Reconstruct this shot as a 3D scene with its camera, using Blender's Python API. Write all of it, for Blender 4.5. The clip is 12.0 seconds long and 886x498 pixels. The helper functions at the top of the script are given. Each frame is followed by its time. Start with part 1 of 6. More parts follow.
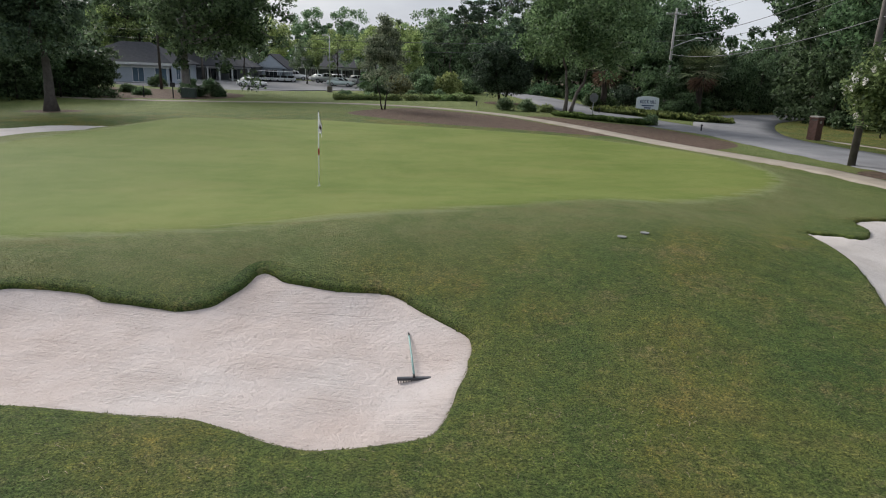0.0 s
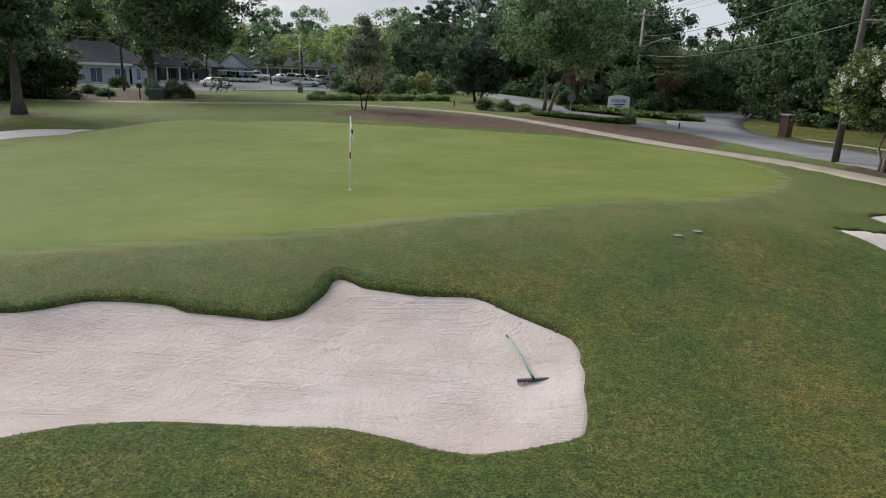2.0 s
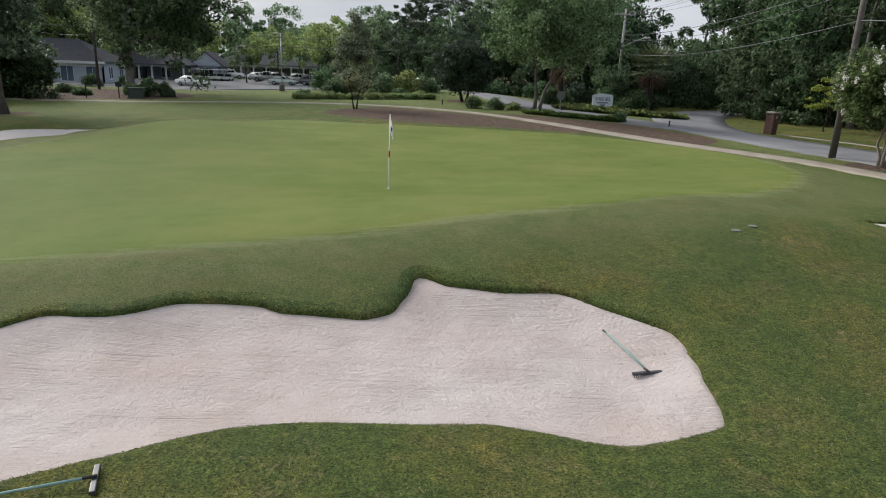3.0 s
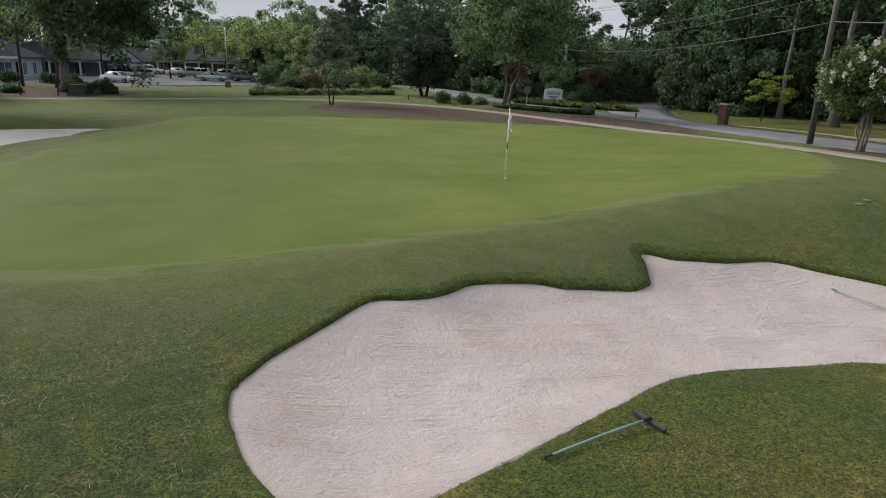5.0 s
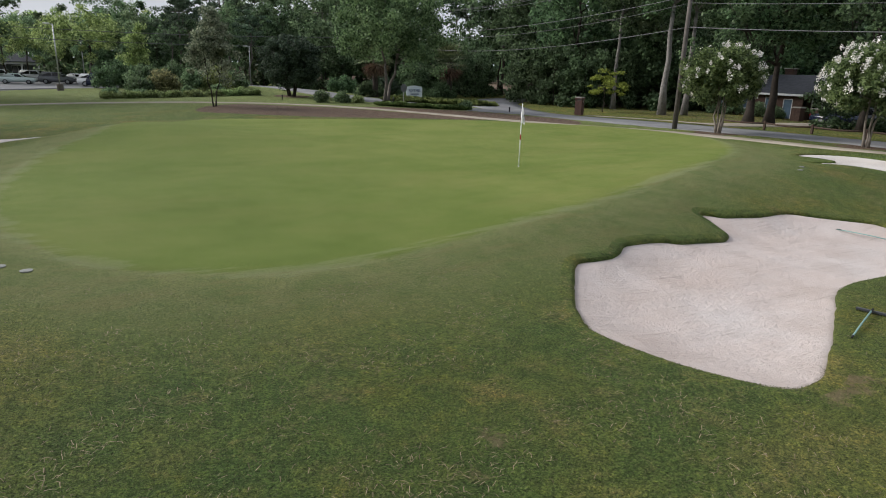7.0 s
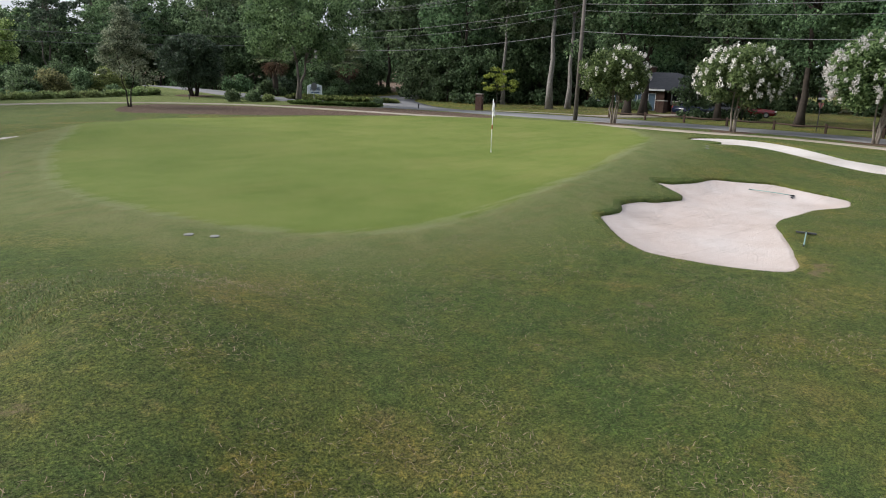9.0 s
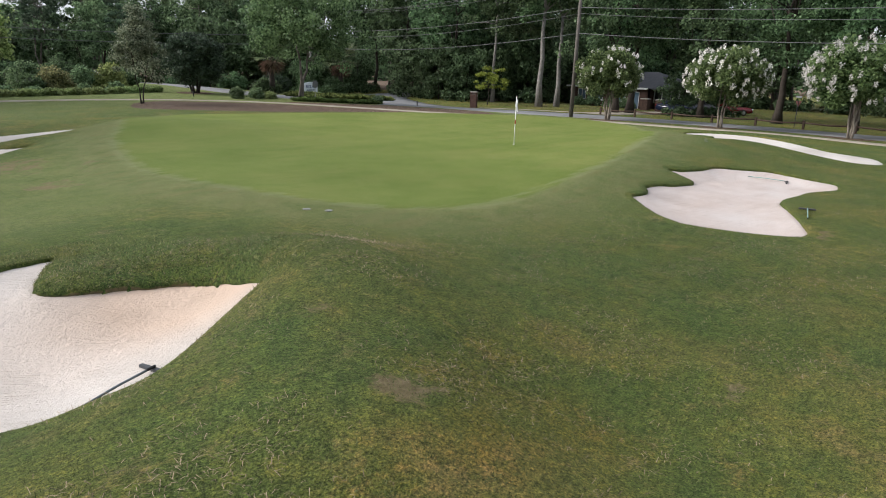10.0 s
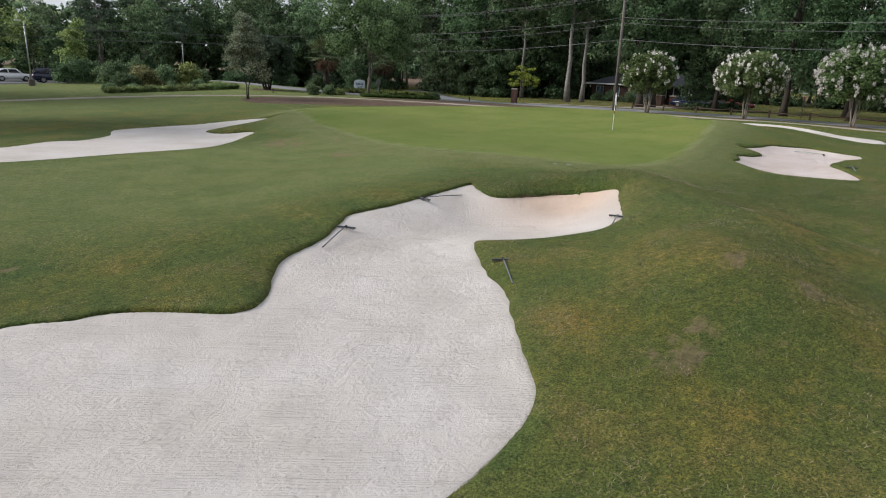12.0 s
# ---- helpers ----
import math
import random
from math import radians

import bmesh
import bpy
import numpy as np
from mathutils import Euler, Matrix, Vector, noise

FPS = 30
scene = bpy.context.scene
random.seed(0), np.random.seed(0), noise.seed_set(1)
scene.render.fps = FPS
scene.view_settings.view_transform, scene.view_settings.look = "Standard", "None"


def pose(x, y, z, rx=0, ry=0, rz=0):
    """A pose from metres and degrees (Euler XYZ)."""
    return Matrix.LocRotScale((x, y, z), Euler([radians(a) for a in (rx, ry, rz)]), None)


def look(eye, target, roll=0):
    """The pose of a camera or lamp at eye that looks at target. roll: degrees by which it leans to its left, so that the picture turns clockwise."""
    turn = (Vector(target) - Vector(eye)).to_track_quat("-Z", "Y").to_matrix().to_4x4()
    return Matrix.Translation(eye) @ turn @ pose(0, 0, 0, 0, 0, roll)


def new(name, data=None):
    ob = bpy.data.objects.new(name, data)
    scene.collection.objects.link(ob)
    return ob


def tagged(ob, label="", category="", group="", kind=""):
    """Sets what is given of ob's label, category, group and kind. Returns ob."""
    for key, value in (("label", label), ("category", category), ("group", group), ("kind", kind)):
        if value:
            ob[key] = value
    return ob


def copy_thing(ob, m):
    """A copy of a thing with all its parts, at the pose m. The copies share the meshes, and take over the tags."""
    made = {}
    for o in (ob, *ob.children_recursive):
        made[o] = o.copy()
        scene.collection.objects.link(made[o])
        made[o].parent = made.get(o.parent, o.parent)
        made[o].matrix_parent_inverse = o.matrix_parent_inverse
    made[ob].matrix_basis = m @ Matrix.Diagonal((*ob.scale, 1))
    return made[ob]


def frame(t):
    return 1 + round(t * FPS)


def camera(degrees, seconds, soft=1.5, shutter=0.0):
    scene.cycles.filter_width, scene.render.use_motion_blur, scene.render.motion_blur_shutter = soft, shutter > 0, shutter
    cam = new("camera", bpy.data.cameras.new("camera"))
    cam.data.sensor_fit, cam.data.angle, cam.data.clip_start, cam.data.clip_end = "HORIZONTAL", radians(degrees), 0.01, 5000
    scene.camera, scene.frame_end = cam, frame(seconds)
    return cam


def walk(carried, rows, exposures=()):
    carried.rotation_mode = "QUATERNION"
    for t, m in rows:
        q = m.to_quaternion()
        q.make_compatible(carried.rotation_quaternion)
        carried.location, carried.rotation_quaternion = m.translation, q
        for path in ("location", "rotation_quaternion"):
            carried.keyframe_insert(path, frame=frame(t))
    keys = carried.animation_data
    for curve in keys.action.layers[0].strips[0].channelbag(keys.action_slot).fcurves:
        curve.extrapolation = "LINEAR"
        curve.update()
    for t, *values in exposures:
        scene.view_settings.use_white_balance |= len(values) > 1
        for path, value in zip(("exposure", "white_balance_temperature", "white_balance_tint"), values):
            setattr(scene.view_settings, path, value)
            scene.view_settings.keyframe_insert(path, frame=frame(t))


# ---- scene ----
cam = camera(69.4, 12.0, 1.0)
METRES, EYE, TILT, LEAN, TURN = 39.0, 3.9, 2.0, 0.0, 0.0
ROWS = [
    (0.0, 0.0, 0.0, 0.0, 0.72, -17.98, -2.21),
    (0.5, -0.0134, -0.0042, 0.0006, -0.74, -17.97, -2.19),
    (1.0, -0.0267, -0.0035, 0.0011, -1.71, -17.91, -2.19),
    (1.5, -0.0406, -0.0022, 0.001, -2.45, -17.93, -2.21),
    (2.0, -0.0559, -0.0017, 0.0009, -3.27, -17.92, -2.26),
    (2.5, -0.0782, -0.0007, 0.0, -4.41, -17.93, -2.3),
    (3.0, -0.1082, 0.0009, -0.0012, -6.18, -17.92, -2.42),
    (5.0, -0.2725, 0.0045, -0.007, -15.02, -17.92, -2.74),
    (5.5, -0.3195, 0.0093, -0.0083, -19.07, -17.85, -2.84),
    (6.0, -0.3701, 0.0153, -0.0088, -22.63, -17.77, -2.78),
    (6.5, -0.4155, 0.0226, -0.01, -27.32, -17.57, -2.76),
    (7.0, -0.4528, 0.0288, -0.0113, -32.17, -17.27, -2.84),
    (7.5, -0.4873, 0.0301, -0.0127, -36.48, -17.13, -2.88),
    (9.5, -0.6405, 0.0232, -0.0119, -45.59, -16.84, -3.13),
    (10.0, -0.688, 0.0217, -0.0122, -46.54, -16.88, -3.28),
    (10.5, -0.7478, 0.0212, -0.0121, -46.8, -16.87, -3.34),
    (11.0, -0.8249, 0.0207, -0.0129, -47.27, -16.98, -3.38),
    (11.5, -0.9095, 0.0198, -0.0124, -47.91, -17.03, -3.42),
    (12.0, -0.9969, 0.0187, -0.0106, -48.66, -17.06, -3.44),
]
walk(cam, [(t, pose(0, 0, EYE, TILT, LEAN, TURN) @ pose(METRES * x, METRES * y, METRES * z, 90 + pitch, roll, yaw)) for t, x, y, z, yaw, pitch, roll in ROWS],
     exposures=[(0.0, 0.1), (3.0, 0.08), (5.0, -0.1), (6.0, -0.06), (7.5, 0.18), (9.5, 0.38), (10.5, 0.38), (11.5, 0.2), (12.0, 0.1)])


# ---- sky and light ----
world = bpy.data.worlds.new("overcast_sky")
scene.world = world
world.use_nodes = True
SUN_UP, SUN_ROUND = radians(31), radians(-42)


def build_world():
    t = world.node_tree
    t.nodes.clear()
    out = t.nodes.new("ShaderNodeOutputWorld")
    bg = t.nodes.new("ShaderNodeBackground")
    sky = t.nodes.new("ShaderNodeTexSky")
    sky.sky_type = "NISHITA"
    sky.sun_disc = False
    sky.sun_elevation, sky.sun_rotation = SUN_UP, SUN_ROUND
    sky.air_density, sky.dust_density, sky.ozone_density = 1.2, 3.0, 1.0
    co = t.nodes.new("ShaderNodeTexCoord")
    mp = t.nodes.new("ShaderNodeMapping")
    mp.inputs["Scale"].default_value = (1.0, 1.0, 3.2)
    n = t.nodes.new("ShaderNodeTexNoise")
    n.inputs["Scale"].default_value = 2.4
    n.inputs["Detail"].default_value = 6
    n.inputs["Roughness"].default_value = 0.55
    cr = t.nodes.new("ShaderNodeValToRGB")
    cr.color_ramp.elements[0].position, cr.color_ramp.elements[0].color = 0.3, (5.2, 5.6, 6.5, 1)
    cr.color_ramp.elements[1].position, cr.color_ramp.elements[1].color = 0.72, (8.6, 9.0, 9.6, 1)
    mix = t.nodes.new("ShaderNodeMix")
    mix.data_type = "RGBA"
    mix.inputs[0].default_value = 0.9
    L = t.links.new
    L(co.outputs["Generated"], mp.inputs["Vector"])
    L(mp.outputs[0], n.inputs["Vector"])
    L(n.outputs["Fac"], cr.inputs["Fac"])
    L(sky.outputs[0], mix.inputs[6])
    L(cr.outputs["Color"], mix.inputs[7])
    L(mix.outputs[2], bg.inputs["Color"])
    bg.inputs["Strength"].default_value = 0.09
    L(bg.outputs[0], out.inputs["Surface"])


build_world()
sun_data = bpy.data.lights.new("sun", "SUN")
sun_data.energy, sun_data.angle, sun_data.color = 3.7, radians(28), (1.0, 0.96, 0.90)
sun = new("sun", sun_data)
sun.matrix_world = look((0, 0, 60), (0 + 30 * math.cos(SUN_UP) * math.sin(SUN_ROUND) * -1, -30 * math.cos(SUN_UP) * math.cos(SUN_ROUND), 60 - 30 * math.sin(SUN_UP)))


# ---- materials ----
def mat_base(name):
    m = bpy.data.materials.new(name)
    m.use_nodes = True
    return m, m.node_tree, m.node_tree.nodes["Principled BSDF"]


def noise_node(t, vec, scale, detail=4, rough=0.55, stretch=None):
    if stretch:
        mp = t.nodes.new("ShaderNodeMapping")
        mp.inputs["Scale"].default_value = stretch
        t.links.new(vec, mp.inputs["Vector"])
        vec = mp.outputs[0]
    n = t.nodes.new("ShaderNodeTexNoise")
    n.inputs["Scale"].default_value = scale
    n.inputs["Detail"].default_value = detail
    n.inputs["Roughness"].default_value = rough
    t.links.new(vec, n.inputs["Vector"])
    return n.outputs["Fac"]


def ramp(t, fac, stops):
    r = t.nodes.new("ShaderNodeValToRGB")
    e = r.color_ramp.elements
    while len(e) < len(stops):
        e.new(0.5)
    for k, (p, c) in zip(e, stops):
        k.position, k.color = p, (*c, 1) if len(c) == 3 else c
    t.links.new(fac, r.inputs["Fac"])
    return r.outputs["Color"]


def mixed(t, a, b, fac, mode="MIX"):
    m = t.nodes.new("ShaderNodeMix")
    m.data_type, m.blend_type = "RGBA", mode
    for slot, v in ((0, fac), (6, a), (7, b)):
        if isinstance(v, (int, float)):
            m.inputs[slot].default_value = v
        elif isinstance(v, tuple):
            m.inputs[slot].default_value = (*v, 1)
        else:
            t.links.new(v, m.inputs[slot])
    return m.outputs[2]


def maths(t, op, a, b):
    m = t.nodes.new("ShaderNodeMath")
    m.operation = op
    for i, v in enumerate((a, b)):
        if isinstance(v, (int, float)):
            m.inputs[i].default_value = v
        else:
            t.links.new(v, m.inputs[i])
    return m.outputs[0]


def bump(t, p, height, strength, distance):
    b = t.nodes.new("ShaderNodeBump")
    b.inputs["Strength"].default_value, b.inputs["Distance"].default_value = strength, distance
    t.links.new(height, b.inputs["Height"])
    t.links.new(b.outputs[0], p.inputs["Normal"])


def position(t):
    return t.nodes.new("ShaderNodeNewGeometry").outputs["Position"]


def local(t):
    return t.nodes.new("ShaderNodeTexCoord").outputs["Object"]


def attr(t, name):
    a = t.nodes.new("ShaderNodeAttribute")
    a.attribute_name = name
    return a.outputs["Fac"]


def surface(name, stops, scale=3.0, rough=0.7, metal=0.0, fine=40.0, relief=0.25, depth=0.01, spec=0.3, world_space=False):
    """A painted, stained or mineral surface with broad and fine variation."""
    m, t, p = mat_base(name)
    vec = position(t) if world_space else local(t)
    n1 = noise_node(t, vec, scale, 5, 0.6)
    n2 = noise_node(t, vec, fine, 3, 0.6)
    both = maths(t, "ADD", maths(t, "MULTIPLY", n1, 0.65), maths(t, "MULTIPLY", n2, 0.35))
    t.links.new(ramp(t, both, stops), p.inputs["Base Color"])
    p.inputs["Roughness"].default_value, p.inputs["Metallic"].default_value = rough, metal
    p.inputs["Specular IOR Level"].default_value = spec
    if relief:
        bump(t, p, n2, relief, depth)
    return m


def two(c, d=0.18):
    """Stops round one colour."""
    return [(0.32, tuple(v * (1 - d) for v in c)), (0.68, tuple(min(1, v * (1 + d)) for v in c))]


def foliage(name, dark, light, through_light=0.48, gain=1.0):
    m, t, p = mat_base(name)
    g = t.nodes.new("ShaderNodeNewGeometry")
    inf = t.nodes.new("ShaderNodeObjectInfo")
    n = noise_node(t, g.outputs["Position"], 0.5, 2)
    r = maths(t, "ADD", maths(t, "MULTIPLY", g.outputs["Random Per Island"], 0.55), maths(t, "MULTIPLY", n, 0.45))
    dark, light = ((c[0] * 1.04, c[1], c[2] * (1.12 if gain == 1.0 else 1.0)) for c in (dark, light))
    col = ramp(t, r, [(0.26, tuple(c * 0.7 for c in dark)), (0.74, tuple(c * 1.1 for c in light))])
    hs = t.nodes.new("ShaderNodeHueSaturation")
    t.links.new(col, hs.inputs["Color"])
    t.links.new(maths(t, "ADD", maths(t, "MULTIPLY", inf.outputs["Random"], 0.04), 0.48), hs.inputs["Hue"])
    t.links.new(maths(t, "ADD", maths(t, "MULTIPLY", inf.outputs["Random"], 0.9 * gain), 2.25 * gain), hs.inputs["Value"])
    t.links.new(hs.outputs[0], p.inputs["Base Color"])
    p.inputs["Roughness"].default_value = 0.55
    p.inputs["Specular IOR Level"].default_value = 0.25
    tr = t.nodes.new("ShaderNodeBsdfTranslucent")
    t.links.new(hs.outputs[0], tr.inputs["Color"])
    mx = t.nodes.new("ShaderNodeMixShader")
    mx.inputs[0].default_value = through_light
    t.links.new(p.outputs[0], mx.inputs[1])
    t.links.new(tr.outputs[0], mx.inputs[2])
    t.links.new(mx.outputs[0], t.nodes["Material Output"].inputs["Surface"])
    return m


def turf_material():
    m, t, p = mat_base("mown_turf")
    vec = position(t)
    broad = noise_node(t, vec, 0.16, 4, 0.6)
    fine = noise_node(t, vec, 9.0, 5, 0.7)
    grain = noise_node(t, vec, 62.0, 3, 0.75)
    # broad drifts of blue-green and straw-coloured grass
    drift = noise_node(t, vec, 0.45, 6, 0.68)
    rough = ramp(t, drift, [(0.34, (0.058, 0.106, 0.030)), (0.46, (0.076, 0.117, 0.031)), (0.54, (0.099, 0.129, 0.034)), (0.66, (0.142, 0.146, 0.048))])
    clump = noise_node(t, vec, 3.4, 6, 0.72)
    rough = mixed(t, rough, ramp(t, clump, [(0.34, (0.70, 0.76, 0.76)), (0.47, (0.95, 0.97, 0.96)), (0.56, (1.08, 1.05, 1.02)), (0.68, (1.40, 1.22, 1.12))]), 1.0, "MULTIPLY")
    tint = ramp(t, broad, [(0.36, (0.84, 0.97, 0.95)), (0.5, (1.0, 1.01, 1.0)), (0.64, (1.20, 1.06, 0.95))])
    rough = mixed(t, rough, tint, 1.0, "MULTIPLY")
    # dry straw-coloured patches
    dry = ramp(t, maths(t, "ADD", maths(t, "MULTIPLY", noise_node(t, vec, 1.3, 6, 0.7), 0.65), maths(t, "MULTIPLY", fine, 0.35)), [(0.53, (0, 0, 0)), (0.64, (1, 1, 1))])
    rough = mixed(t, rough, (0.185, 0.150, 0.088), maths(t, "MULTIPLY", dry, 0.45))
    tuft = noise_node(t, vec, 30.0, 3, 0.75)
    # shade between tufts and light on their tops, put into the rough's colour
    rough = mixed(t, rough, ramp(t, tuft, [(0.36, (0.30, 0.35, 0.34)), (0.46, (0.84, 0.87, 0.86)), (0.54, (1.14, 1.12, 1.08)), (0.65, (1.85, 1.70, 1.50))]), 1.0, "MULTIPLY")
    rough = mixed(t, rough, ramp(t, fine, [(0.36, (0.74, 0.77, 0.76)), (0.5, (1.0, 1.0, 1.0)), (0.64, (1.30, 1.25, 1.18))]), 1.0, "MULTIPLY")
    rough = mixed(t, rough, ramp(t, grain, [(0.36, (0.5, 0.53, 0.52)), (0.64, (1.5, 1.46, 1.42))]), 1.0, "MULTIPLY")
    rust = ramp(t, maths(t, "ADD", maths(t, "MULTIPLY", noise_node(t, vec, 0.6, 5, 0.65), 0.7), maths(t, "MULTIPLY", fine, 0.3)), [(0.52, (0, 0, 0)), (0.63, (1, 1, 1))])
    rough = mixed(t, rough, (1.6, 1.0, 0.55), maths(t, "MULTIPLY", rust, 0.28), "MULTIPLY")
    g1 = noise_node(t, vec, 0.25, 4, 0.55)
    g2 = noise_node(t, vec, 1.4, 5, 0.65)
    gmix = maths(t, "ADD", maths(t, "MULTIPLY", g1, 0.6), maths(t, "MULTIPLY", g2, 0.4))
    green = ramp(t, gmix, [(0.38, (0.082, 0.130, 0.016)), (0.5, (0.108, 0.154, 0.026)), (0.62, (0.134, 0.174, 0.036))])
    green = mixed(t, green, ramp(t, grain, [(0.36, (0.84, 0.86, 0.84)), (0.64, (1.16, 1.14, 1.14))]), 0.8, "MULTIPLY")
    faded = ramp(t, noise_node(t, vec, 1.0, 5, 0.65, (0.22, 0.75, 1.0)), [(0.46, (0, 0, 0)), (0.66, (1, 1, 1))])
    green = mixed(t, green, (0.196, 0.186, 0.058), maths(t, "MULTIPLY", faded, 0.26))
    tired = maths(t, "ADD", attr(t, "tired"), maths(t, "MULTIPLY", maths(t, "SUBTRACT", noise_node(t, vec, 1.3, 6, 0.7), 0.5), 0.8))
    rough = mixed(t, rough, (1.16, 1.0, 0.86), ramp(t, tired, [(0.25, (0, 0, 0)), (0.7, (1, 1, 1))]), "MULTIPLY")
    mown = mixed(t, ramp(t, noise_node(t, vec, 0.7, 6, 0.7), [(0.32, (0.108, 0.160, 0.050)), (0.5, (0.146, 0.194, 0.066)), (0.68, (0.190, 0.220, 0.088))]), ramp(t, grain, [(0.36, (0.7, 0.72, 0.7)), (0.64, (1.3, 1.28, 1.25))]), 0.8, "MULTIPLY")
    # the same tuft shading in a weaker ramp, painted into mown turf and collar
    blades = ramp(t, tuft, [(0.36, (0.50, 0.54, 0.52)), (0.46, (0.90, 0.92, 0.91)), (0.54, (1.10, 1.09, 1.06)), (0.65, (1.50, 1.44, 1.34))])
    mown = mixed(t, mown, blades, 0.6, "MULTIPLY")
    mown = mixed(t, mown, ramp(t, fine, [(0.36, (0.78, 0.81, 0.80)), (0.64, (1.26, 1.21, 1.16))]), 0.8, "MULTIPLY")
    rough = mixed(t, rough, mown, maths(t, "MULTIPLY", attr(t, "fringe"), 0.8))
    collar = ramp(t, g2, [(0.35, (0.118, 0.164, 0.054)), (0.65, (0.186, 0.206, 0.084))])
    collar = mixed(t, rough, mixed(t, collar, blades, 0.55, "MULTIPLY"), 0.7)
    # yellowed streaks left by the mower along the collar
    yellowed = ramp(t, noise_node(t, vec, 1.0, 6, 0.7, (0.5, 1.9, 1.0)), [(0.50, (0, 0, 0)), (0.64, (1, 1, 1))])
    collar = mixed(t, collar, (0.205, 0.172, 0.072), maths(t, "MULTIPLY", yellowed, 0.34))
    col = mixed(t, rough, collar, attr(t, "collar"))
    edge = maths(t, "ADD", attr(t, "green"), maths(t, "MULTIPLY", maths(t, "SUBTRACT", noise_node(t, vec, 1.6, 4), 0.5), 0.5))
    col = mixed(t, col, green, ramp(t, edge, [(0.4, (0, 0, 0)), (0.6, (1, 1, 1))]))
    pale = maths(t, "ADD", attr(t, "rim"), maths(t, "MULTIPLY", maths(t, "SUBTRACT", noise_node(t, vec, 1.0, 5, 0.7, (0.45, 2.6, 1.0)), 0.5), 1.7))
    col = mixed(t, col, (0.24, 0.27, 0.14), maths(t, "MULTIPLY", ramp(t, pale, [(0.85, (0, 0, 0)), (1.3, (1, 1, 1))]), 0.34))
    bare = maths(t, "ADD", attr(t, "worn"), maths(t, "MULTIPLY", maths(t, "SUBTRACT", noise_node(t, vec, 2.6, 6, 0.75), 0.55), 2.2))
    earth = ramp(t, fine, [(0.3, (0.15, 0.11, 0.062)), (0.7, (0.27, 0.205, 0.125))])
    col = mixed(t, col, earth, maths(t, "MULTIPLY", ramp(t, bare, [(0.45, (0, 0, 0)), (0.7, (1, 1, 1))]), 0.75))
    straw = ramp(t, noise_node(t, vec, 6.0, 6, 0.75), [(0.34, (0.044, 0.028, 0.022)), (0.5, (0.105, 0.068, 0.056)), (0.66, (0.21, 0.15, 0.125))])
    bed = maths(t, "ADD", attr(t, "mulch"), maths(t, "MULTIPLY", maths(t, "SUBTRACT", noise_node(t, vec, 1.1, 4, 0.6), 0.5), 0.5))
    col = mixed(t, col, straw, ramp(t, bed, [(0.45, (0, 0, 0)), (0.58, (1, 1, 1))]))
    # broad patches multiplied to a deeper tone, edges broken by noise
    deep = maths(t, "ADD", attr(t, "darker_tone"), maths(t, "MULTIPLY", maths(t, "SUBTRACT", noise_node(t, vec, 0.7, 4, 0.6), 0.5), 0.6))
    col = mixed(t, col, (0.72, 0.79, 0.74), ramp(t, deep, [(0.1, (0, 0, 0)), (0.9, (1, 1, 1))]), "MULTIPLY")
    col = mixed(t, col, (1.0, 0.965, 1.035), 1.0, "MULTIPLY")
    t.links.new(col, p.inputs["Base Color"])
    p.inputs["Roughness"].default_value = 0.85
    p.inputs["Specular IOR Level"].default_value = 0.12
    p.inputs["Sheen Weight"].default_value, p.inputs["Sheen Roughness"].default_value = 0.12, 0.45
    p.inputs["Sheen Tint"].default_value = (0.68, 0.66, 0.32, 1)
    h = maths(t, "ADD", maths(t, "ADD", maths(t, "MULTIPLY", fine, 0.55), maths(t, "MULTIPLY", tuft, 1.1)), maths(t, "MULTIPLY", grain, 0.4))
    h = maths(t, "MULTIPLY", h, maths(t, "SUBTRACT", 1.0, maths(t, "MULTIPLY", attr(t, "green"), 0.85)))
    bump(t, p, h, 0.9, 0.075)
    return m


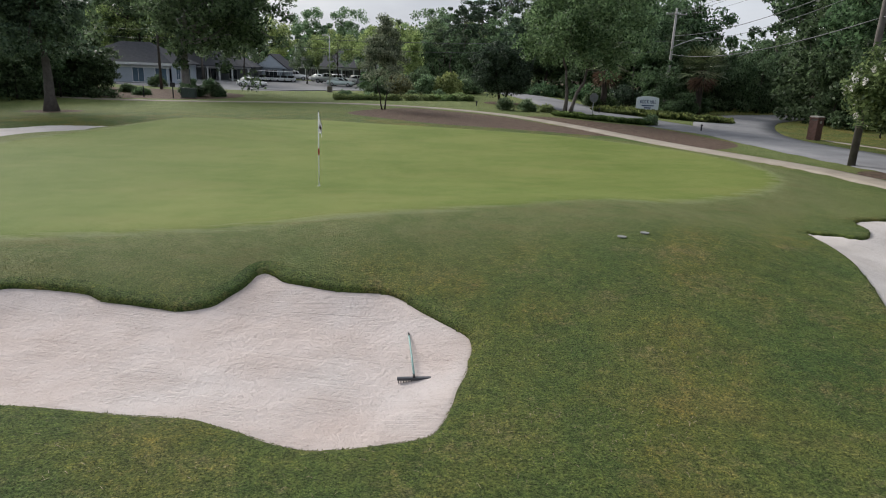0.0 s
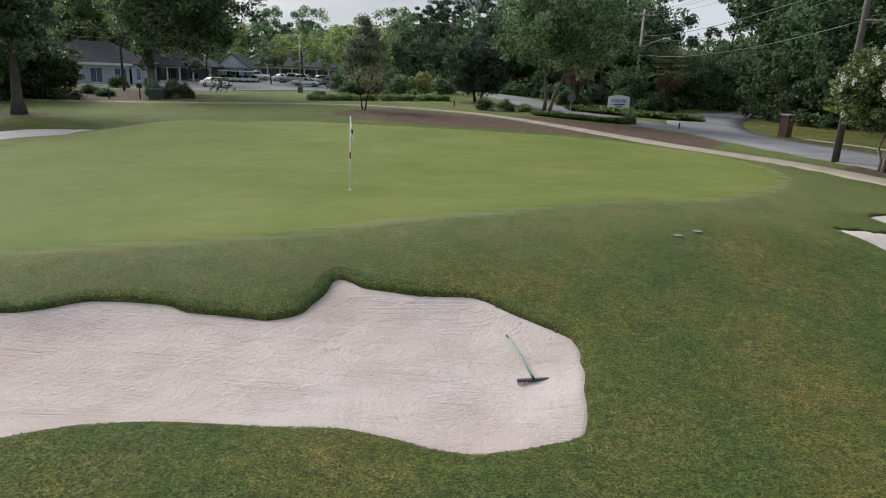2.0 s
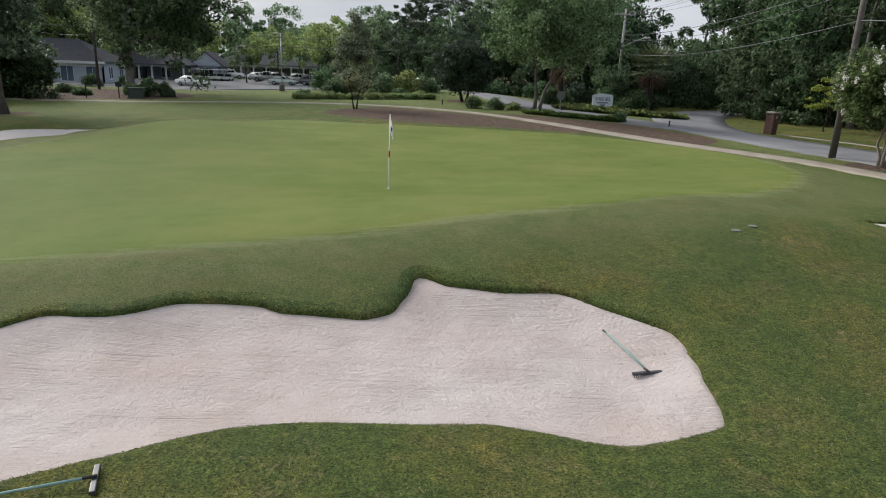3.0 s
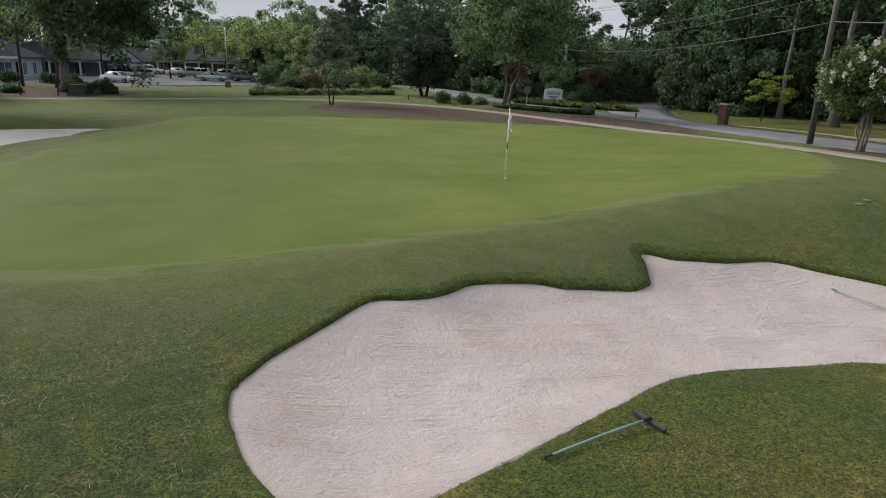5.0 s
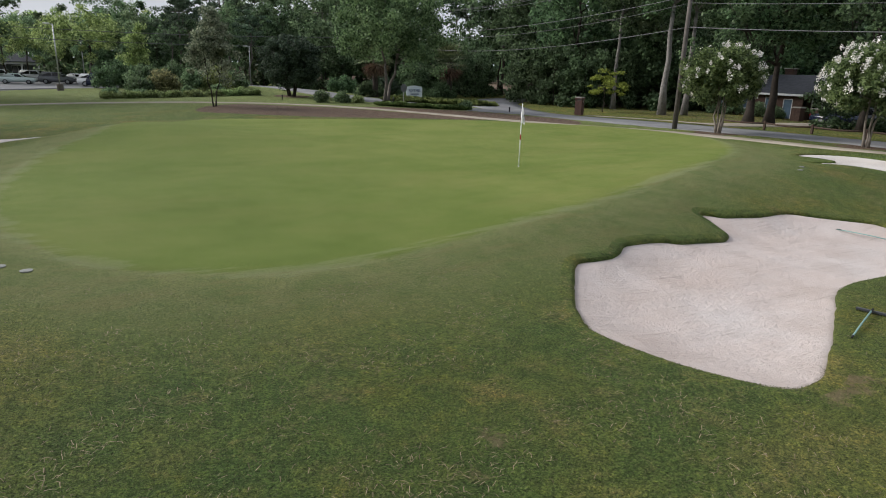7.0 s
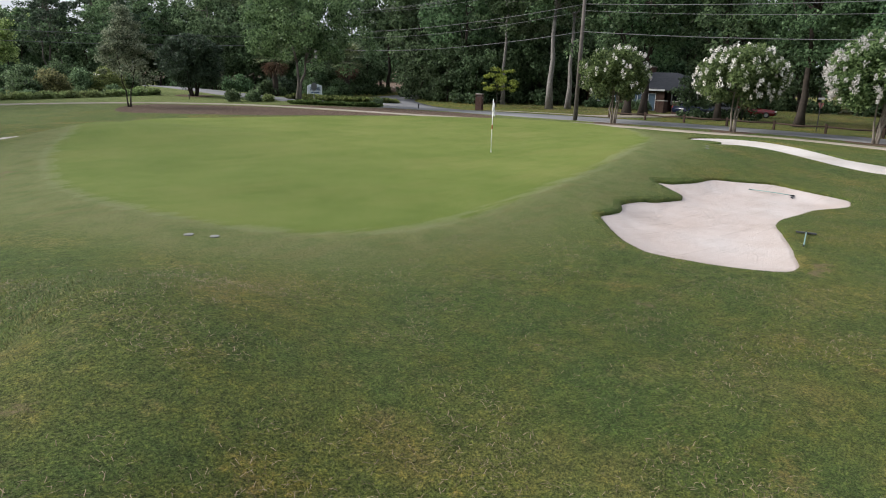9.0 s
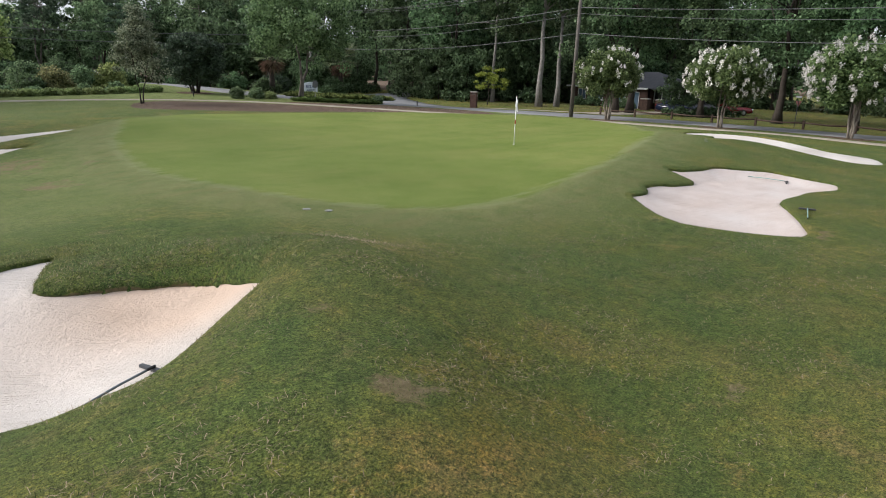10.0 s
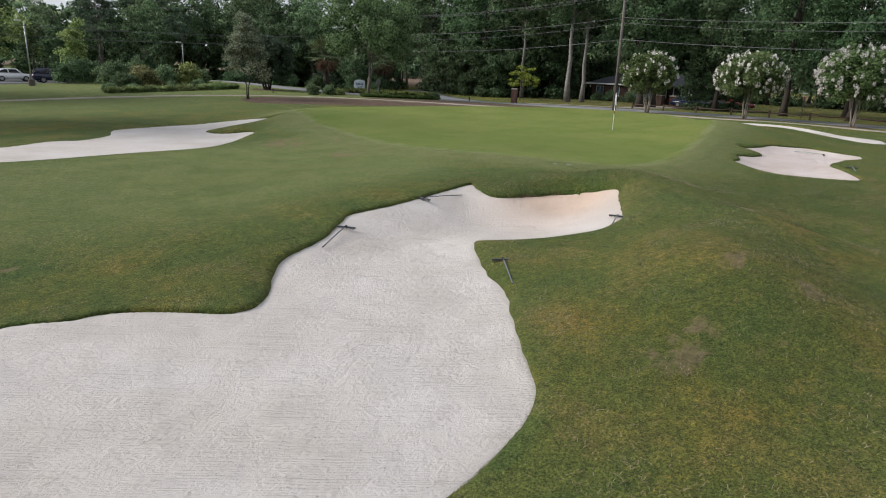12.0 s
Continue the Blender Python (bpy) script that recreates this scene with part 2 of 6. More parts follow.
def sand_material(name, a, b, c, damp, turn, streak):
    m, t, p = mat_base(name)
    vec = position(t)
    broad = noise_node(t, vec, 0.5, 4, 0.55)
    along = t.nodes.new("ShaderNodeMapping")
    along.inputs["Rotation"].default_value = (0, 0, radians(turn))
    t.links.new(vec, along.inputs["Vector"])
    lines = noise_node(t, along.outputs[0], 1.0, 6, 0.7, (0.5, 22.0, 1.0))
    furrow = noise_node(t, along.outputs[0], 1.0, 4, 0.6, (0.7, 34.0, 1.0))
    grit = noise_node(t, vec, 70.0, 3, 0.7)
    lump = noise_node(t, vec, 14.0, 5, 0.7)
    col = ramp(t, broad, [(0.3, a), (0.5, b), (0.7, c)])
    # rake marks, broken where the rake was lifted
    broken = ramp(t, noise_node(t, vec, 1.1, 4, 0.6), [(0.42, (0, 0, 0)), (0.58, (1, 1, 1))])
    mark = ramp(t, lines, [(0.33, (0.60, 0.56, 0.52)), (0.43, (0.95, 0.95, 0.94)), (0.7, (1.04, 1.04, 1.04))])
    col = mixed(t, col, mark, maths(t, "MULTIPLY", maths(t, "ADD", broken, 0.35), streak), "MULTIPLY")
    col = mixed(t, col, ramp(t, lump, [(0.29, (0.66, 0.62, 0.58)), (0.40, (1, 1, 1))]), 0.7, "MULTIPLY")
    # loose crumbs
    v = t.nodes.new("ShaderNodeTexVoronoi")
    v.inputs["Scale"].default_value = 5.5
    t.links.new(vec, v.inputs["Vector"])
    crumb = ramp(t, v.outputs["Distance"], [(0.05, (0.5, 0.46, 0.42)), (0.10, (1, 1, 1))])
    col = mixed(t, col, crumb, maths(t, "MULTIPLY", broken, 0.75), "MULTIPLY")
    col = mixed(t, col, damp, maths(t, "MULTIPLY", attr(t, "face"), 0.75))
    col = mixed(t, col, ramp(t, grit, [(0.25, (0.80, 0.79, 0.77)), (0.6, (1.04, 1.04, 1.04))]), 0.8, "MULTIPLY")
    t.links.new(col, p.inputs["Base Color"])
    p.inputs["Roughness"].default_value = 0.95
    p.inputs["Specular IOR Level"].default_value = 0.1
    h = maths(t, "ADD", maths(t, "MULTIPLY", maths(t, "MULTIPLY", furrow, maths(t, "ADD", broken, 0.2)), 0.7), maths(t, "ADD", maths(t, "MULTIPLY", lump, 0.8), maths(t, "MULTIPLY", grit, 0.2)))
    bump(t, p, h, 1.0, 0.05)
    return m


TURF = turf_material()
SAND_PINK = sand_material("pink_sand", (0.525, 0.440, 0.408), (0.580, 0.508, 0.486), (0.625, 0.572, 0.560), (0.60, 0.50, 0.42), 8, 0.46)
SAND_WHITE = sand_material("white_sand", (0.550, 0.505, 0.476), (0.592, 0.552, 0.532), (0.632, 0.598, 0.586), (0.62, 0.455, 0.35), 48, 0.42)
BLADES = foliage("grass_blades", (0.044, 0.064, 0.018), (0.125, 0.138, 0.050), 0.35, 0.45)
LIP_TURF = foliage("lip_grass", (0.050, 0.072, 0.022), (0.130, 0.150, 0.055), 0.35, 0.6)
ASPHALT = surface("worn_asphalt", [(0.3, (0.135, 0.136, 0.146)), (0.5, (0.19, 0.191, 0.202)), (0.7, (0.25, 0.25, 0.26))], 0.35, 0.85, fine=12, world_space=True)
CONCRETE = surface("path_concrete", [(0.3, (0.20, 0.172, 0.14)), (0.5, (0.30, 0.262, 0.215)), (0.7, (0.40, 0.36, 0.305))], 0.6, 0.9, fine=14, world_space=True)
CABLE = surface("grey_cable_sheath", two((0.13, 0.13, 0.14), 0.2), 1, 0.6, relief=0.0)
BARK = surface("grey_bark", [(0.3, (0.08, 0.07, 0.064)), (0.7, (0.20, 0.178, 0.16))], 4, 0.9, fine=26, relief=0.8, depth=0.04)
BARK_OAK = surface("pale_grey_bark", [(0.3, (0.13, 0.12, 0.115)), (0.7, (0.29, 0.275, 0.265))], 4, 0.9, fine=26, relief=0.8, depth=0.04)
BARK_PINE = surface("pine_bark", [(0.3, (0.05, 0.044, 0.042)), (0.7, (0.125, 0.112, 0.105))], 4, 0.9, fine=26, relief=0.8, depth=0.04)
BARK_DARK = surface("dark_bark", [(0.3, (0.022, 0.018, 0.015)), (0.7, (0.062, 0.05, 0.042))], 4, 0.9, fine=22, relief=0.8, depth=0.04)
BARK_PALE = surface("pale_bark", [(0.3, (0.16, 0.135, 0.11)), (0.7, (0.34, 0.30, 0.26))], 5, 0.85, fine=30, relief=0.5, depth=0.02)
POLE_WOOD = surface("weathered_pole", [(0.3, (0.075, 0.066, 0.062)), (0.7, (0.165, 0.148, 0.138))], 3, 0.85, fine=30, relief=0.5)
POLE_PALE = surface("bleached_pole", [(0.3, (0.27, 0.26, 0.255)), (0.7, (0.42, 0.41, 0.40))], 3, 0.85, fine=30, relief=0.4)
GALV = surface("galvanised_steel", two((0.42, 0.43, 0.45)), 3, 0.45, 0.6, relief=0.0)
DARK_METAL = surface("dark_painted_metal", two((0.03, 0.03, 0.033)), 5, 0.5, 0.2, relief=0.0)
LEAF_OAK = foliage("oak_leaves", (0.0127, 0.026, 0.0112), (0.0583, 0.095, 0.042))
LEAF_MID = foliage("maple_leaves", (0.0212, 0.04, 0.0168), (0.0901, 0.13, 0.063))
LEAF_LIGHT = foliage("light_leaves", (0.045, 0.075, 0.020), (0.155, 0.195, 0.070))
LEAF_DARK = foliage("evergreen_leaves", (0.0074, 0.015, 0.0084), (0.0318, 0.05, 0.028), 0.2)
LEAF_PINE = foliage("pine_needles", (0.0106, 0.022, 0.0126), (0.0477, 0.072, 0.0392), 0.25)
LEAF_LIME = foliage("lime_leaves", (0.060, 0.090, 0.016), (0.155, 0.200, 0.042), 0.45)
LEAF_MYRTLE = foliage("myrtle_leaves", (0.022, 0.042, 0.014), (0.085, 0.120, 0.046))
LEAF_ELM = foliage("elm_leaves", (0.018, 0.034, 0.012), (0.074, 0.104, 0.044))
LEAF_SAGE = foliage("sage_leaves", (0.036, 0.052, 0.028), (0.125, 0.140, 0.088))
LEAF_HEDGE = foliage("hedge_leaves", (0.0371, 0.06, 0.0196), (0.1272, 0.165, 0.063))
LEAF_GROUND = foliage("liriope_leaves", (0.026, 0.048, 0.014), (0.085, 0.115, 0.036))
LEAF_UNDER = foliage("understory_leaves", (0.0125, 0.025, 0.010), (0.056, 0.086, 0.040))
LEAF_RUST = foliage("rusty_leaves", (0.036, 0.042, 0.018), (0.105, 0.100, 0.046))
BLOOM = foliage("white_blossom", (0.68, 0.68, 0.66), (0.80, 0.80, 0.79), 0.3, 0.42)
FROND_DRY = foliage("dry_palm_fronds", (0.030, 0.020, 0.012), (0.085, 0.058, 0.036), 0.2)
FROND = foliage("palm_fronds", (0.018, 0.030, 0.012), (0.078, 0.095, 0.042), 0.25)


# ---- mesh helpers ----
def part(name, bm, material, parent=None, label="", smooth=False):
    me = bpy.data.meshes.new(name)
    bm.to_mesh(me)
    bm.free()
    if material:
        me.materials.append(material)
    if smooth:
        me.polygons.foreach_set("use_smooth", [True] * len(me.polygons))
    ob = new(name, me)
    ob.parent = parent
    if label:
        ob["label"] = label
    return ob


def mesh_part(name, verts, faces, material, parent=None, label="", smooth=False):
    """One mesh from arrays of vertices and of triangles or quads."""
    verts, faces = np.asarray(verts, dtype=np.float32), np.asarray(faces, dtype=np.int32)
    me = bpy.data.meshes.new(name)
    k = faces.shape[1]
    me.vertices.add(len(verts))
    me.vertices.foreach_set("co", verts.ravel())
    me.loops.add(faces.size)
    me.loops.foreach_set("vertex_index", faces.ravel())
    me.polygons.add(len(faces))
    me.polygons.foreach_set("loop_start", np.arange(0, faces.size, k, dtype=np.int32))
    me.update(calc_edges=True)
    me.validate()
    if smooth:
        me.polygons.foreach_set("use_smooth", np.ones(len(faces), dtype=bool))
    if material:
        me.materials.append(material)
    ob = new(name, me)
    ob.parent = parent
    if label:
        ob["label"] = label
    return ob


def thing(name, m, label, category, group="", kind=""):
    ob = new(name)
    ob.empty_display_size = 0.2
    ob.matrix_basis = m
    return tagged(ob, label, category, group, kind)


def bm_box(bm, x0, x1, y0, y1, z0, z1, bevel=0.0, seg=1):
    r = bmesh.ops.create_cube(bm, size=1)
    vs = r["verts"]
    for v in vs:
        v.co = Vector((x0 + (v.co.x + 0.5) * (x1 - x0), y0 + (v.co.y + 0.5) * (y1 - y0), z0 + (v.co.z + 0.5) * (z1 - z0)))
    if bevel:
        es = list({e for v in vs for e in v.link_edges})
        bmesh.ops.bevel(bm, geom=es, offset=bevel, segments=seg, affect="EDGES", profile=0.6)
    return bm


def box(x0, x1, y0, y1, z0, z1, bevel=0.0, seg=1):
    return bm_box(bmesh.new(), x0, x1, y0, y1, z0, z1, bevel, seg)


def bm_tube(bm, pts, radii, sides=8, caps=True):
    """A tapered tube along a line of points."""
    pts = [Vector(p) for p in pts]
    rings = []
    side = None
    for i, p in enumerate(pts):
        d = (pts[min(i + 1, len(pts) - 1)] - pts[max(i - 1, 0)]).normalized()
        if side is None:
            side = d.orthogonal().normalized()
        side = (side - d * side.dot(d)).normalized()
        up = d.cross(side)
        rings.append([bm.verts.new(p + radii[i] * (math.cos(a) * side + math.sin(a) * up)) for a in (2 * math.pi * k / sides for k in range(sides))])
    for a, b in zip(rings, rings[1:]):
        for k in range(sides):
            bm.faces.new((a[k], a[(k + 1) % sides], b[(k + 1) % sides], b[k]))
    if caps:
        bm.faces.new(rings[0][::-1])
        bm.faces.new(rings[-1])
    return bm


def tube(pts, radii, sides=8):
    if isinstance(radii, (int, float)):
        radii = [radii] * len(pts)
    return bm_tube(bmesh.new(), pts, radii, sides)


def bm_prism(bm, outline, y0, y1):
    """A side outline in x and z, drawn out along y."""
    a = [bm.verts.new((x, y0, z)) for x, z in outline]
    b = [bm.verts.new((x, y1, z)) for x, z in outline]
    n = len(outline)
    bm.faces.new(a)
    bm.faces.new(b[::-1])
    for i in range(n):
        bm.faces.new((a[i], b[i], b[(i + 1) % n], a[(i + 1) % n]))
    bmesh.ops.recalc_face_normals(bm, faces=bm.faces[:])
    return bm


def bm_lathe(bm, profile, sides=16, at=(0, 0, 0)):
    rings = [[bm.verts.new((at[0] + r * math.cos(2 * math.pi * k / sides), at[1] + r * math.sin(2 * math.pi * k / sides), at[2] + z)) for k in range(sides)] for r, z in profile]
    for a, b in zip(rings, rings[1:]):
        for k in range(sides):
            bm.faces.new((a[k], a[(k + 1) % sides], b[(k + 1) % sides], b[k]))
    bm.faces.new(rings[0][::-1])
    bm.faces.new(rings[-1])
    return bm


def lathe(profile, sides=16, at=(0, 0, 0)):
    return bm_lathe(bmesh.new(), profile, sides, at)


def spline(points, closed=True, n=8):
    """A Catmull-Rom curve through the corners of an outline."""
    p = np.array(points, dtype=float)
    m = len(p)
    out = []
    for i in range(m if closed else m - 1):
        if closed:
            a, b, c, d = p[i - 1], p[i], p[(i + 1) % m], p[(i + 2) % m]
        else:
            a, b, c, d = p[max(i - 1, 0)], p[i], p[i + 1], p[min(i + 2, m - 1)]
        for s in np.arange(n) / n:
            out.append(0.5 * (2 * b + (c - a) * s + (2 * a - 5 * b + 4 * c - d) * s * s + (3 * b - a - 3 * c + d) * s ** 3))
    if not closed:
        out.append(p[-1])
    return np.array(out)


def to_line(px, py, line, closed):
    """The distance of points from a line, and for a closed one whether they lie inside."""
    best = np.full(px.shape, 1e9)
    inside = np.zeros(px.shape, dtype=bool)
    n = len(line)
    for i in range(n if closed else n - 1):
        (ax, ay), (bx, by) = line[i], line[(i + 1) % n]
        dx, dy = bx - ax, by - ay
        s = np.clip(((px - ax) * dx + (py - ay) * dy) / max(dx * dx + dy * dy, 1e-12), 0, 1)
        best = np.minimum(best, (px - ax - s * dx) ** 2 + (py - ay - s * dy) ** 2)
        if closed and ay != by:
            inside ^= ((ay > py) != (by > py)) & (px < (bx - ax) * (py - ay) / (by - ay) + ax)
    return np.sqrt(best), inside


def signed(px, py, line):
    """Distance from a closed outline, negative inside; far points are left at 99."""
    px, py = np.asarray(px, float), np.asarray(py, float)
    out = np.full(px.shape, 99.0)
    lo, hi = line.min(0) - 7, line.max(0) + 7
    k = (px > lo[0]) & (px < hi[0]) & (py > lo[1]) & (py < hi[1])
    if k.any():
        d, i = to_line(px[k], py[k], line, True)
        out[k] = np.where(i, -d, d)
    return out


def step(a, b, x):
    s = np.clip((x - a) / (b - a), 0, 1)
    return s * s * (3 - 2 * s)


# ---- the lie of the land ----
GREEN = spline([(-12, 11.2), (-8.5, 11.8), (-4.5, 12.7), (0.2, 13.9), (3, 14.8), (6.2, 16.7), (9.7, 19.3), (11.5, 21.9), (12, 25.2), (10.6, 29.6), (6.3, 34.5), (0.2, 36.9),
                (-4.7, 38.3), (-9, 39.6), (-12.7, 37), (-15.9, 31), (-17.6, 26.5), (-18.6, 22), (-18.8, 18), (-18.3, 15), (-17, 12.6), (-15, 11.4)], n=6)
BUNKER_FRONT = spline([(-3.31, 11.18), (-2.85, 10.87), (-2.4, 10.68), (-1.9, 10.47), (-1.3, 10.37), (-0.86, 10.25), (-0.3, 9.65), (0.27, 9.01), (0.45, 8.67), (0.4, 8.1), (0.22, 7.2), (0, 6.42), (-0.2, 6.22), (-0.6, 6.09),
                       (-1.22, 5.97), (-1.6, 6.02), (-2.28, 6.32), (-2.85, 6.53), (-3.6, 6.57), (-4.7, 6.63), (-5.43, 6.58), (-5.97, 6.43), (-6.8, 6.02), (-7.7, 5.58), (-8.6, 5.17), (-9.3, 4.87), (-9.75, 4.72), (-10.15, 4.7),
                       (-10.39, 4.82), (-10.68, 5.23), (-10.94, 5.87), (-11.09, 6.6), (-11.1, 7.2), (-10.86, 7.7), (-10.58, 8.12), (-9.83, 8.93), (-9.2, 9.55), (-8.9, 9.64), (-8.46, 9.6), (-7.95, 9.69), (-7.42, 10.01), (-7.02, 10.13),
                       (-6.08, 10.12), (-5.65, 9.93), (-4.95, 9.85), (-4.3, 9.77), (-3.95, 9.88), (-3.73, 10.15), (-3.45, 10.75)], n=6)
BUNKER_MOUND = spline([(-23.8, 12.75), (-24.9, 12.6), (-26.1, 12.41), (-27.4, 12.4), (-28.6, 12.62), (-29.1, 12.4), (-29.9, 11.95), (-30.45, 11.73), (-31.25, 11.53), (-31.85, 11.17), (-32.5, 10.35), (-32.9, 9.97), (-33.35, 9.7), (-33.8, 9.74),
                       (-34.39, 10.45), (-35.02, 11.09), (-35.6, 11.23), (-36.4, 11.6), (-38.5, 11.7), (-40.5, 11), (-41.5, 9.4), (-41, 7), (-39.4, 5.2), (-37.2, 4.3), (-34.9, 4.16), (-33.56, 4.26), (-32.94, 4.41), (-32.4, 4.68),
                       (-31.86, 5.19), (-30.63, 6.33), (-29.99, 6.86), (-29.5, 7.38), (-29.03, 8.06), (-28.3, 8.85), (-27.86, 9.33), (-27.5, 9.3), (-26.15, 8.03), (-25.5, 7.5), (-24.9, 7.43), (-24.3, 7.5), (-23.2, 8.15), (-22.75, 8.42),
                       (-22.25, 8.72), (-22.22, 9.4), (-22.47, 10.18), (-23.2, 10.82), (-24.04, 11.13), (-24.4, 11.5), (-24.05, 12.3)], n=6)
BUNKER_WEST = spline([(-14.3, 35.9), (-16, 35.3), (-18, 34.9), (-19.9, 35.4), (-19.6, 33.5), (-18.9, 32.3), (-19.6, 30.9), (-22, 29.7), (-24.7, 28.6), (-28, 28.2), (-31, 27.8), (-34, 28.2), (-36, 30.5), (-34.5, 32.8),
                       (-30.5, 33.4), (-28.3, 34.6), (-26.6, 34.6), (-24.7, 36.2), (-23.6, 38.4), (-21, 39.2), (-18.5, 39.4), (-16.4, 38)], n=6)
BUNKER_EAST = spline([(8.82, 15.1), (9.1, 15), (9.42, 14.95), (9.65, 14.58), (9.95, 14.6), (10.37, 15.14), (10.64, 15.7), (10.9, 16.6), (11.6, 17.1), (12.5, 17.1), (13.2, 16.4), (13.3, 15.5), (12.6, 13.6), (11.4, 11.4),
                       (10.4, 9.9), (9.3, 8.3), (8.3, 6.8), (7.2, 6.3), (6.6, 7.2), (7, 8.8), (7.6, 10.5), (8.05, 12), (8.38, 13.5)], n=6)
BUNKERS = (BUNKER_FRONT, BUNKER_MOUND, BUNKER_WEST, BUNKER_EAST)
SAND_FLOOR = (-0.25, -0.5, -0.42, 0.2)
CART_PATH = spline([(-70, 66), (-50, 67), (-36, 66.5), (-26, 66), (-19, 65), (-12.7, 63.3), (-8, 61.3), (-4, 59), (0.3, 56), (4.8, 51.6), (8.2, 45.6), (10.6, 39.8), (12.5, 35), (14.5, 30.8), (15.9, 27.4), (16.6, 23), (16.9, 17), (17.1, 8), (17.4, -30)], False, 6)
ROAD = spline([(22.9, -60), (22.9, -20), (22.9, 5), (22.8, 18), (21.9, 27), (20.9, 36), (20.8, 43), (22.4, 50), (25.4, 58), (30, 65.5), (38, 72), (50, 78)], False, 8)
DRIVE = spline([(20.5, 43.5), (17.0, 51), (14.2, 58), (12.5, 66), (10.8, 75), (6.5, 84), (-1, 90), (-10, 92), (-20, 93), (-34, 94), (-60, 96)], False, 8)
CAR_PARK = np.array([(-46, 90), (-30, 88.5), (-20, 85.5), (-4, 86), (0, 92), (-4, 128), (-22, 134), (-48, 134)], dtype=float)
BED_BACK = spline([(-7.6, 49), (-6.0, 54), (-3, 56), (0, 53.6), (4, 50.2), (6.5, 46), (9.0, 42), (11, 39.0), (8.5, 39), (5.5, 40.3), (2.8, 41.3), (-0.8, 42.5), (-4.2, 45)], n=4)
BED_ROAD = spline([(6, 51.2), (8.6, 51.8), (12, 49), (14.4, 47.5), (16.4, 41), (16.6, 37), (15, 34.5), (13.4, 34), (12.2, 38), (9.2, 44.5), (7, 48.5)], n=4)
BED_OAK = spline([(-40, 69), (-32, 68.6), (-25.5, 69.2), (-23, 73), (-26, 79), (-36, 84), (-46, 80)], n=4)
# mounds and hollows: centre x, y, spread x, y, height
SWELLS = [(5.6, 13.9, 1.8, 1.2, 0.14), (-18.6, 30, 1.8, 3.2, 0.18), (-14.3, 34.8, 2.2, 2.2, 0.22), (-2, 50, 15, 13, 0.36), (6, 72, 11, 11, 0.36), (19, 18, 9, 17, 0.34), (-36, 58, 15, 16, -0.71), (-26, 33, 7, 6, -0.24), (-30, 102, 22, 15, -0.23), (-17.7, 33.7, 1.4, 1.1, 0.1), (-19.4, 28.4, 1.4, 2.4, 0.22),
          (-22, 25, 2, 8, -0.08), (-13, 84, 7, 9, 0.4), (5, 82, 8, 7, 0.82), (-15, 33, 3.2, 3.6, 0.2), (-12, 31, 2.2, 3.0, 0.28), (-17.5, 39.6, 2.5, 1.5, -0.2), (28, 50, 6, 7, -0.28), (50, 30, 8, 8, -0.25),
          (-22.5, 7.5, 2.4, 3.2, 0.7), (4.5, 13.5, 6, 3, 0.65), (-27.0, 4.5, 1.3, 1.3, 0.57), (-19.5, 3.0, 2, 2, -0.18), (-36.0, 12.0, 2.4, 3.2, -0.29), (-27.0, 13.5, 2, 2, 0.32), (-36.0, 4.5, 3.2, 2.4, -0.45), (-21.0, 9.0, 1.3, 1.3, 0.33),
          (-24.0, 4.5, 1.3, 1.3, 0.3), (-13.5, 12.0, 2.4, 3.2, -0.11), (7.5, 15.0, 2, 2, -0.27), (-21.0, 15.0, 2.4, 3.2, 0.3), (-7.5, 9.0, 2.4, 3.2, 0.11), (-21.0, 3.0, 1.3, 1.3, -0.19), (-28.5, 3.0, 1.3, 1.3, 0.44), (-1.5, 12.0, 1.3, 1.3, 0.13),
          (7.5, 0.0, 6, 3, -0.11), (-21.0, 4.5, 1.3, 1.3, -0.21), (-27.0, 7.5, 1.3, 1.3, -0.11), (-36.0, 15.0, 6, 3, -0.2)]

# banks that fall steeply to the sand: outline, centre, reach, fall
BANKS = [(BUNKER_WEST, -15, 36.2, 2.6, 0.1), (BUNKER_WEST, -20.5, 33.5, 4.0, 0.28), (BUNKER_MOUND, -29.0, 8.1, 3.0, 0.31), (BUNKER_MOUND, -22.9, 9.6, 1.0, 0.6), (BUNKER_MOUND, -23.9, 7.6, 1.0, 0.26), (BUNKER_FRONT, -3.9, 9.8, 3.0, 0.21), (BUNKER_MOUND, -32.3, 10.3, 1.0, 0.17), (BUNKER_MOUND, -23.8, 11.2, 1.0, 0.14)]


def road_half(y):
    """The road widens towards its junction with the drive."""
    return 2.6 + 0.65 * step(18, 32, np.asarray(y, float))


def natural(x, y):
    """The height of the turf before sand and paving are cut into it."""
    x, y = np.asarray(x, float), np.asarray(y, float)
    z = np.full(x.shape, -0.05)
    for cx, cy, sx, sy, h in SWELLS:
        z = z + h * np.exp(-0.5 * (((x - cx) / sx) ** 2 + ((y - cy) / sy) ** 2))
    k = 1 - step(-0.8, 3.0, signed(x, y, GREEN))
    z = z + k * (0.363 + 0.005 * (np.clip(x, -20, 12) + 3.66))
    for line, cx, cy, r, drop in BANKS:
        near = np.exp(-0.5 * (((x - cx) / r) ** 2 + ((y - cy) / r) ** 2))
        z = z - drop * near * np.exp(-np.maximum(signed(x, y, line), 0) / 0.55)
    far = np.hypot(x + 5, y - 50)
    return z * (1 - step(140, 400, far))


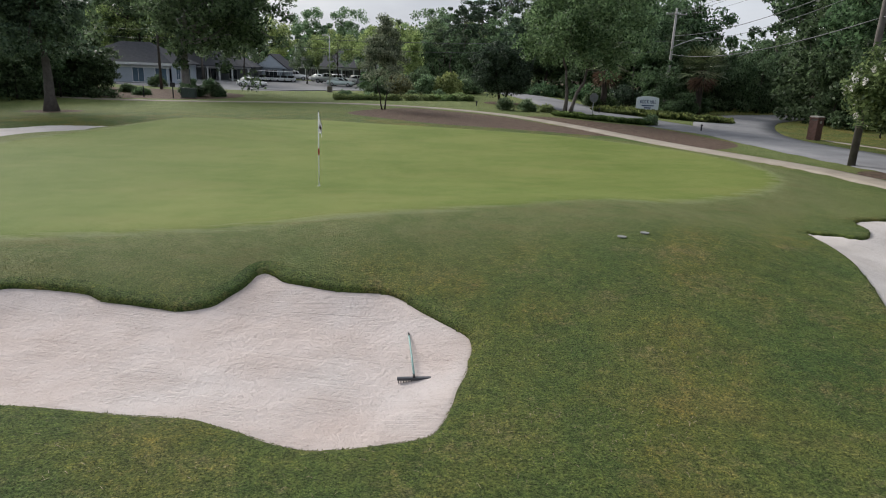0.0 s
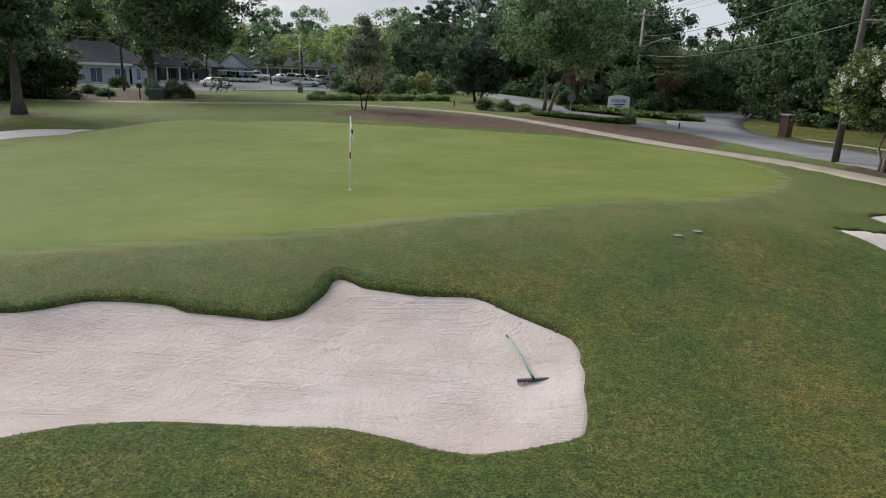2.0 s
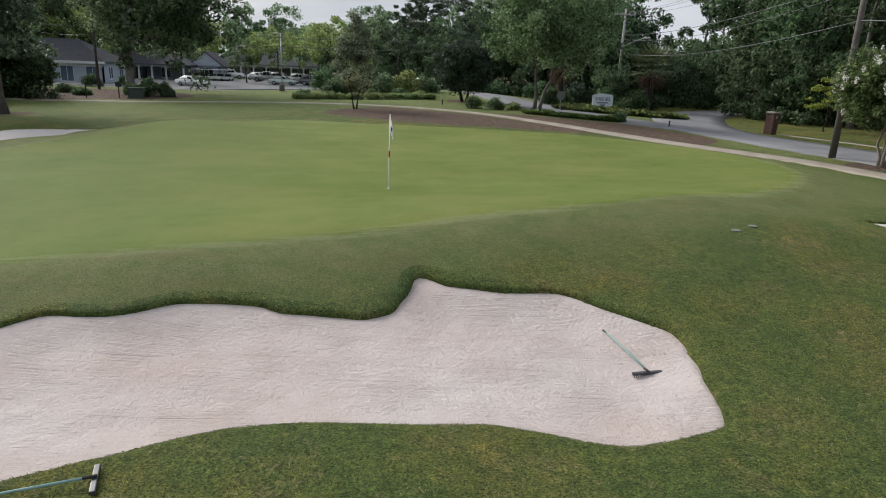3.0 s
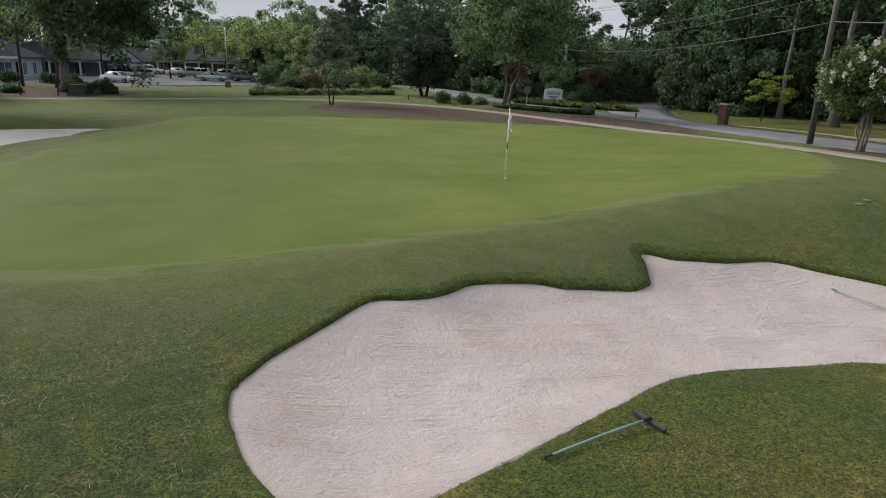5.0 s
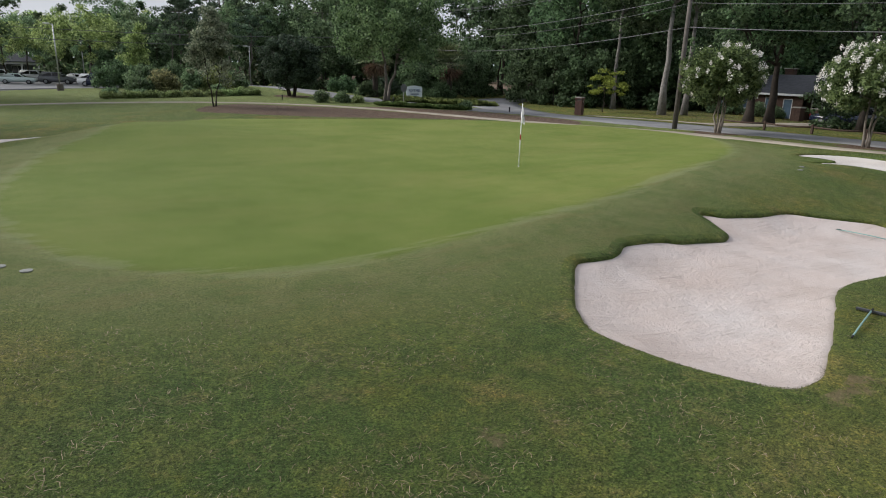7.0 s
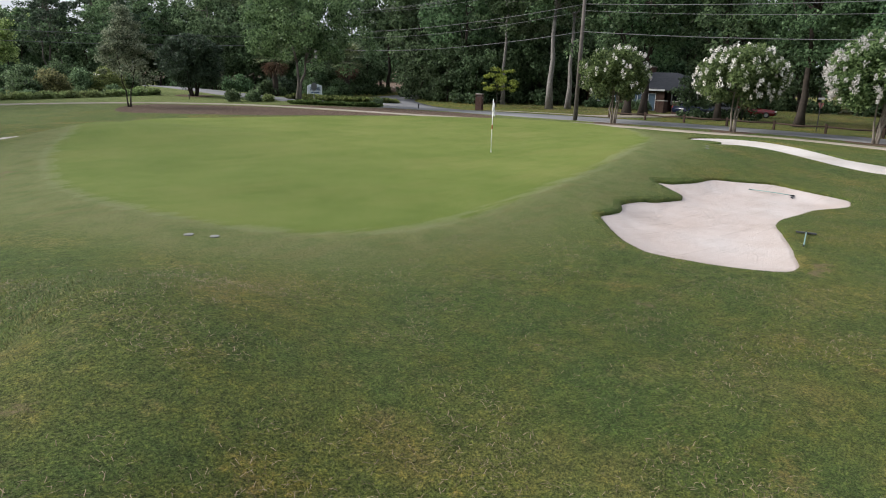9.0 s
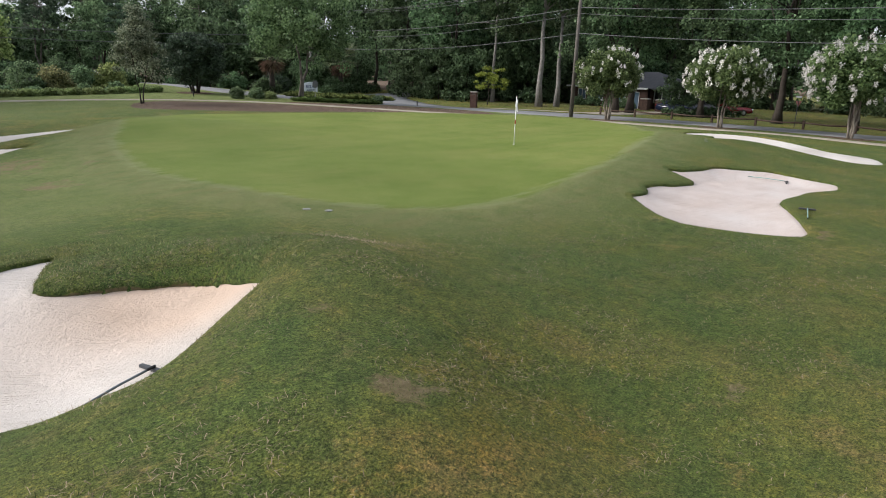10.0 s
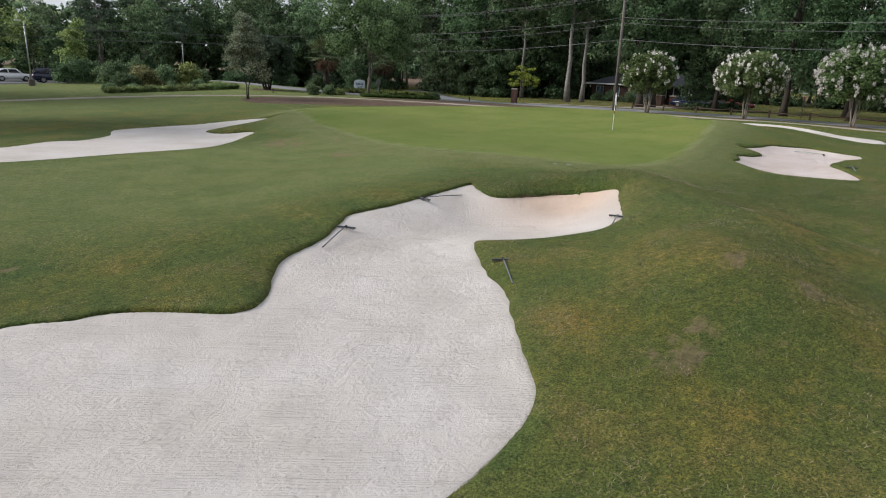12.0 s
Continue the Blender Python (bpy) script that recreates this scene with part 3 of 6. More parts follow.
def ground_height(x, y):
    z = natural(x, y)
    for line, floor in zip(BUNKERS, SAND_FLOOR):
        d = signed(x, y, line)
        z = np.where(d < 0.03, np.minimum(z, sand_height(x, y, floor, d) - 0.22), z)
    for line, half in ((CART_PATH, 0.83), (ROAD, 0.1 + road_half(y)), (DRIVE, 3.1)):
        d, _ = to_line(np.asarray(x, float), np.asarray(y, float), line, False)
        z = z - 0.10 * (1 - step(half - 0.25, half + 0.05, d))
    d = signed(x, y, CAR_PARK)
    return z - 0.10 * (1 - step(-0.3, 0.1, d))


def sand_height(x, y, floor, d):
    """Sand lies flat in the middle and sweeps up towards the turf."""
    rim = natural(x, y) - 0.06
    reach, power = (1.1, 2.0)
    if floor == -0.5:
        swept = np.exp(-((x + 23.4) / 2.2) ** 2 - ((y - 9.6) / 2.4) ** 2)
        back = np.exp(-((x + 26.6) / 3.6) ** 2 - ((y - 12.4) / 2.4) ** 2)
        reach, power = 1.1 + 2.2 * np.maximum(swept, back), 2.0 - 0.7 * swept
    elif floor == -0.42:
        floor = floor + 0.5 * step(-19.0, -14.5, x)
    k = step(0.0, 1.0, 1 + d / reach) ** power
    return floor * (1 - k) + np.maximum(rim, floor) * k


def lie(x, y):
    return float(natural(np.array([x]), np.array([y]))[0])


def grade(*spans):
    out = []
    for a, b, s in spans:
        out.append(np.arange(a, b, s))
    return np.unique(np.concatenate(out).round(4))


def build_ground():
    xs = np.concatenate([[-3000, -1500, -800, -420, -250, -170], grade((-120, -46, 2.0), (-46, -41, 0.35), (-41, 14, 0.16), (14, 30, 0.35), (30, 70, 1.5), (70, 120, 4)), [170, 250, 420, 800, 1500, 3000]])
    ys = np.concatenate([[-3000, -1200, -500, -200, -80], grade((-40, -2, 1.5), (-2, 1, 0.4), (1, 15, 0.13), (15, 58, 0.26), (58, 100, 0.6), (100, 160, 3)), [200, 280, 420, 800, 1500, 3000]])
    gx, gy = np.meshgrid(xs, ys)
    nx, ny = len(xs), len(ys)
    x, y = gx.ravel(), gy.ravel()
    z = ground_height(x, y)
    i = np.arange(nx * ny).reshape(ny, nx)
    faces = np.stack([i[:-1, :-1], i[:-1, 1:], i[1:, 1:], i[1:, :-1]], -1).reshape(-1, 4)
    ob = mesh_part("ground", np.stack([x, y, z], 1), faces, TURF, smooth=True)
    tagged(ob, "mown golf course turf with a smooth putting green", "ground", kind="structure")
    dg = signed(x, y, GREEN)
    layers = {"green": 1 - step(-0.6, 0.5, dg), "collar": 1 - step(1.0, 2.6, dg), "rim": np.exp(-((dg + 0.1) / 0.6) ** 2)}
    bed = np.zeros(len(x))
    for line in (BED_BACK, BED_ROAD, BED_OAK):
        bed = np.maximum(bed, 1 - step(-0.5, 0.5, signed(x, y, line)))
    for tx, ty, r in ((18.4, 26.06, 1.5), (19.2, 17.8, 1.5), (19.7, 10, 1.6), (-30, 49.2, 2.2), (5.4, 66.7, 2.0)):
        bed = np.maximum(bed, 1 - step(r * 0.7, r * 1.2, np.hypot(x - tx, y - ty)))
    bed = np.maximum(bed, 0.46 * step(30.0, 33.5, x + 1.2 * np.sin(y * 0.35)) * (1 - step(52, 62, y)))
    bed = np.maximum(bed, step(11, 14, to_line(x, y, ROAD, False)[0]) * step(26, 34, x) * step(50, 60, y))
    layers["mulch"] = bed
    worn = np.zeros(len(x))
    for tx, ty, sx, sy, k in ((-9.8, 4.4, 0.9, 0.35, 0.75), (-21.0, 26.3, 1.0, 1.5, 0.8), (-21.2, 21.8, 0.9, 0.9, 0.8), (-19.4, 24, 0.8, 1.2, 0.55), (-13, 45, 5, 1.6, 0.4), (-22.96, 4.84, 0.38, 0.34, 0.95), (-22.45, 6.8, 0.3, 0.3, 0.7), (-19.13, 3.04, 0.26, 0.16, 0.9),
                              (-30.1, 3.6, 0.5, 0.35, 0.7), (-30.9, 3.45, 0.5, 0.35, 0.85), (-28.1, 3.8, 0.45, 0.3, 0.7), (-28.0, 2.55, 0.5, 0.4, 0.7), (-24.6, 3.1, 0.22, 0.16, 0.9), (-35.5, 14.6, 0.3, 0.15, 0.9), (-27, 3.4, 2.6, 1.6, 0.42), (-14, 5.5, 0.9, 0.5, 0.5), (-29, 2.4, 2.0, 1.2, 0.42),
                              (18.5, 20, 1.2, 14, 0.55), (27, 50, 2, 10, 0.35), (30, 22, 3, 14, 0.35), (-21, 3.5, 2.5, 1.0, 0.34), (-15.5, 6.5, 2.6, 1.4, 0.32), (-4, 4.6, 3.0, 0.5, 0.22)):
        worn = np.maximum(worn, k * np.exp(-0.5 * (((x - tx) / sx) ** 2 + ((y - ty) / sy) ** 2)))
    layers["worn"] = worn
    # deeper tone: two soft patches, then the west part of the green
    layers["darker_tone"] = np.maximum(0.9 * np.exp(-((x + 15.5) / 5.0) ** 2 - ((y - 5.5) / 5.0) ** 2), 0.75 * np.exp(-((x + 29.5) / 4.0) ** 2 - ((y - 2.6) / 1.9) ** 2))
    layers["darker_tone"] = np.maximum(layers["darker_tone"], 0.7 * (1 - step(-15, -3, x)) * layers["green"])
    layers["tired"] = np.maximum(0.85 * np.exp(-0.5 * (((x + 28) / 6) ** 2 + ((y - 2.5) / 3.0) ** 2)), np.maximum(0.42 * np.exp(-0.5 * (((x + 14.5) / 3.0) ** 2 + ((y - 5) / 3.0) ** 2)), np.maximum(0.65 * np.exp(-0.5 * (((x + 20.5) / 3.5) ** 2 + ((y - 3.5) / 2.5) ** 2)), 0.6 * np.exp(-0.5 * (((x + 33) / 4) ** 2 + ((y - 13) / 1.2) ** 2)))))
    layers["tired"] = np.maximum(layers["tired"], 0.75 * step(24.0, 26.5, x))
    layers["fringe"] = np.maximum(1 - step(0.65, 1.15, np.hypot((x + 27) / 14, (y - 21.5) / 7.5)), step(40, 60, y) * (1 - step(20, 24, x)))
    layers["fringe"] = np.maximum(layers["fringe"], 0.7 * (1 - step(1.0, 4.0, dg)))
    layers["fringe"] = np.maximum(layers["fringe"], (1 - step(2.0, 5.0, dg)) * step(5.0, 8.5, x) * step(15.5, 18.0, y))
    layers["fringe"] = np.maximum(layers["fringe"], np.clip(1.3 * np.exp(-((x - 17.3) / 2.4) ** 2 - ((y - 33) / 7) ** 2), 0, 1))
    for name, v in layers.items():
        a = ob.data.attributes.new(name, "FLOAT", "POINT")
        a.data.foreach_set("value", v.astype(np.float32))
    return ob


build_ground()


def build_sand(line, floor, material, label, cell):
    """The sheet of sand in one bunker, clipped to a little beyond its outline."""
    lo, hi = line.min(0) - 0.4, line.max(0) + 0.4
    xs, ys = np.arange(lo[0], hi[0], cell), np.arange(lo[1], hi[1], cell)
    gx, gy = np.meshgrid(xs, ys)
    x, y = gx.ravel(), gy.ravel()
    d = signed(x, y, line)
    z = sand_height(x, y, floor, np.minimum(d, 0)) - 0.6 * np.clip(d - 0.02, 0, 1)
    zz = z.reshape(len(ys), len(xs))
    inner = (d < -0.12).reshape(zz.shape)
    for _ in range(int(1.6 / cell ** 1.0) + 20):
        soft_z = zz.copy()
        soft_z[1:-1, 1:-1] = 0.25 * (zz[:-2, 1:-1] + zz[2:, 1:-1] + zz[1:-1, :-2] + zz[1:-1, 2:])
        zz = np.where(inner, soft_z, zz)
    z = zz.ravel()
    ripple = np.array([noise.noise((a * 0.6, b * 3.0, 3.1)) + 0.5 * noise.noise((a * 2.1, b * 6.0, 7.7)) for a, b in zip(x, y)])
    z = z + 0.012 * ripple * step(0, -0.5, d)
    i = np.arange(len(x)).reshape(len(ys), len(xs))
    faces = np.stack([i[:-1, :-1], i[:-1, 1:], i[1:, 1:], i[1:, :-1]], -1).reshape(-1, 4)
    faces = faces[(d[faces] < 0.3).any(1)]
    keep = np.unique(faces)
    back = np.zeros(len(x), dtype=int)
    back[keep] = np.arange(len(keep))
    ob = mesh_part("bunker_sand", np.stack([x, y, z], 1)[keep], back[faces], material, smooth=True)
    # the damp, freshly cut face at the nose of the bunker
    face = np.clip(1.35 * np.exp(-((x + 22.4) / 2.3) ** 2 - ((y - 10.2) / 1.6) ** 2), 0, 1)
    a = ob.data.attributes.new("face", "FLOAT", "POINT")
    a.data.foreach_set("value", face[keep].astype(np.float32))
    return tagged(ob, label, "sand bunker", "sand bunkers", "structure")


def build_lip(line, label):
    """The turf edge that rolls over into the sand."""
    fine_line = spline(line, True, 3)
    nxt, prv = np.roll(fine_line, -1, 0), np.roll(fine_line, 1, 0)
    tan = nxt - prv
    tan /= np.linalg.norm(tan, axis=1)[:, None] + 1e-9
    area = 0.5 * np.sum(fine_line[:, 0] * nxt[:, 1] - nxt[:, 0] * fine_line[:, 1])
    out = np.stack([tan[:, 1], -tan[:, 0]], 1) * np.sign(area)
    wob = np.array([noise.noise((p[0] * 2.3, p[1] * 2.3, 1.7)) for p in fine_line])[:, None] * 0.035
    rows = []
    for off, dz in ((0.12, -0.40), (0.05, -0.12), (0.02, -0.05), (0.04, -0.008), (0.1, 0.010), (0.22, 0.010), (0.42, -0.03)):
        p = fine_line + out * (off + wob)
        rows.append(np.column_stack([p, natural(p[:, 0], p[:, 1]) + dz]))
    n = len(fine_line)
    v = np.concatenate(rows)
    i = np.arange(n)
    faces = np.concatenate([np.stack([r * n + i, r * n + (i + 1) % n, (r + 1) * n + (i + 1) % n, (r + 1) * n + i], 1) for r in range(len(rows) - 1)])
    ob = mesh_part("bunker_lip", v, faces, TURF, smooth=True)
    bank = np.exp(-0.5 * (((v[:, 0] + 23.4) / 0.9) ** 2 + ((v[:, 1] - 10.6) / 1.5) ** 2)) * np.repeat([1.1, 1.1, 1.0, 0.5, 0.0, 0.0, 0.0], n)
    ob.data.attributes.new("worn", "FLOAT", "POINT").data.foreach_set("value", bank.astype(np.float32))
    return tagged(ob, label, "turf edge", "bunker lips", "structure")


for outline, floor, material, what, cell in ((BUNKER_FRONT, -0.25, SAND_PINK, "raked pinkish white sand in a kidney-shaped bunker", 0.07), (BUNKER_MOUND, -0.5, SAND_WHITE, "smooth white sand in a bunker below a grassy mound", 0.08),
                                             (BUNKER_WEST, -0.42, SAND_WHITE, "white sand in a long bunker beside the green", 0.2), (BUNKER_EAST, 0.2, SAND_WHITE, "white sand in a bunker below the green", 0.15)):
    build_sand(outline, floor, material, what, cell)
    build_lip(outline, "shaggy turf edge round a sand bunker")


def build_strip(name, line, half, material, label, category, lift=0.0):
    """Paving draped along a line, with square edges."""
    tan = np.gradient(line, axis=0)
    tan /= np.linalg.norm(tan, axis=1)[:, None]
    nor = np.stack([-tan[:, 1], tan[:, 0]], 1)
    rows = []
    half = np.broadcast_to(half, len(line))[:, None]
    for k, dz in ((-1, -0.12), (-1, 0.0), (-0.5, 0.02), (0, 0.03), (0.5, 0.02), (1, 0.0), (1, -0.12)):
        p = line + nor * half * k
        rows.append(np.column_stack([p, natural(p[:, 0], p[:, 1]) + dz + lift]))
    n = len(line)
    v = np.concatenate(rows)
    i = np.arange(n - 1)
    faces = np.concatenate([np.stack([r * n + i, r * n + i + 1, (r + 1) * n + i + 1, (r + 1) * n + i], 1) for r in range(len(rows) - 1)])
    return tagged(mesh_part(name, v, faces, material), label, category, kind="structure")


def finer(line, gap):
    d = np.concatenate([[0], np.cumsum(np.linalg.norm(np.diff(line, axis=0), axis=1))])
    s = np.linspace(0, d[-1], int(d[-1] / gap) + 2)
    return np.stack([np.interp(s, d, line[:, 0]), np.interp(s, d, line[:, 1])], 1)


build_strip("cart_path", finer(CART_PATH, 0.5), 0.78, CONCRETE, "pale worn concrete cart path curving behind the green", "path")
build_strip("road", finer(ROAD, 0.6), road_half(finer(ROAD, 0.6)[:, 1]), ASPHALT, "grey worn asphalt road past the trees", "road")
build_strip("driveway", finer(DRIVE, 0.6), 3.0, ASPHALT, "grey asphalt entrance drive to the car park", "road", 0.006)


def build_car_park():
    bm = bmesh.new()
    lo, hi = CAR_PARK.min(0), CAR_PARK.max(0)
    vs = [bm.verts.new((x, y, lie(x, y) - 0.004)) for x, y in finer(np.vstack([CAR_PARK, CAR_PARK[:1]]), 3.0)[:-1]]
    f = bm.faces.new(vs)
    if f.normal.z < 0:
        f.normal_flip()
    bmesh.ops.triangulate(bm, faces=[f])
    ob = part("car_park", bm, ASPHALT)
    return tagged(ob, "grey asphalt car park before the clubhouse", "car park", kind="structure")


build_car_park()


# ---- trees and shrubs ----
def leaves(centres, sizes, per, leaf, rng, flat=0.75, droop=0.0, simple=False):
    """Small folded leaf sprays round a set of clump centres: arrays of vertices and quads."""
    c = np.repeat(np.asarray(centres, float), per, axis=0)
    s = np.repeat(np.asarray(sizes, float), per)
    n = len(c)
    d = rng.normal(size=(n, 3))
    d /= np.linalg.norm(d, axis=1)[:, None]
    r = rng.random(n) ** 0.45
    pos = c + d * (r * s)[:, None] * np.array([1, 1, flat])
    u = rng.normal(size=(n, 3)) + d * 0.7
    u[:, 2] -= droop
    u /= np.linalg.norm(u, axis=1)[:, None]
    up = rng.normal(size=(n, 3)) * 0.6 + np.array([0, 0, 1.0])
    v = np.cross(u, up)
    v /= np.linalg.norm(v, axis=1)[:, None] + 1e-9
    w = np.cross(v, u)
    L = leaf * (0.6 + 0.8 * rng.random(n))[:, None]
    a, b = pos - u * L * 0.5, pos + u * L * 0.5
    m = pos + w * L * 0.12
    if simple:
        verts = np.stack([a + v * L * 0.3, b, a * 0.6 + m * 0.4 - v * L * 0.42], 1).reshape(-1, 3)
        return verts, np.arange(3 * n).reshape(n, 3)
    verts = np.stack([a, m + v * L * 0.32, b, m - v * L * 0.32], 1).reshape(-1, 3)
    faces = np.arange(4 * n).reshape(n, 4)
    return verts, faces


def crown_clumps(rng, n, centre, radii, low=-0.7, hollow=0.35, jag=0.22, cone=0.0):
    out, sizes = [], []
    while len(out) < n:
        d = rng.normal(size=3)
        d /= np.linalg.norm(d)
        if d[2] < low:
            continue
        r = (hollow + (1 - hollow) * rng.random() ** 0.5) * (1 + jag * rng.normal())
        p = d * r
        taper = 1 - cone * max(0.0, (p[2] + 1) / 2)
        out.append((centre[0] + p[0] * radii[0] * taper, centre[1] + p[1] * radii[1] * taper, centre[2] + p[2] * radii[2]))
        sizes.append(0.5 + 0.6 * rng.random())
    return np.array(out), np.array(sizes)


def bent(rng, a, b, n=4, sway=0.06):
    a, b = np.array(a, float), np.array(b, float)
    L = np.linalg.norm(b - a)
    pts = [a + (b - a) * s + rng.normal(size=3) * sway * L * math.sin(math.pi * s) for s in np.linspace(0, 1, n + 1)]
    return [tuple(p) for p in pts]


def tree_parts(root, seed, height, width, trunk_r, clear, bark, leaf_mat, clumps=46, per=110, leaf=0.34, clump=1.25, cone=0.0, lean=(0, 0), stems=1, splay=0.13, limbs=9, sway=0.03, jag=0.22, flat=0.75, hollow=0.35, droop=0.0, low=-0.7, foot=0.0, straight=False):
    """A tapered trunk with limbs and a crown of many sprays under root."""
    rng = np.random.default_rng(seed)
    bm = bmesh.new()
    mid = clear + (height - clear) * 0.5
    centre = (lean[0], lean[1], mid)
    radii = (width / 2, width / 2, (height - clear) / 2)
    cs, ss = crown_clumps(rng, clumps, centre, radii, low=low, jag=jag, cone=cone, hollow=hollow)
    for k in range(stems):
        if k:
            part("stem", bm, bark, root, smooth=True)
            bm = bmesh.new()
        a = 2 * math.pi * k / stems + rng.random()
        off = 0.0 if stems == 1 else trunk_r * 1.6
        spread = 0.0 if stems == 1 else width * splay
        base = (off * math.cos(a), off * math.sin(a), -0.15)
        fork = (lean[0] * 0.6 + spread * math.cos(a), lean[1] * 0.6 + spread * math.sin(a), clear + (height - clear) * 0.18)
        top = (lean[0] + spread * 1.6 * math.cos(a), lean[1] + spread * 1.6 * math.sin(a), clear + (height - clear) * 0.72)
        if straight:
            fork, top = (0, 0, fork[2]), (lean[0] * 0.15, lean[1] * 0.15, top[2])
        line = bent(rng, base, fork, 4, sway)
        rr = [trunk_r * (1.5 if i == 0 else 1.0 - 0.12 * i) for i in range(len(line))]
        bm_tube(bm, line, rr, 9)
        bm_tube(bm, bent(rng, fork, top, 4, 0.05), [trunk_r * 0.55 * (1 - 0.2 * i) + 0.012 for i in range(5)], 7)
        picks = rng.permutation(len(cs))[: max(2, limbs // stems)]
        for j in picks:
            s = 0.25 + 0.6 * rng.random()
            start = np.array(fork) * (1 - s) + np.array(top) * s if rng.random() < 0.7 else np.array(fork)
            bm_tube(bm, bent(rng, start, cs[j], 3, 0.08), [trunk_r * 0.32, trunk_r * 0.22, trunk_r * 0.14, trunk_r * 0.05 + 0.006], 5)
    if foot:
        extra, es = crown_clumps(rng, int(clumps * foot), (0, 0, clear * 0.55), (width * 0.42, width * 0.42, clear * 0.6), low=-0.8)
        cs, ss = np.vstack([cs, extra]), np.concatenate([ss, es])
    part("trunk" if stems == 1 else "stem", bm, bark, root, smooth=True)
    v, f = leaves(cs, ss * clump, int(per * 1.9), leaf * 0.80, rng, flat, droop, True)
    mesh_part("crown", v, f, leaf_mat, root)
    return cs, ss * clump, rng


def plant(proto, x, y, turn=0.0, size=1.0, tall=1.0):
    m = pose(x, y, lie(x, y) - 0.02, 0, 0, turn) @ Matrix.Diagonal((size, size, size * tall, 1))
    ob = copy_thing(proto, m)
    ob.matrix_basis = m
    return ob


def prototype(name, label, category, group="", **kw):
    """The first tree of a kind: stands at its own place given by at."""
    x, y, turn, size = kw.pop("at")
    root = thing(name, pose(x, y, lie(x, y) - 0.02, 0, 0, turn) @ Matrix.Diagonal((size, size, size, 1)), label, category, group)
    tree_parts(root, **kw)
    return root


WOODS = "trees of the wood"
oak_a = prototype("broadleaf_tree", "tall dark green broadleaf tree in a dense wood", "tree", WOODS, at=(40, 62, 0, 1.0), seed=11, height=17, width=11, trunk_r=0.28, clear=4.5, bark=BARK_DARK, leaf_mat=LEAF_OAK, clumps=78, per=50, leaf=0.58, clump=1.7, low=-0.85)
oak_b = prototype("broadleaf_tree", "tall green broadleaf tree with an uneven crown", "tree", WOODS, at=(46, 54, 40, 1.0), seed=12, height=19, width=9.5, trunk_r=0.25, clear=5.5, bark=BARK, leaf_mat=LEAF_MID, clumps=74, per=50, leaf=0.56, clump=1.6, jag=0.28, low=-0.85)
pine_a = prototype("pine_tree", "tall pine with a bare trunk and ragged crown", "tree", WOODS, at=(52, 60, 0, 1.0), seed=13, height=22, width=8, trunk_r=0.26, clear=9, bark=BARK, leaf_mat=LEAF_PINE, clumps=48, per=75, leaf=0.46, clump=1.25, jag=0.3, flat=0.5)
understory = prototype("understory_tree", "low leafy tree at the shaded edge of a wood", "tree", WOODS, at=(36, 66, 0, 1.0), seed=14, height=8.0, width=7.5, trunk_r=0.12, clear=1.4, bark=BARK_DARK, leaf_mat=LEAF_UNDER, clumps=46, per=48, leaf=0.5, clump=1.25, foot=0.3, low=-0.95)
light_a = prototype("maple_tree", "rounded light green maple behind the car park", "tree", "trees round the car park", at=(-9, 112, 0, 1.0), seed=15, height=10.5, width=12, trunk_r=0.22, clear=2.6, bark=BARK_DARK, leaf_mat=LEAF_LIGHT, clumps=62, per=85, leaf=0.40, clump=1.35)
mid_a = prototype("maple_tree", "green rounded shade tree on the lawn", "tree", "trees round the car park", at=(-33.5, 108, 30, 0.85), seed=16, height=12, width=9, trunk_r=0.2, clear=3, bark=BARK_DARK, leaf_mat=LEAF_MID, clumps=58, per=85, leaf=0.38, clump=1.25)

rng_w = np.random.default_rng(5)
# the wood east and north-east of the road
for k in range(58):
    for _ in range(60):
        x, y = 29 + 60 * rng_w.random(), -22 + 135 * rng_w.random()
        d_road = to_line(np.array([x]), np.array([y]), ROAD, False)[0][0]
        near_house = 38 < x < 66 and 16 < y < 46
        edge = 9.0 + (6 if y < 40 else 0)
        gap = y > 58 and (abs(x - 0.432 * y) < 0.022 * y + 3 or abs(x + 14.4 - 0.56 * y) < 0.012 * y + 3)
        if d_road > edge and not gap and not near_house and not (x < 40 and 34 < y < 58) and not (y < 40 and x < 50):
            break
    kind = (oak_a, oak_b, oak_a, pine_a, oak_b)[k % 5]
    plant(kind, x, y, 360 * rng_w.random(), 0.85 + 0.35 * rng_w.random(), 0.9 + 0.25 * rng_w.random())
for k, (x, y, s) in enumerate(((48, 80, 1.1), (52, 75, 1.15), (57, 69, 1.1), (62, 62, 1.1), (18, 116, 1.1), (9, 106, 0.9))):
    plant((oak_a, oak_b, pine_a)[k % 3], x, y, 73 * k, s)
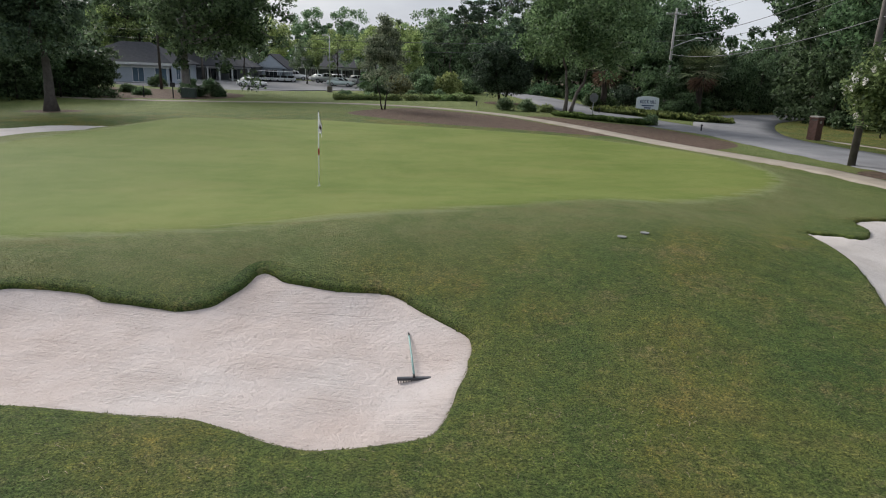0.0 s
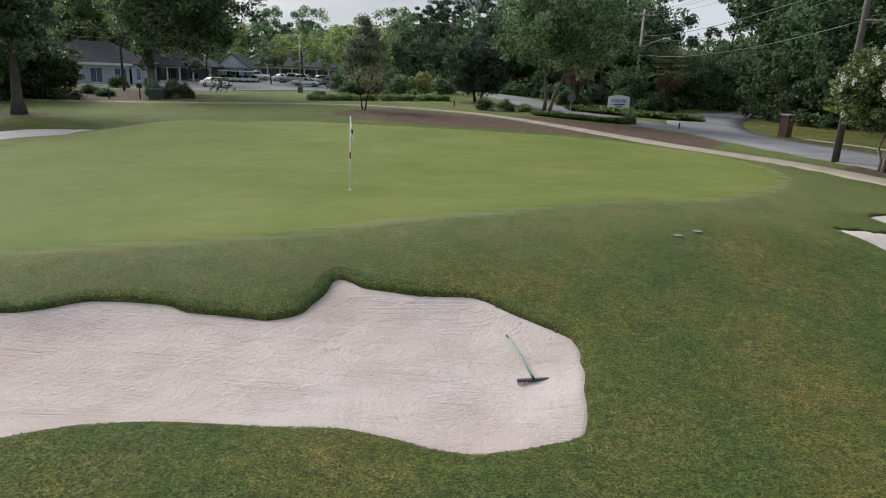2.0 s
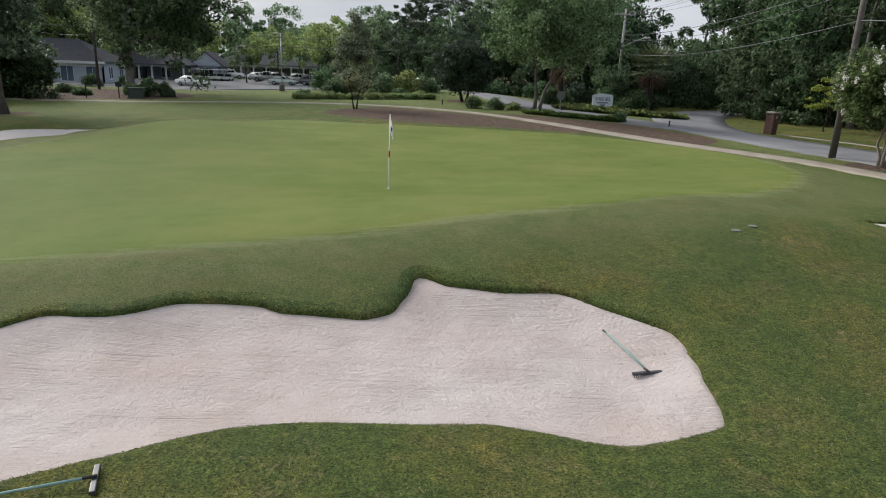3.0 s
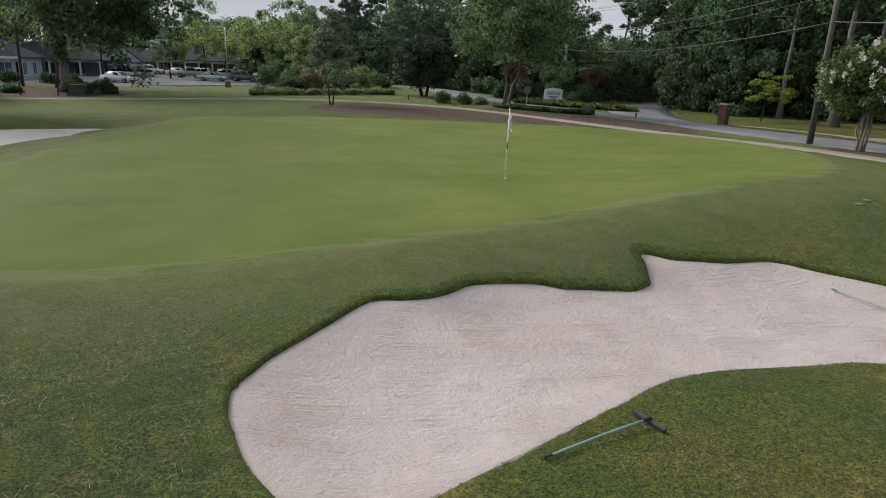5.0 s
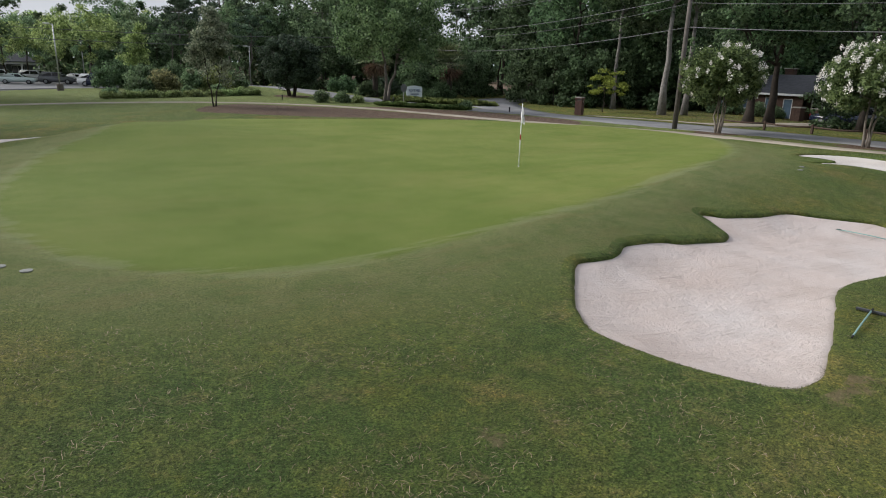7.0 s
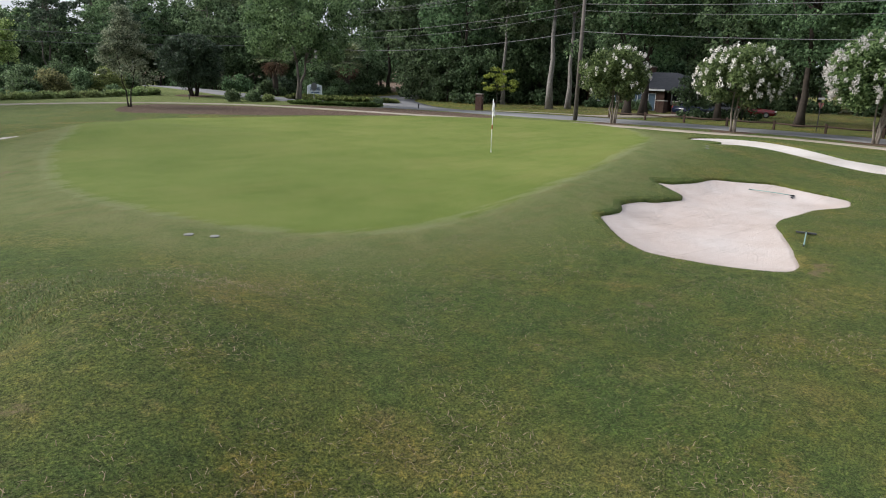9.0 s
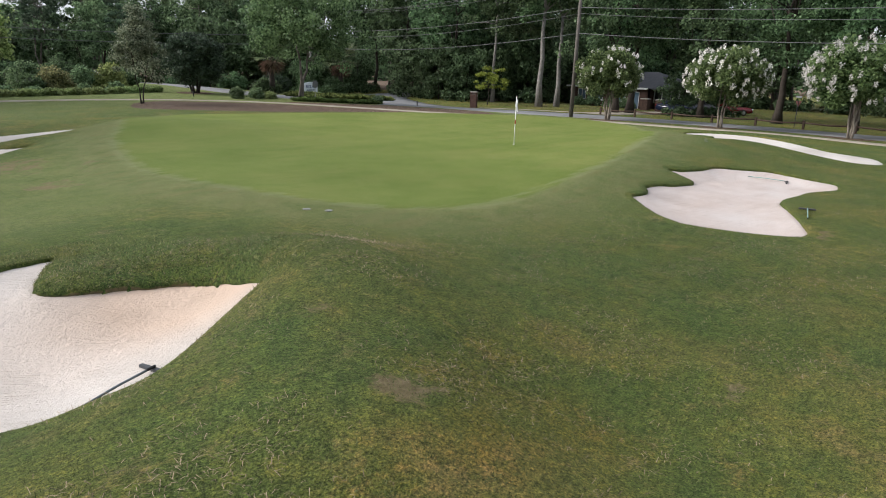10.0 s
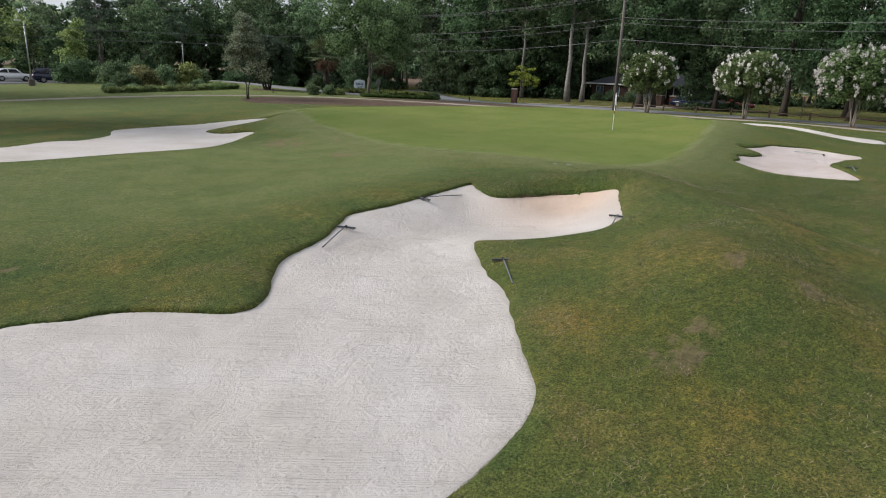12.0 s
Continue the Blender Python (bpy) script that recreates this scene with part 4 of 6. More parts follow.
# low growth along the wood's edge
for x, y, s in ((29, 79, 0.9), (35.5, 60.5, 0.75), (42, 55.5, 0.8), (46, 51, 0.9), (52, 49.5, 0.8), (49, 56, 1.0), (58, 50, 0.9), (40, 70, 1.3), (45, 66, 1.4), (37, 57, 0.7), (44.5, 53, 1.1), (55, 53, 1.3), (66, 44, 1.4), (70, 34, 1.4), (70, 20, 1.5), (66, 8, 1.4), (60, -8, 1.4), (40, 64, 1.0), (48, 72, 1.5), (58, 62, 1.5), (54, 66, 1.1), (63, 47, 0.9),
                (66, 38, 1.0), (68, 30, 1.0), (66, 22, 1.0), (64, 14, 1.0), (61, 6, 1.1), (58, -3, 1.0), (57, -12, 1.0), (72, 44, 1.1), (26.5, 80, 1.0), (21, 83, 1.1), (17, 86, 0.9), (24, 88, 1.1), (30, 88, 1.0), (48, 61, 1.1), (60, 57, 1.2),
                (38, 92, 0.8), (43, 97, 0.85), (35, 86, 0.75), (48, 104, 0.95), (44, 110, 1.05), (52, 112, 1.1), (57, 118, 1.15), (50, 122, 1.25), (60, 128, 1.3), (55, 134, 1.35), (39, 100, 0.9), (47, 93, 0.9), (52, 101, 1.0), (41, 84, 0.8), (33, 81, 0.7), (37, 79, 0.75), (22.0, 70.6, 0.5), (25.0, 73.6, 0.6), (36.5, 28.0, 0.6), (39.0, 25.0, 0.55)):
    plant(understory, x, y, 77 * x % 360, s, 0.85 + (x * 7 % 5) * 0.08)
# north of the drive and behind the car park
for k, (x, y, s) in enumerate(((19, 92, 1.0), (14, 97, 1.1), (8, 100, 1.0), (2, 104, 1.05), (24, 97, 1.1), (30, 95, 1.0), (-3, 112, 0.95), (5, 112, 1.1), (12, 110, 1.1), (20, 108, 1.15), (28, 106, 1.1), (9, 93, 0.8), (-2, 120, 1.0),
                              (16, 120, 1.2), (-8, 128, 0.9), (0, 99, 0.75), (22, 80, 0.8), (26, 85, 0.95))):
    plant((oak_b, oak_a, oak_b, pine_a)[k % 4], x, y, 53 * k, s * (0.62 if x < 16 else 0.78))
for k, (x, y, s) in enumerate(((-20, 118, 0.85), (-24, 160, 1.3), (-14, 158, 1.2), (-34, 165, 1.3), (-46, 160, 1.3), (-4, 150, 1.3), (6, 140, 1.2), (-60, 150, 1.4), (-75, 140, 1.3), (-17, 125, 0.8))):
    plant((light_a, mid_a)[k % 2], x, y, 41 * k, s)
# north-west, round the clubhouse lawn
for k, (x, y, s) in enumerate(((-52, 74, 0.9), (-60, 66, 1.0), (-46, 62, 0.7), (-56, 56, 0.9), (-66, 80, 1.1), (-44, 118, 0.9), (-54, 112, 1.0), (-70, 95, 1.1), (-64, 50, 1.0), (-75, 62, 1.1), (-50, 126, 1.0))):
    plant((oak_a, oak_b, pine_a)[k % 3], x, y, 67 * k, s)
for k, (x, y, s) in enumerate(((-62, 124, 1.0), (-74, 118, 1.1), (-84, 104, 1.1), (-82, 84, 1.1), (-58, 138, 1.1), (-46, 142, 1.0), (-92, 70, 1.1), (-80, 46, 1.1), (-72, 36, 1.0), (-88, 56, 1.1))):
    plant((oak_a, oak_b)[k % 2], x, y, 91 * k, s)
for x, y, s in ((-64, 112, 1.3), (-72, 104, 1.4), (-68, 72, 1.2), (-62, 58, 1.3), (-58, 100, 1.1), (-4, 134, 1.5), (-12, 140, 1.4), (2, 126, 1.5), (8, 118, 1.4), (14, 104, 1.3), (4, 96, 1.0), (-1, 106, 1.1), (20, 100, 1.4), (28, 93, 1.3), (-60, 46, 1.2), (-70, 52, 1.3), (-42, 57, 0.8)):
    plant(understory, x, y, 13 * x % 360, s)
for x, y, s in ((-37.6, 68.2, 0.62), (-39.5, 66.5, 0.75), (-43.5, 64.5, 0.8), (-41, 62, 0.75), (-45, 66, 0.9), (-50, 60, 1.0), (-55, 65, 1.0), (-48, 52, 0.9), (-39.4, 69.5, 0.95), (-36.7, 68.6, 0.55), (-42.5, 71.0, 1.0)):
    plant(understory, x, y, 31 * x % 360, s)
plant(mid_a, -25.5, 118, 10, 0.6)
plant(light_a, -53, 114, 20, 1.15)
prototype("young_tree", "narrow bright green tree behind the shrub bed", "tree", at=(-5.2, 93.5, 0, 1.0), seed=27, height=7.6, width=3.8, trunk_r=0.08, clear=1.0, bark=BARK_DARK, leaf_mat=LEAF_LIGHT, clumps=46, per=70, leaf=0.3, clump=0.75, cone=0.5, hollow=0.1)

prototype("oak_tree", "large spreading dark oak beside the clubhouse drive", "tree", at=(-30.1, 75.2, 0, 1.0), seed=21, height=17, width=15, trunk_r=0.55, sway=0.004, straight=True, lean=(4.2, 0), clear=3.5, bark=BARK_OAK, leaf_mat=LEAF_OAK, clumps=210, per=66, leaf=0.48, clump=1.8, limbs=18, low=-0.95, hollow=0.2)
prototype("pine_tree", "broad old pine with dark boughs on the lawn", "tree", at=(-30.06, 49.2, 0, 1.0), seed=22, height=15, width=8.6, trunk_r=0.42, sway=0.004, straight=True, lean=(-1.2, 0), clear=2.9, low=-0.97, bark=BARK_PINE, leaf_mat=LEAF_PINE, clumps=200, per=120, leaf=0.30, clump=1.35, limbs=14, flat=0.6, hollow=0.15)
prototype("elm_tree", "green shade tree with a slanting trunk beside the drive", "tree", at=(9.75, 54.2, 0, 1.0), seed=23, height=11.5, width=10.6, trunk_r=0.17, clear=2.0, bark=BARK, leaf_mat=LEAF_ELM, clumps=170, per=90, leaf=0.29, clump=1.1, hollow=0.2, lean=(0.9, 0.3), stems=2, limbs=14)
prototype("magnolia_tree", "dense dark rounded evergreen tree by the drive", "tree", at=(5.4, 66.7, 0, 1.0), seed=24, height=5.9, width=6.0, trunk_r=0.13, clear=0.95, bark=BARK_DARK, leaf_mat=LEAF_DARK, clumps=240, per=85, leaf=0.24, clump=0.8, stems=4, limbs=12, jag=0.06, hollow=0.1, low=-0.95)
prototype("young_tree", "young grey-green tree with twin stems in mulch", "tree", at=(-5.38, 53.8, 0, 1.0), seed=25, height=7.3, width=5.0, trunk_r=0.06, clear=1.3, bark=BARK_DARK, leaf_mat=LEAF_SAGE, clumps=120, per=60, leaf=0.2, clump=0.6, cone=0.72, hollow=0.15, stems=2, limbs=14, jag=0.2)
prototype("ornamental_tree", "small lime green ornamental tree at the wood's edge", "tree", at=(33.6, 50.5, 0, 1.0), seed=26, height=4.2, width=4.0, trunk_r=0.06, clear=1.1, bark=BARK_DARK, leaf_mat=LEAF_LIME, clumps=34, per=70, leaf=0.2, clump=0.6, flat=0.4, limbs=10)


def crape_myrtle(x, y, seed, height, width, label, bloom):
    root = thing("crape_myrtle", pose(x, y, lie(x, y) - 0.02), label, "tree", "crape myrtles along the road")
    cs, ss, rng = tree_parts(root, seed=seed, height=height, width=width, trunk_r=0.07, clear=1.75, bark=BARK_PALE, leaf_mat=LEAF_MYRTLE, clumps=140, per=110, leaf=0.24, clump=0.74, stems=4, splay=0.05, limbs=16, jag=0.08, hollow=0.3, low=-0.9)
    mid = np.array([0, 0, 1.75 + (height - 1.75) / 2])
    out = []
    for c in cs:
        d = (c - mid) / np.array([width / 2, width / 2, (height - 1.75) / 2])
        for _ in range(bloom):
            q = d / np.linalg.norm(d) + rng.normal(size=3) * 0.35
            q /= np.linalg.norm(q)
            if q[2] > -0.75 and rng.random() < 0.72:
                out.append(mid + q * np.array([width / 2, width / 2, (height - 1.75) / 2]) * (1.08 + 0.12 * rng.random()))
    v, f = leaves(out, 0.09 + 0.08 * rng.random(len(out)), 40, 0.085, rng, 1.5)
    mesh_part("blossom", v, f, BLOOM, root, "white flower clusters")
    return root


crape_myrtle(18.39, 26.06, 31, 5.1, 4.3, "crape myrtle with scattered white blossom beside the road", 1)
crape_myrtle(19.2, 17.8, 32, 5.2, 4.9, "rounded crape myrtle covered in white blossom", 2)
crape_myrtle(19.8, 10.0, 33, 5.8, 5.4, "large crape myrtle heavy with white blossom", 2)


def palm(x, y):
    root = thing("palmetto_palm", pose(x, y, lie(x, y) - 0.03) @ Matrix.Diagonal((1.55, 1.55, 1.5, 1)), "shaggy palmetto palm with browning lower fronds", "palm tree")
    rng = np.random.default_rng(41)
    part("trunk", tube(bent(rng, (0, 0, -0.1), (0.1, 0, 3.0), 5, 0.02), [0.26, 0.22, 0.2, 0.2, 0.22, 0.24], 10), BARK_DARK, root, smooth=True)
    for k in range(56):
        bm = bmesh.new()
        dead = k % 4 == 3
        a, lift = 2 * math.pi * rng.random(), -1.35 + 0.3 * rng.random() if dead else -0.5 + 1.6 * rng.random()
        d = Vector((math.cos(a) * math.cos(lift), math.sin(a) * math.cos(lift), math.sin(lift)))
        hub = Vector((0.1, 0, 3.05)) + d * (0.5 + 0.2 * rng.random() if dead else 0.7 + 0.3 * rng.random())
        bm_tube(bm, [(0.1, 0, 3.0), hub], [0.025, 0.012], 4)
        side = d.cross(Vector((0, 0, 1))).normalized()
        up = side.cross(d)
        for j in range(13):
            b = (j - 6) * 0.22
            tip = hub + (d * math.cos(b) + side * math.sin(b)) * (0.95 + 0.2 * rng.random()) + up * (0.15 * abs(math.sin(b))) - Vector((0, 0, 0.25 * rng.random()))
            w = (side * math.cos(b) - d * math.sin(b)) * 0.04
            bm.faces.new([bm.verts.new(p) for p in (hub, hub.lerp(tip, 0.5) + w, tip, hub.lerp(tip, 0.5) - w)])
        part("frond", bm, FROND_DRY if dead else FROND, root)
    return root


plant(oak_b, -32.6, 81.5, 140, 0.8)
palm(26, 69)
palm(16.2, 69.5)


def shrub(name, x, y, w, d, h, material, seed, label, n=40, per=60, leaf=0.16, clump=0.4, square=False, group="", turn=0.0, category="shrub"):
    """A bush: stems in the middle and a close skin of leaves; square ones are clipped."""
    rng = np.random.default_rng(seed)
    root = thing(name, pose(x, y, lie(x, y) - 0.03, 0, 0, turn), label, category, group)
    cs = []
    for _ in range(n):
        q = rng.random(3) * 2 - 1
        if square:
            q = np.sign(q) * np.abs(q) ** 0.6
            p = np.array([q[0] * (w / 2 - clump * 0.5), q[1] * (d / 2 - clump * 0.5), (q[2] + 1) / 2 * (h - clump * 0.6) + clump * 0.25])
        else:
            q = rng.normal(size=3)
            q /= np.linalg.norm(q)
            r = 0.55 + 0.45 * rng.random()
            p = np.array([q[0] * r * w * 0.42, q[1] * r * d * 0.42, abs(q[2]) * r * h * 0.78 + h * 0.12])
        cs.append(p)
    bm = bmesh.new()
    for p in cs[:: max(1, n // 8)]:
        bm_tube(bm, bent(rng, (p[0] * 0.3, p[1] * 0.3, -0.05), p, 2, 0.05), [0.02, 0.014, 0.006], 4)
    part("stems", bm, BARK_DARK, root)
    v, f = leaves(cs, clump * (0.8 + 0.4 * rng.random(n)), per, leaf, rng, 0.8)
    v[:, 2] = np.maximum(v[:, 2], 0.0)
    mesh_part("foliage", v, f, material, root)
    return root


# the clipped bed by the drive
HEDGE = "clipped low hedge round a planted bed"
for k in range(7):
    x = -10.6 + k * 1.95
    shrub("hedge", x, 68.4 - 0.55 * math.sin(k * 0.55), 2.9, 1.3, 0.56, LEAF_HEDGE, 50 + k, "low clipped green hedge round a shrub bed", 90, 64, 0.13, 0.3, True, HEDGE, 4 * math.cos(k))
for x, y, w, h, mat, s in ((-11.0, 69.6, 1.9, 1.0, LEAF_MID, 60), (-8.6, 70.3, 1.7, 0.75, LEAF_MID, 61), (-4.0, 70.6, 1.8, 0.85, LEAF_MID, 62), (-1.2, 70.4, 2.0, 1.0, LEAF_MID, 63), (1.0, 69.8, 1.6, 0.8, LEAF_HEDGE, 64)):
    shrub("rounded_shrub", x, y, w, w, h, mat, s, "low rounded green shrub behind a hedge", 34, 70, 0.14, 0.3, False, "rounded shrubs in the bed")
for x, y, w, h, mat, s in ((-9.6, 83.6, 5.0, 3.4, LEAF_OAK, 70), (-6.8, 79, 4.6, 3.0, LEAF_MID, 71), (-5.8, 74, 4.0, 2.6, LEAF_RUST, 72), (-2.6, 75.5, 4.4, 2.4, LEAF_MID, 73), (-0.2, 74.5, 4.2, 2.7, LEAF_LIGHT, 74), (-8, 73, 3.0, 1.8, LEAF_OAK, 75), (2.2, 77, 3.6, 2.0, LEAF_MID, 76), (-3.5, 80, 5, 3.4, LEAF_OAK, 77), (-7.6, 83.8, 4.5, 2.9, LEAF_OAK, 78)):
    shrub("flowering_shrub" if mat is LEAF_RUST else "large_shrub", x, y, w, w * 0.9, h, mat, s, "reddish green loose shrub behind the hedge" if mat is LEAF_RUST else "tall loose green shrub in the planted bed", 60, 75, 0.2, 0.55, False, "shrubs in the bed")
# by the path and the drive
for x, y, w, h, mat, s in ((4.9, 57.6, 1.9, 1.25, LEAF_MID, 80), (6.9, 57.2, 1.8, 1.15, LEAF_MID, 81), (8.6, 57.6, 1.4, 0.7, LEAF_HEDGE, 82), (15.3, 49.4, 1.1, 0.9, LEAF_MID, 83)):
    shrub("azalea_bush", x, y, w, w, h, mat, s, "ragged green bush in mulch beside the path", 36, 70, 0.13, 0.32, False, "bushes by the path")
for x, y, w, h, mat, s in ((16, 70.5, 4.5, 1.9, LEAF_OAK, 84), (24.0, 68, 4.2, 2.2, LEAF_OAK, 85), (19.6, 74, 5, 2.6, LEAF_DARK, 86), (12.0, 84, 5, 2.0, LEAF_OAK, 87), (16.5, 79, 5, 2.2, LEAF_OAK, 88), (26.5, 71, 4, 2.4, LEAF_OAK, 89)):
    shrub("large_shrub", x, y, w, w * 0.8, h, mat, s, "dark green shrub below the wood's edge", 56, 80, 0.2, 0.5, False, "shrubs along the drive")
for x, y, w, h, s in ((-28.6, 72.8, 3.2, 1.7, 90), (-26.4, 73.0, 3.2, 1.8, 91), (-25.7, 73.0, 1.6, 0.9, 92), (-34.5, 73.5, 1.8, 0.7, 93), (-37.5, 76.5, 2.2, 0.9, 94), (-39.5, 89, 2.8, 1.7, 95), (-36, 91, 2.2, 1.4, 96), (-33.6, 92, 2.2, 1.3, 97), (-42, 66.5, 4.5, 2.6, 98)):
    shrub("evergreen_shrub", x, y, w, w, h, LEAF_OAK, s, "rounded dark evergreen shrub near the clubhouse", 40, 75, 0.17, 0.42, False, "shrubs by the clubhouse")


def liriope(name, x0, x1, y0, y1, n, seed, label, curve):
    """A planted bank of arching grass blades."""
    rng = np.random.default_rng(seed)
    s, w = rng.random(n), rng.random(n)
    x = x0 + (x1 - x0) * s
    y = y0 + (y1 - y0) * s + (w - 0.5) * curve * np.sin(np.pi * np.clip(s, 0.04, 0.96)) ** 0.5
    z = natural(x, y)
    a = rng.random(n) * 2 * np.pi
    L = (0.4 + 0.35 * rng.random(n)) * (0.72 if name == "liriope_edging" else 0.95)
    L = L * np.array([0.75 + 0.6 * noise.noise((a * 1.3, b * 1.3, 4.0)) for a, b in zip(x, y)])
    d = np.stack([np.cos(a), np.sin(a)], 1) * (0.25 + 0.3 * rng.random(n))[:, None]
    p = np.stack([x, y, z], 1)
    side = np.stack([-np.sin(a), np.cos(a), np.zeros(n)], 1) * 0.035
    mid = p + np.column_stack([d * 0.5, L * 0.9])
    tip = p + np.column_stack([d, L * 0.62])
    v = np.stack([p - side, p + side, mid + side, tip, mid - side], 1).reshape(-1, 3)
    f = np.arange(5 * n).reshape(n, 5)
    ob = mesh_part(name, v, f, LEAF_GROUND)
    return tagged(ob, label, "ground cover", kind="stuff")


liriope("liriope_bank", 14.0, 25.2, 62.5, 58.6, 9000, 101, "bank of bright green grassy ground cover on an island", 4.0)
liriope("liriope_edging", 8.8, 15.0, 53.8, 49.0, 5000, 102, "low green grassy edging along the mulch bed", 1.8)


def far_wood():
    """Distant tree masses that close the view all round."""
    rng = np.random.default_rng(111)
    cs, ss = [], []
    for _ in range(1900):
        a = 2 * math.pi * rng.random()
        r = 165 + 60 * rng.random()
        x, y = -5 + r * math.cos(a), 45 + r * math.sin(a)
        top = 12 + 5 * noise.noise((math.cos(a) * 6, math.sin(a) * 6, r * 0.03))
        for _ in range(2):
            cs.append((x + rng.normal() * 2, y + rng.normal() * 2, max(0.8, top * rng.random() ** 0.9)))
            ss.append(3.0 + 2.0 * rng.random())
    v, f = leaves(cs, ss, 18, 2.3, rng, 0.8)
    ob = mesh_part("far_woods", v, f, LEAF_OAK)
    return tagged(ob, "distant dark green woods beyond the course", "woods", kind="stuff")


far_wood()


# ---- golf things ----
RED = surface("red_paint", two((0.33, 0.035, 0.03)), 6, 0.5, relief=0.0)
POLE_WHITE = surface("glossy_white_fibreglass", two((0.90, 0.90, 0.89), 0.03), 4, 0.35, relief=0.0)
WHITE = surface("white_paint", two((0.72, 0.72, 0.71), 0.06), 4, 0.5, relief=0.05)
CLOTH_WHITE = surface("white_cloth", two((0.84, 0.83, 0.83), 0.06), 8, 0.9, fine=80, relief=0.2)
CLOTH_DARK = surface("dark_cloth", two((0.06, 0.03, 0.03)), 8, 0.9, fine=80, relief=0.2)
HEAD_GREY = surface("dark_grey_rake_plastic", two((0.045, 0.048, 0.056), 0.25), 6, 0.4, relief=0.05, spec=0.5)
RUBBER = surface("black_rubber", two((0.02, 0.02, 0.022)), 5, 0.7, relief=0.1)
HANDLE_GREEN = surface("green_rake_handle", two((0.22, 0.35, 0.33), 0.2), 6, 0.5, relief=0.1)
HANDLE_GREY = surface("grey_rake_handle", two((0.13, 0.15, 0.165), 0.25), 6, 0.5, relief=0.1)
PLASTIC_PALE = surface("weathered_plastic", two((0.22, 0.225, 0.21), 0.25), 9, 0.7, relief=0.1)


def flagstick(x, y, z):
    root = thing("flagstick", pose(x, y, z), "white golf flagstick with a limp chequered flag", "flagstick")
    part("pole", tube([(0, 0, -0.12), (0.0, 0, 1.0), (0.01, 0, 2.1)], [0.018, 0.017, 0.014], 8), POLE_WHITE, root, smooth=True)
    part("finial", lathe([(0.004, 2.09), (0.013, 2.1), (0.013, 2.125), (0.004, 2.14)], 8, (0.01, 0, 0)), DARK_METAL, root)
    part("band", lathe([(0.019, 0.9), (0.022, 0.905), (0.022, 1.08), (0.019, 1.085)], 8, (0.004, 0, 0)), RED, root, "dark red band")
    part("cup", lathe([(0.054, -0.1), (0.054, -0.002), (0.05, 0.004)], 16), WHITE, root)
    # the flag hangs in folds: light and dark squares
    rng = np.random.default_rng(7)
    for i in range(4):
        for j in range(3):
            bm = bmesh.new()
            grid = []
            for a in range(4):
                row = []
                for b in range(4):
                    u, w = (j + b / 3) / 3, (i + a / 3) / 4
                    fold = 0.05 * math.sin(u * 9 + w * 2.2)
                    row.append(bm.verts.new((0.012 + 0.09 * u * (0.7 + 0.5 * w) + 0.02 * math.sin(w * 5), fold, 2.07 - 0.42 * w - 0.26 * u)))
                grid.append(row)
            for a in range(3):
                for b in range(3):
                    bm.faces.new((grid[a][b], grid[a][b + 1], grid[a + 1][b + 1], grid[a + 1][b]))
            bmesh.ops.solidify(bm, geom=bm.faces[:], thickness=0.003)
            part("flag_square", bm, CLOTH_DARK if (i * 3 + j) % 5 == 2 else CLOTH_WHITE, root, "dark square" if (i * 3 + j) % 5 == 2 else "white square", True)
    return root


flagstick(-3.66, 18.28, lie(-3.66, 18.28))


def rake(head, end, wide, handle_mat, label, z_of):
    """A bunker rake that lies between two places on the ground."""
    (x0, y0), (x1, y1) = head, end
    a = math.atan2(y1 - y0, x1 - x0)
    L = math.hypot(x1 - x0, y1 - y0)
    za, zb = z_of(x0, y0), z_of(x1, y1)
    root = thing("bunker_rake", pose(x0, y0, za, 0, 0, math.degrees(a)), label, "rake", "bunker rakes")
    part("handle", tube([(0.0, 0, 0.07), (L * 0.5, 0, 0.06 + (zb - za) * 0.5), (L, 0, 0.025 + zb - za)], [0.015, 0.014, 0.014], 8), handle_mat, root, smooth=True)
    part("grip", tube([(L - 0.1, 0, 0.03 + (zb - za) * 0.96), (L + 0.01, 0, 0.025 + zb - za)], 0.014, 8), RUBBER, root, "dark grip")
    part("socket", tube([(-0.02, 0, 0.07), (0.10, 0, 0.069)], [0.018, 0.016], 8), RUBBER, root)
    part("head", box(-0.027, 0.027, -wide / 2, wide / 2, 0.02, 0.058, 0.008, 2), HEAD_GREY, root, "black toothed head")
    n = int(wide / 0.035)
    for k in range(n):
        y = -wide / 2 + (k + 0.5) * wide / n
        part("tooth", tube([(0.0, y, 0.04), (-0.02, y, 0.0), (-0.026, y, -0.02)], [0.008, 0.007, 0.004], 5), RUBBER, root)
    return root


def on_sand(line, floor):
    def z_of(x, y):
        px, py = np.array([x]), np.array([y])
        return float(sand_height(px, py, floor, np.minimum(signed(px, py, line), 0))[0]) + 0.02
    return z_of


